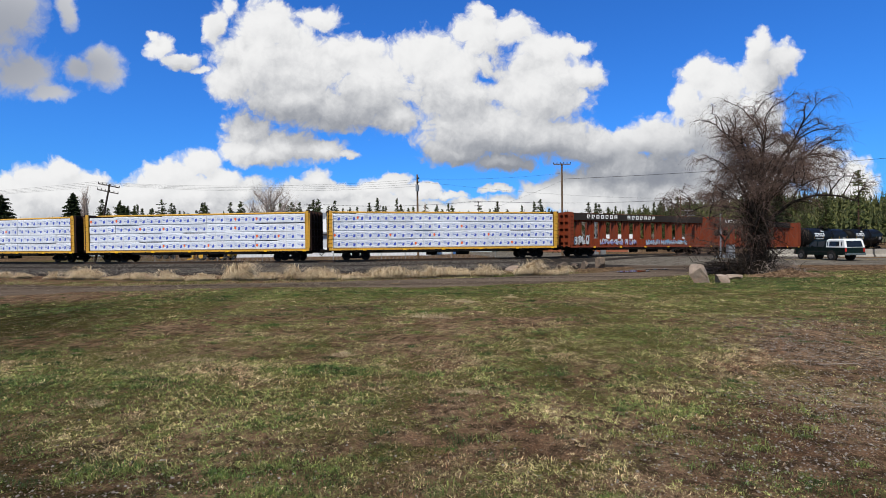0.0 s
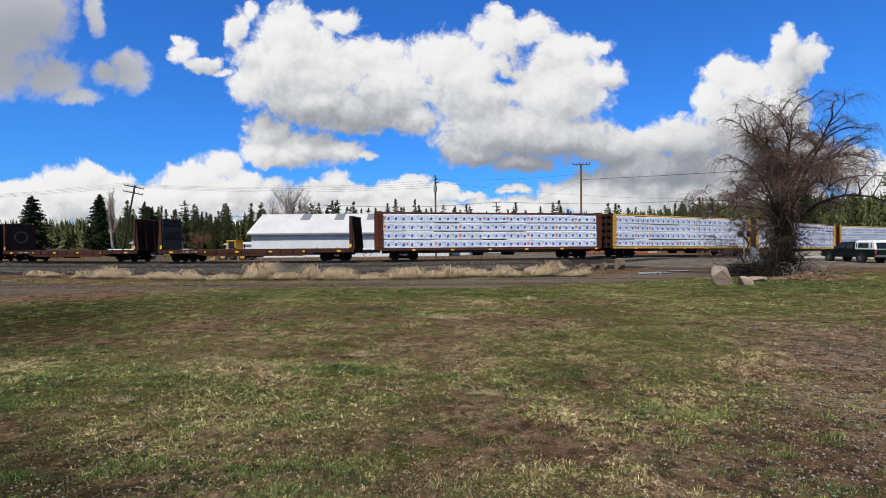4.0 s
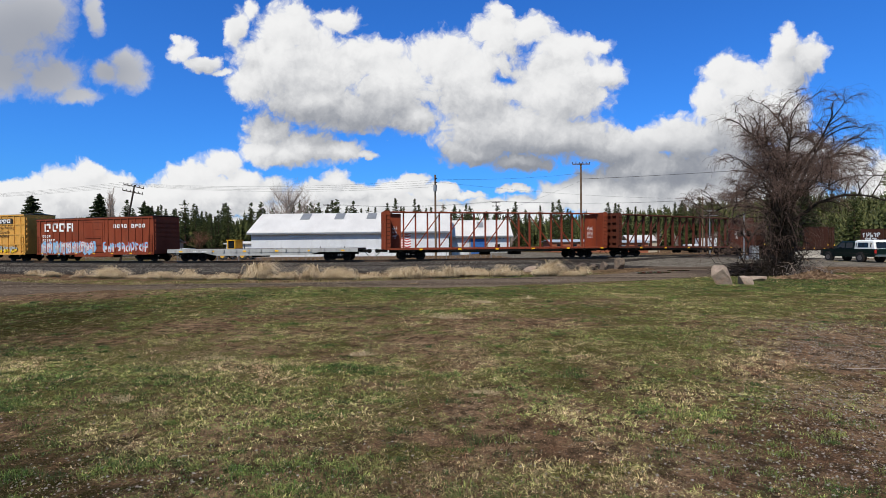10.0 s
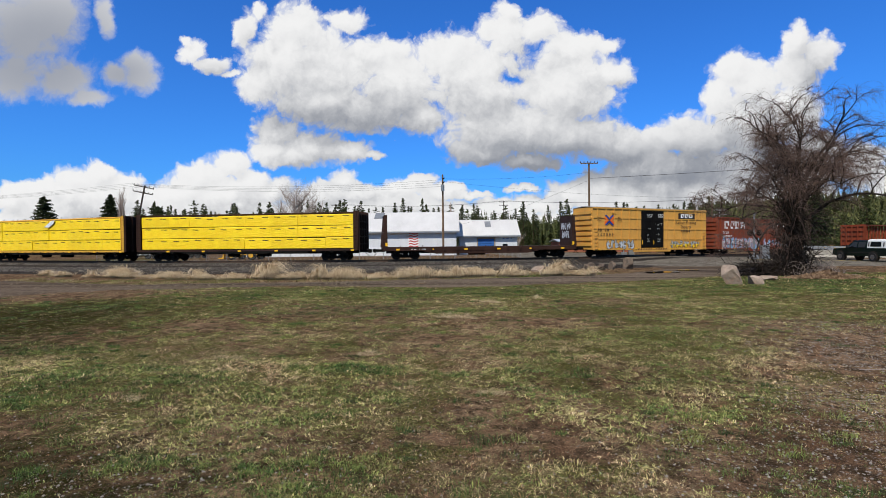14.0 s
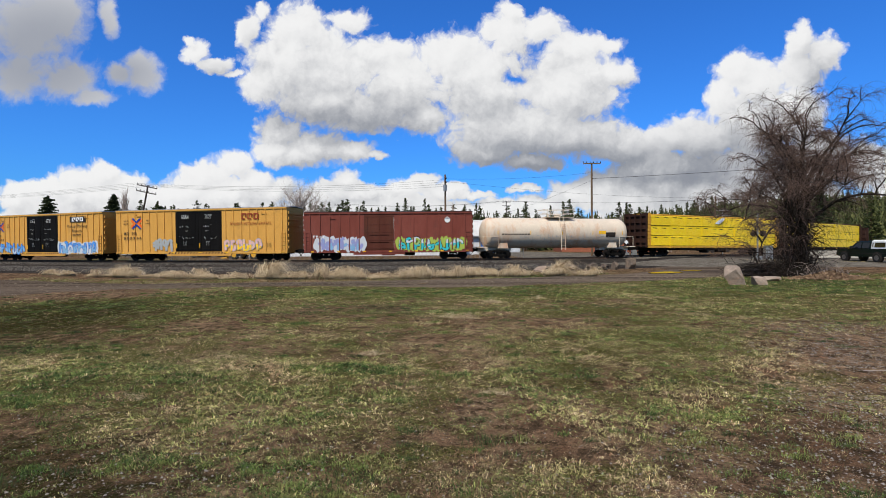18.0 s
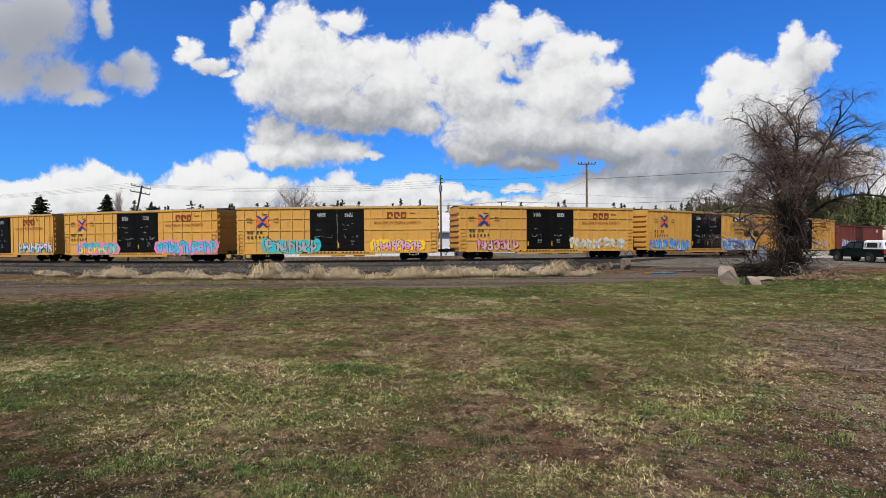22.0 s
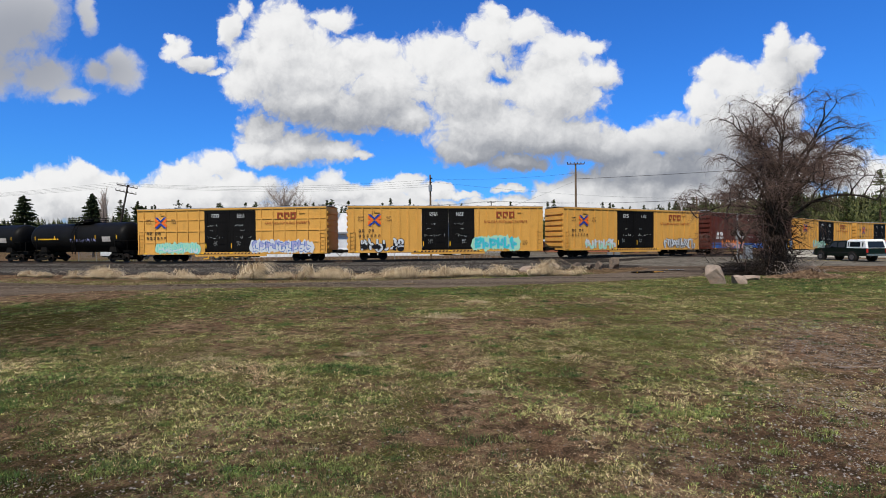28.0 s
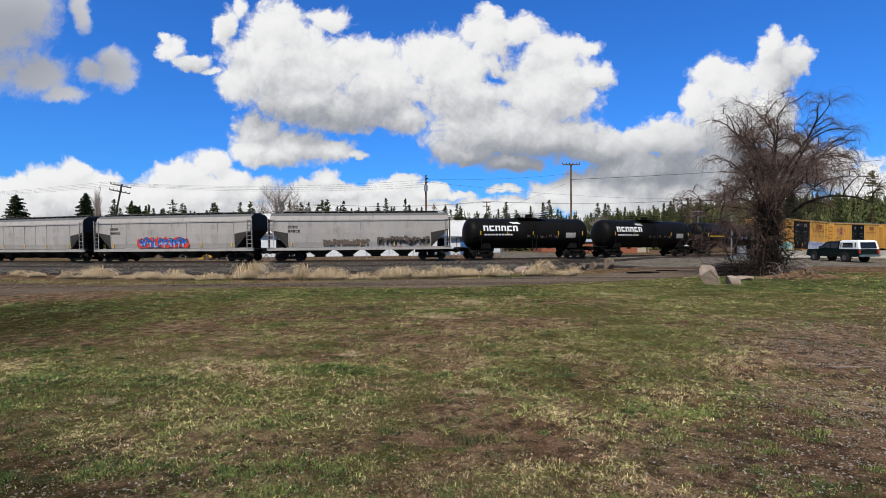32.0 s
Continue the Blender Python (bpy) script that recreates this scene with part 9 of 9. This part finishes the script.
# ---- the parked pickup ----
def pickup(x, y, turn):
    """A dark green extended-cab pickup with a white canopy over its bed."""
    body_m = surface("dark_green_paint", (0.002, 0.008, 0.006), (0.003, 0.01, 0.0075), 1, 0.36, 0, 0, dirt=(0.018, 0.016, 0.012), dirt_scale=1.2, dirt_amount=0.35)
    white = surface("white_fibreglass", (0.74, 0.74, 0.71), (0.68, 0.68, 0.65), 1, 0.4)
    t = tagged(new("pickup_truck"), "dark green pickup truck with a white bed canopy", "pickup truck")
    w = 0.93
    shell = Solid().rings([[(px, -yy, pz) for px, pz in prof] for yy, prof in (
        (w, [(-2.82, 0.5), (-2.82, 0.98), (-2.6, 1.08), (-1.35, 1.14), (0.9, 1.14), (2.86, 1.14), (2.88, 0.55), (2.3, 0.46), (-2.4, 0.42)]),
        (-w, [(-2.82, 0.5), (-2.82, 0.98), (-2.6, 1.08), (-1.35, 1.14), (0.9, 1.14), (2.86, 1.14), (2.88, 0.55), (2.3, 0.46), (-2.4, 0.42)]))])
    part("body", shell, body_m, t)
    cab = part("cab", Solid().rings([[(-1.42, -w + 0.04, 1.14), (0.86, -w + 0.04, 1.14), (0.86, w - 0.04, 1.14), (-1.42, w - 0.04, 1.14)], [(-0.72, -w + 0.16, 1.74), (0.8, -w + 0.16, 1.76), (0.8, w - 0.16, 1.76), (-0.72, w - 0.16, 1.74)], [(-0.6, -w + 0.24, 1.8), (0.76, -w + 0.24, 1.82), (0.76, w - 0.24, 1.82), (-0.6, w - 0.24, 1.8)]]), body_m, t)
    for y0 in (-1, 1):
        yy = y0 * (w - 0.02)
        yt = y0 * (w - 0.135)
        for name, a, b, c, d in (("door_window", -1.05, -0.16, -0.62, -0.2), ("rear_window", -0.06, 0.68, -0.08, 0.66)):
            part(name, Solid().add([(a, yy - y0 * 0.0, 1.2), (b, yy, 1.2), (d, yt, 1.68), (c, yt, 1.68)], [(0, 1, 2, 3) if y0 < 0 else (3, 2, 1, 0)]), M_GLASS, cab)
        part("door_seam", Solid().box(-0.14, -0.12, y0 * w - 0.006, y0 * w + 0.006, 0.5, 1.14), M_RUBBER, t)
        part("door_handle", Solid().box(-0.36, -0.2, y0 * w - 0.02, y0 * w + 0.02, 1.0, 1.04), M_RUBBER, t)
        part("mirror", Solid().box(-1.02, -0.86, y0 * (w + 0.2) - 0.08, y0 * (w + 0.2) + 0.08, 1.18, 1.38), M_RUBBER, t)
        part("side_trim", Solid().box(-2.3, 2.4, y0 * w - 0.012, y0 * w + 0.012, 0.72, 0.77), M_RUBBER, t)
        for wx in (-1.92, 1.5):
            part("wheel_arch", Solid().tube((wx, y0 * (w - 0.2), 0.42), (wx, y0 * (w + 0.008), 0.42), 0.47, n=22), P_INK, t)
            wheel(t, wx, y0 * (w - 0.06), 0.37, 0.37, 0.24, M_RIM)
        part("headlight", Solid().box(-2.835, -2.7, y0 * 0.62 - 0.14, y0 * 0.62 + 0.14, 0.82, 0.98), M_CHROME, t)
        part("tail_light", Solid().box(2.8, 2.9, y0 * 0.84 - 0.08, y0 * 0.84 + 0.08, 0.78, 1.08), mat("tail_red", (0.35, 0.02, 0.015), 0.25), t)
    part("windscreen", Solid().add([(-1.425, -0.8, 1.16), (-1.425, 0.8, 1.16), (-0.74, 0.72, 1.72), (-0.74, -0.72, 1.72)], [(3, 2, 1, 0)]), M_GLASS, cab)
    part("grille", Solid().box(-2.84, -2.8, -0.45, 0.45, 0.72, 0.98), M_CHROME, t)
    part("front_bumper", Solid().chamfered(-2.95, -2.78, -0.92, 0.92, 0.48, 0.68, 0.04), M_CHROME, t)
    part("rear_bumper", Solid().chamfered(2.85, 3.02, -0.9, 0.9, 0.5, 0.68, 0.04), M_CHROME, t)
    top = part("canopy", Solid().rings([[(0.9, -w + 0.01, 1.15), (2.86, -w + 0.01, 1.15), (2.86, w - 0.01, 1.15), (0.9, w - 0.01, 1.15)], [(0.92, -w + 0.07, 1.78), (2.7, -w + 0.07, 1.78), (2.7, w - 0.07, 1.78), (0.92, w - 0.07, 1.78)], [(1.0, -w + 0.2, 1.9), (2.62, -w + 0.2, 1.9), (2.62, w - 0.2, 1.9), (1.0, w - 0.2, 1.9)]]), white, t, "white bed canopy with dark side windows")
    for y0 in (-1, 1):
        part("canopy_window", Solid().add([(1.22, y0 * (w + 0.0), 1.28), (2.3, y0 * (w + 0.0), 1.28), (2.26, y0 * (w - 0.035), 1.68), (1.26, y0 * (w - 0.035), 1.68)], [(0, 1, 2, 3) if y0 < 0 else (3, 2, 1, 0)]), M_GLASS, top)
        for q in (1.02, 2.48):
            part("canopy_vent", Solid().add([(q, y0 * (w + 0.0), 1.3), (q + 0.1, y0 * (w + 0.0), 1.3), (q + 0.1, y0 * (w - 0.035), 1.66), (q, y0 * (w - 0.035), 1.66)], [(0, 1, 2, 3) if y0 < 0 else (3, 2, 1, 0)]), M_GLASS, top)
    part("rear_glass", Solid().add([(2.875, -0.72, 1.2), (2.875, 0.72, 1.2), (2.74, 0.68, 1.72), (2.74, -0.68, 1.72)], [(0, 1, 2, 3)]), M_GLASS, top)
    marks(t, 2.895, -0.15, 0.86, 0.002, 0.12, 1, P_WHITE, 2, "number_plate")
    t.matrix_basis = pose(x, y, ground_z(x, y) + 0.05, 0, 0, turn) @ Matrix.Diagonal((0.94, 0.94, 0.94, 1))


pickup(34.60, 42.50, -88)


def car_pose(s, base):
    """Where a car stands whose two trucks, base metres apart, ride on the track at s."""
    x0, y0, _ = on_line(s - base / 2, 1.6)
    x1, y1, _ = on_line(s + base / 2, 1.6)
    z0, z1 = rail_z(s - base / 2), rail_z(s + base / 2)
    m = pose((x0 + x1) / 2, (y0 + y1) / 2, (z0 + z1) / 2, 0, 0, math.degrees(math.atan2(y1 - y0, x1 - x0)))
    return m @ pose(0, 0, 0, 0, -math.degrees(math.atan2(z1 - z0, base)), 0)


def travelled(t):
    return 19.098 * (t - 16) + 0.0127 * (t - 16) ** 2


def motions():
    for ob, s0, base in CARS:
        walk(ob, [(t / 2, car_pose(s0 + travelled(t / 2), base)) for t in range(65)])


motions()
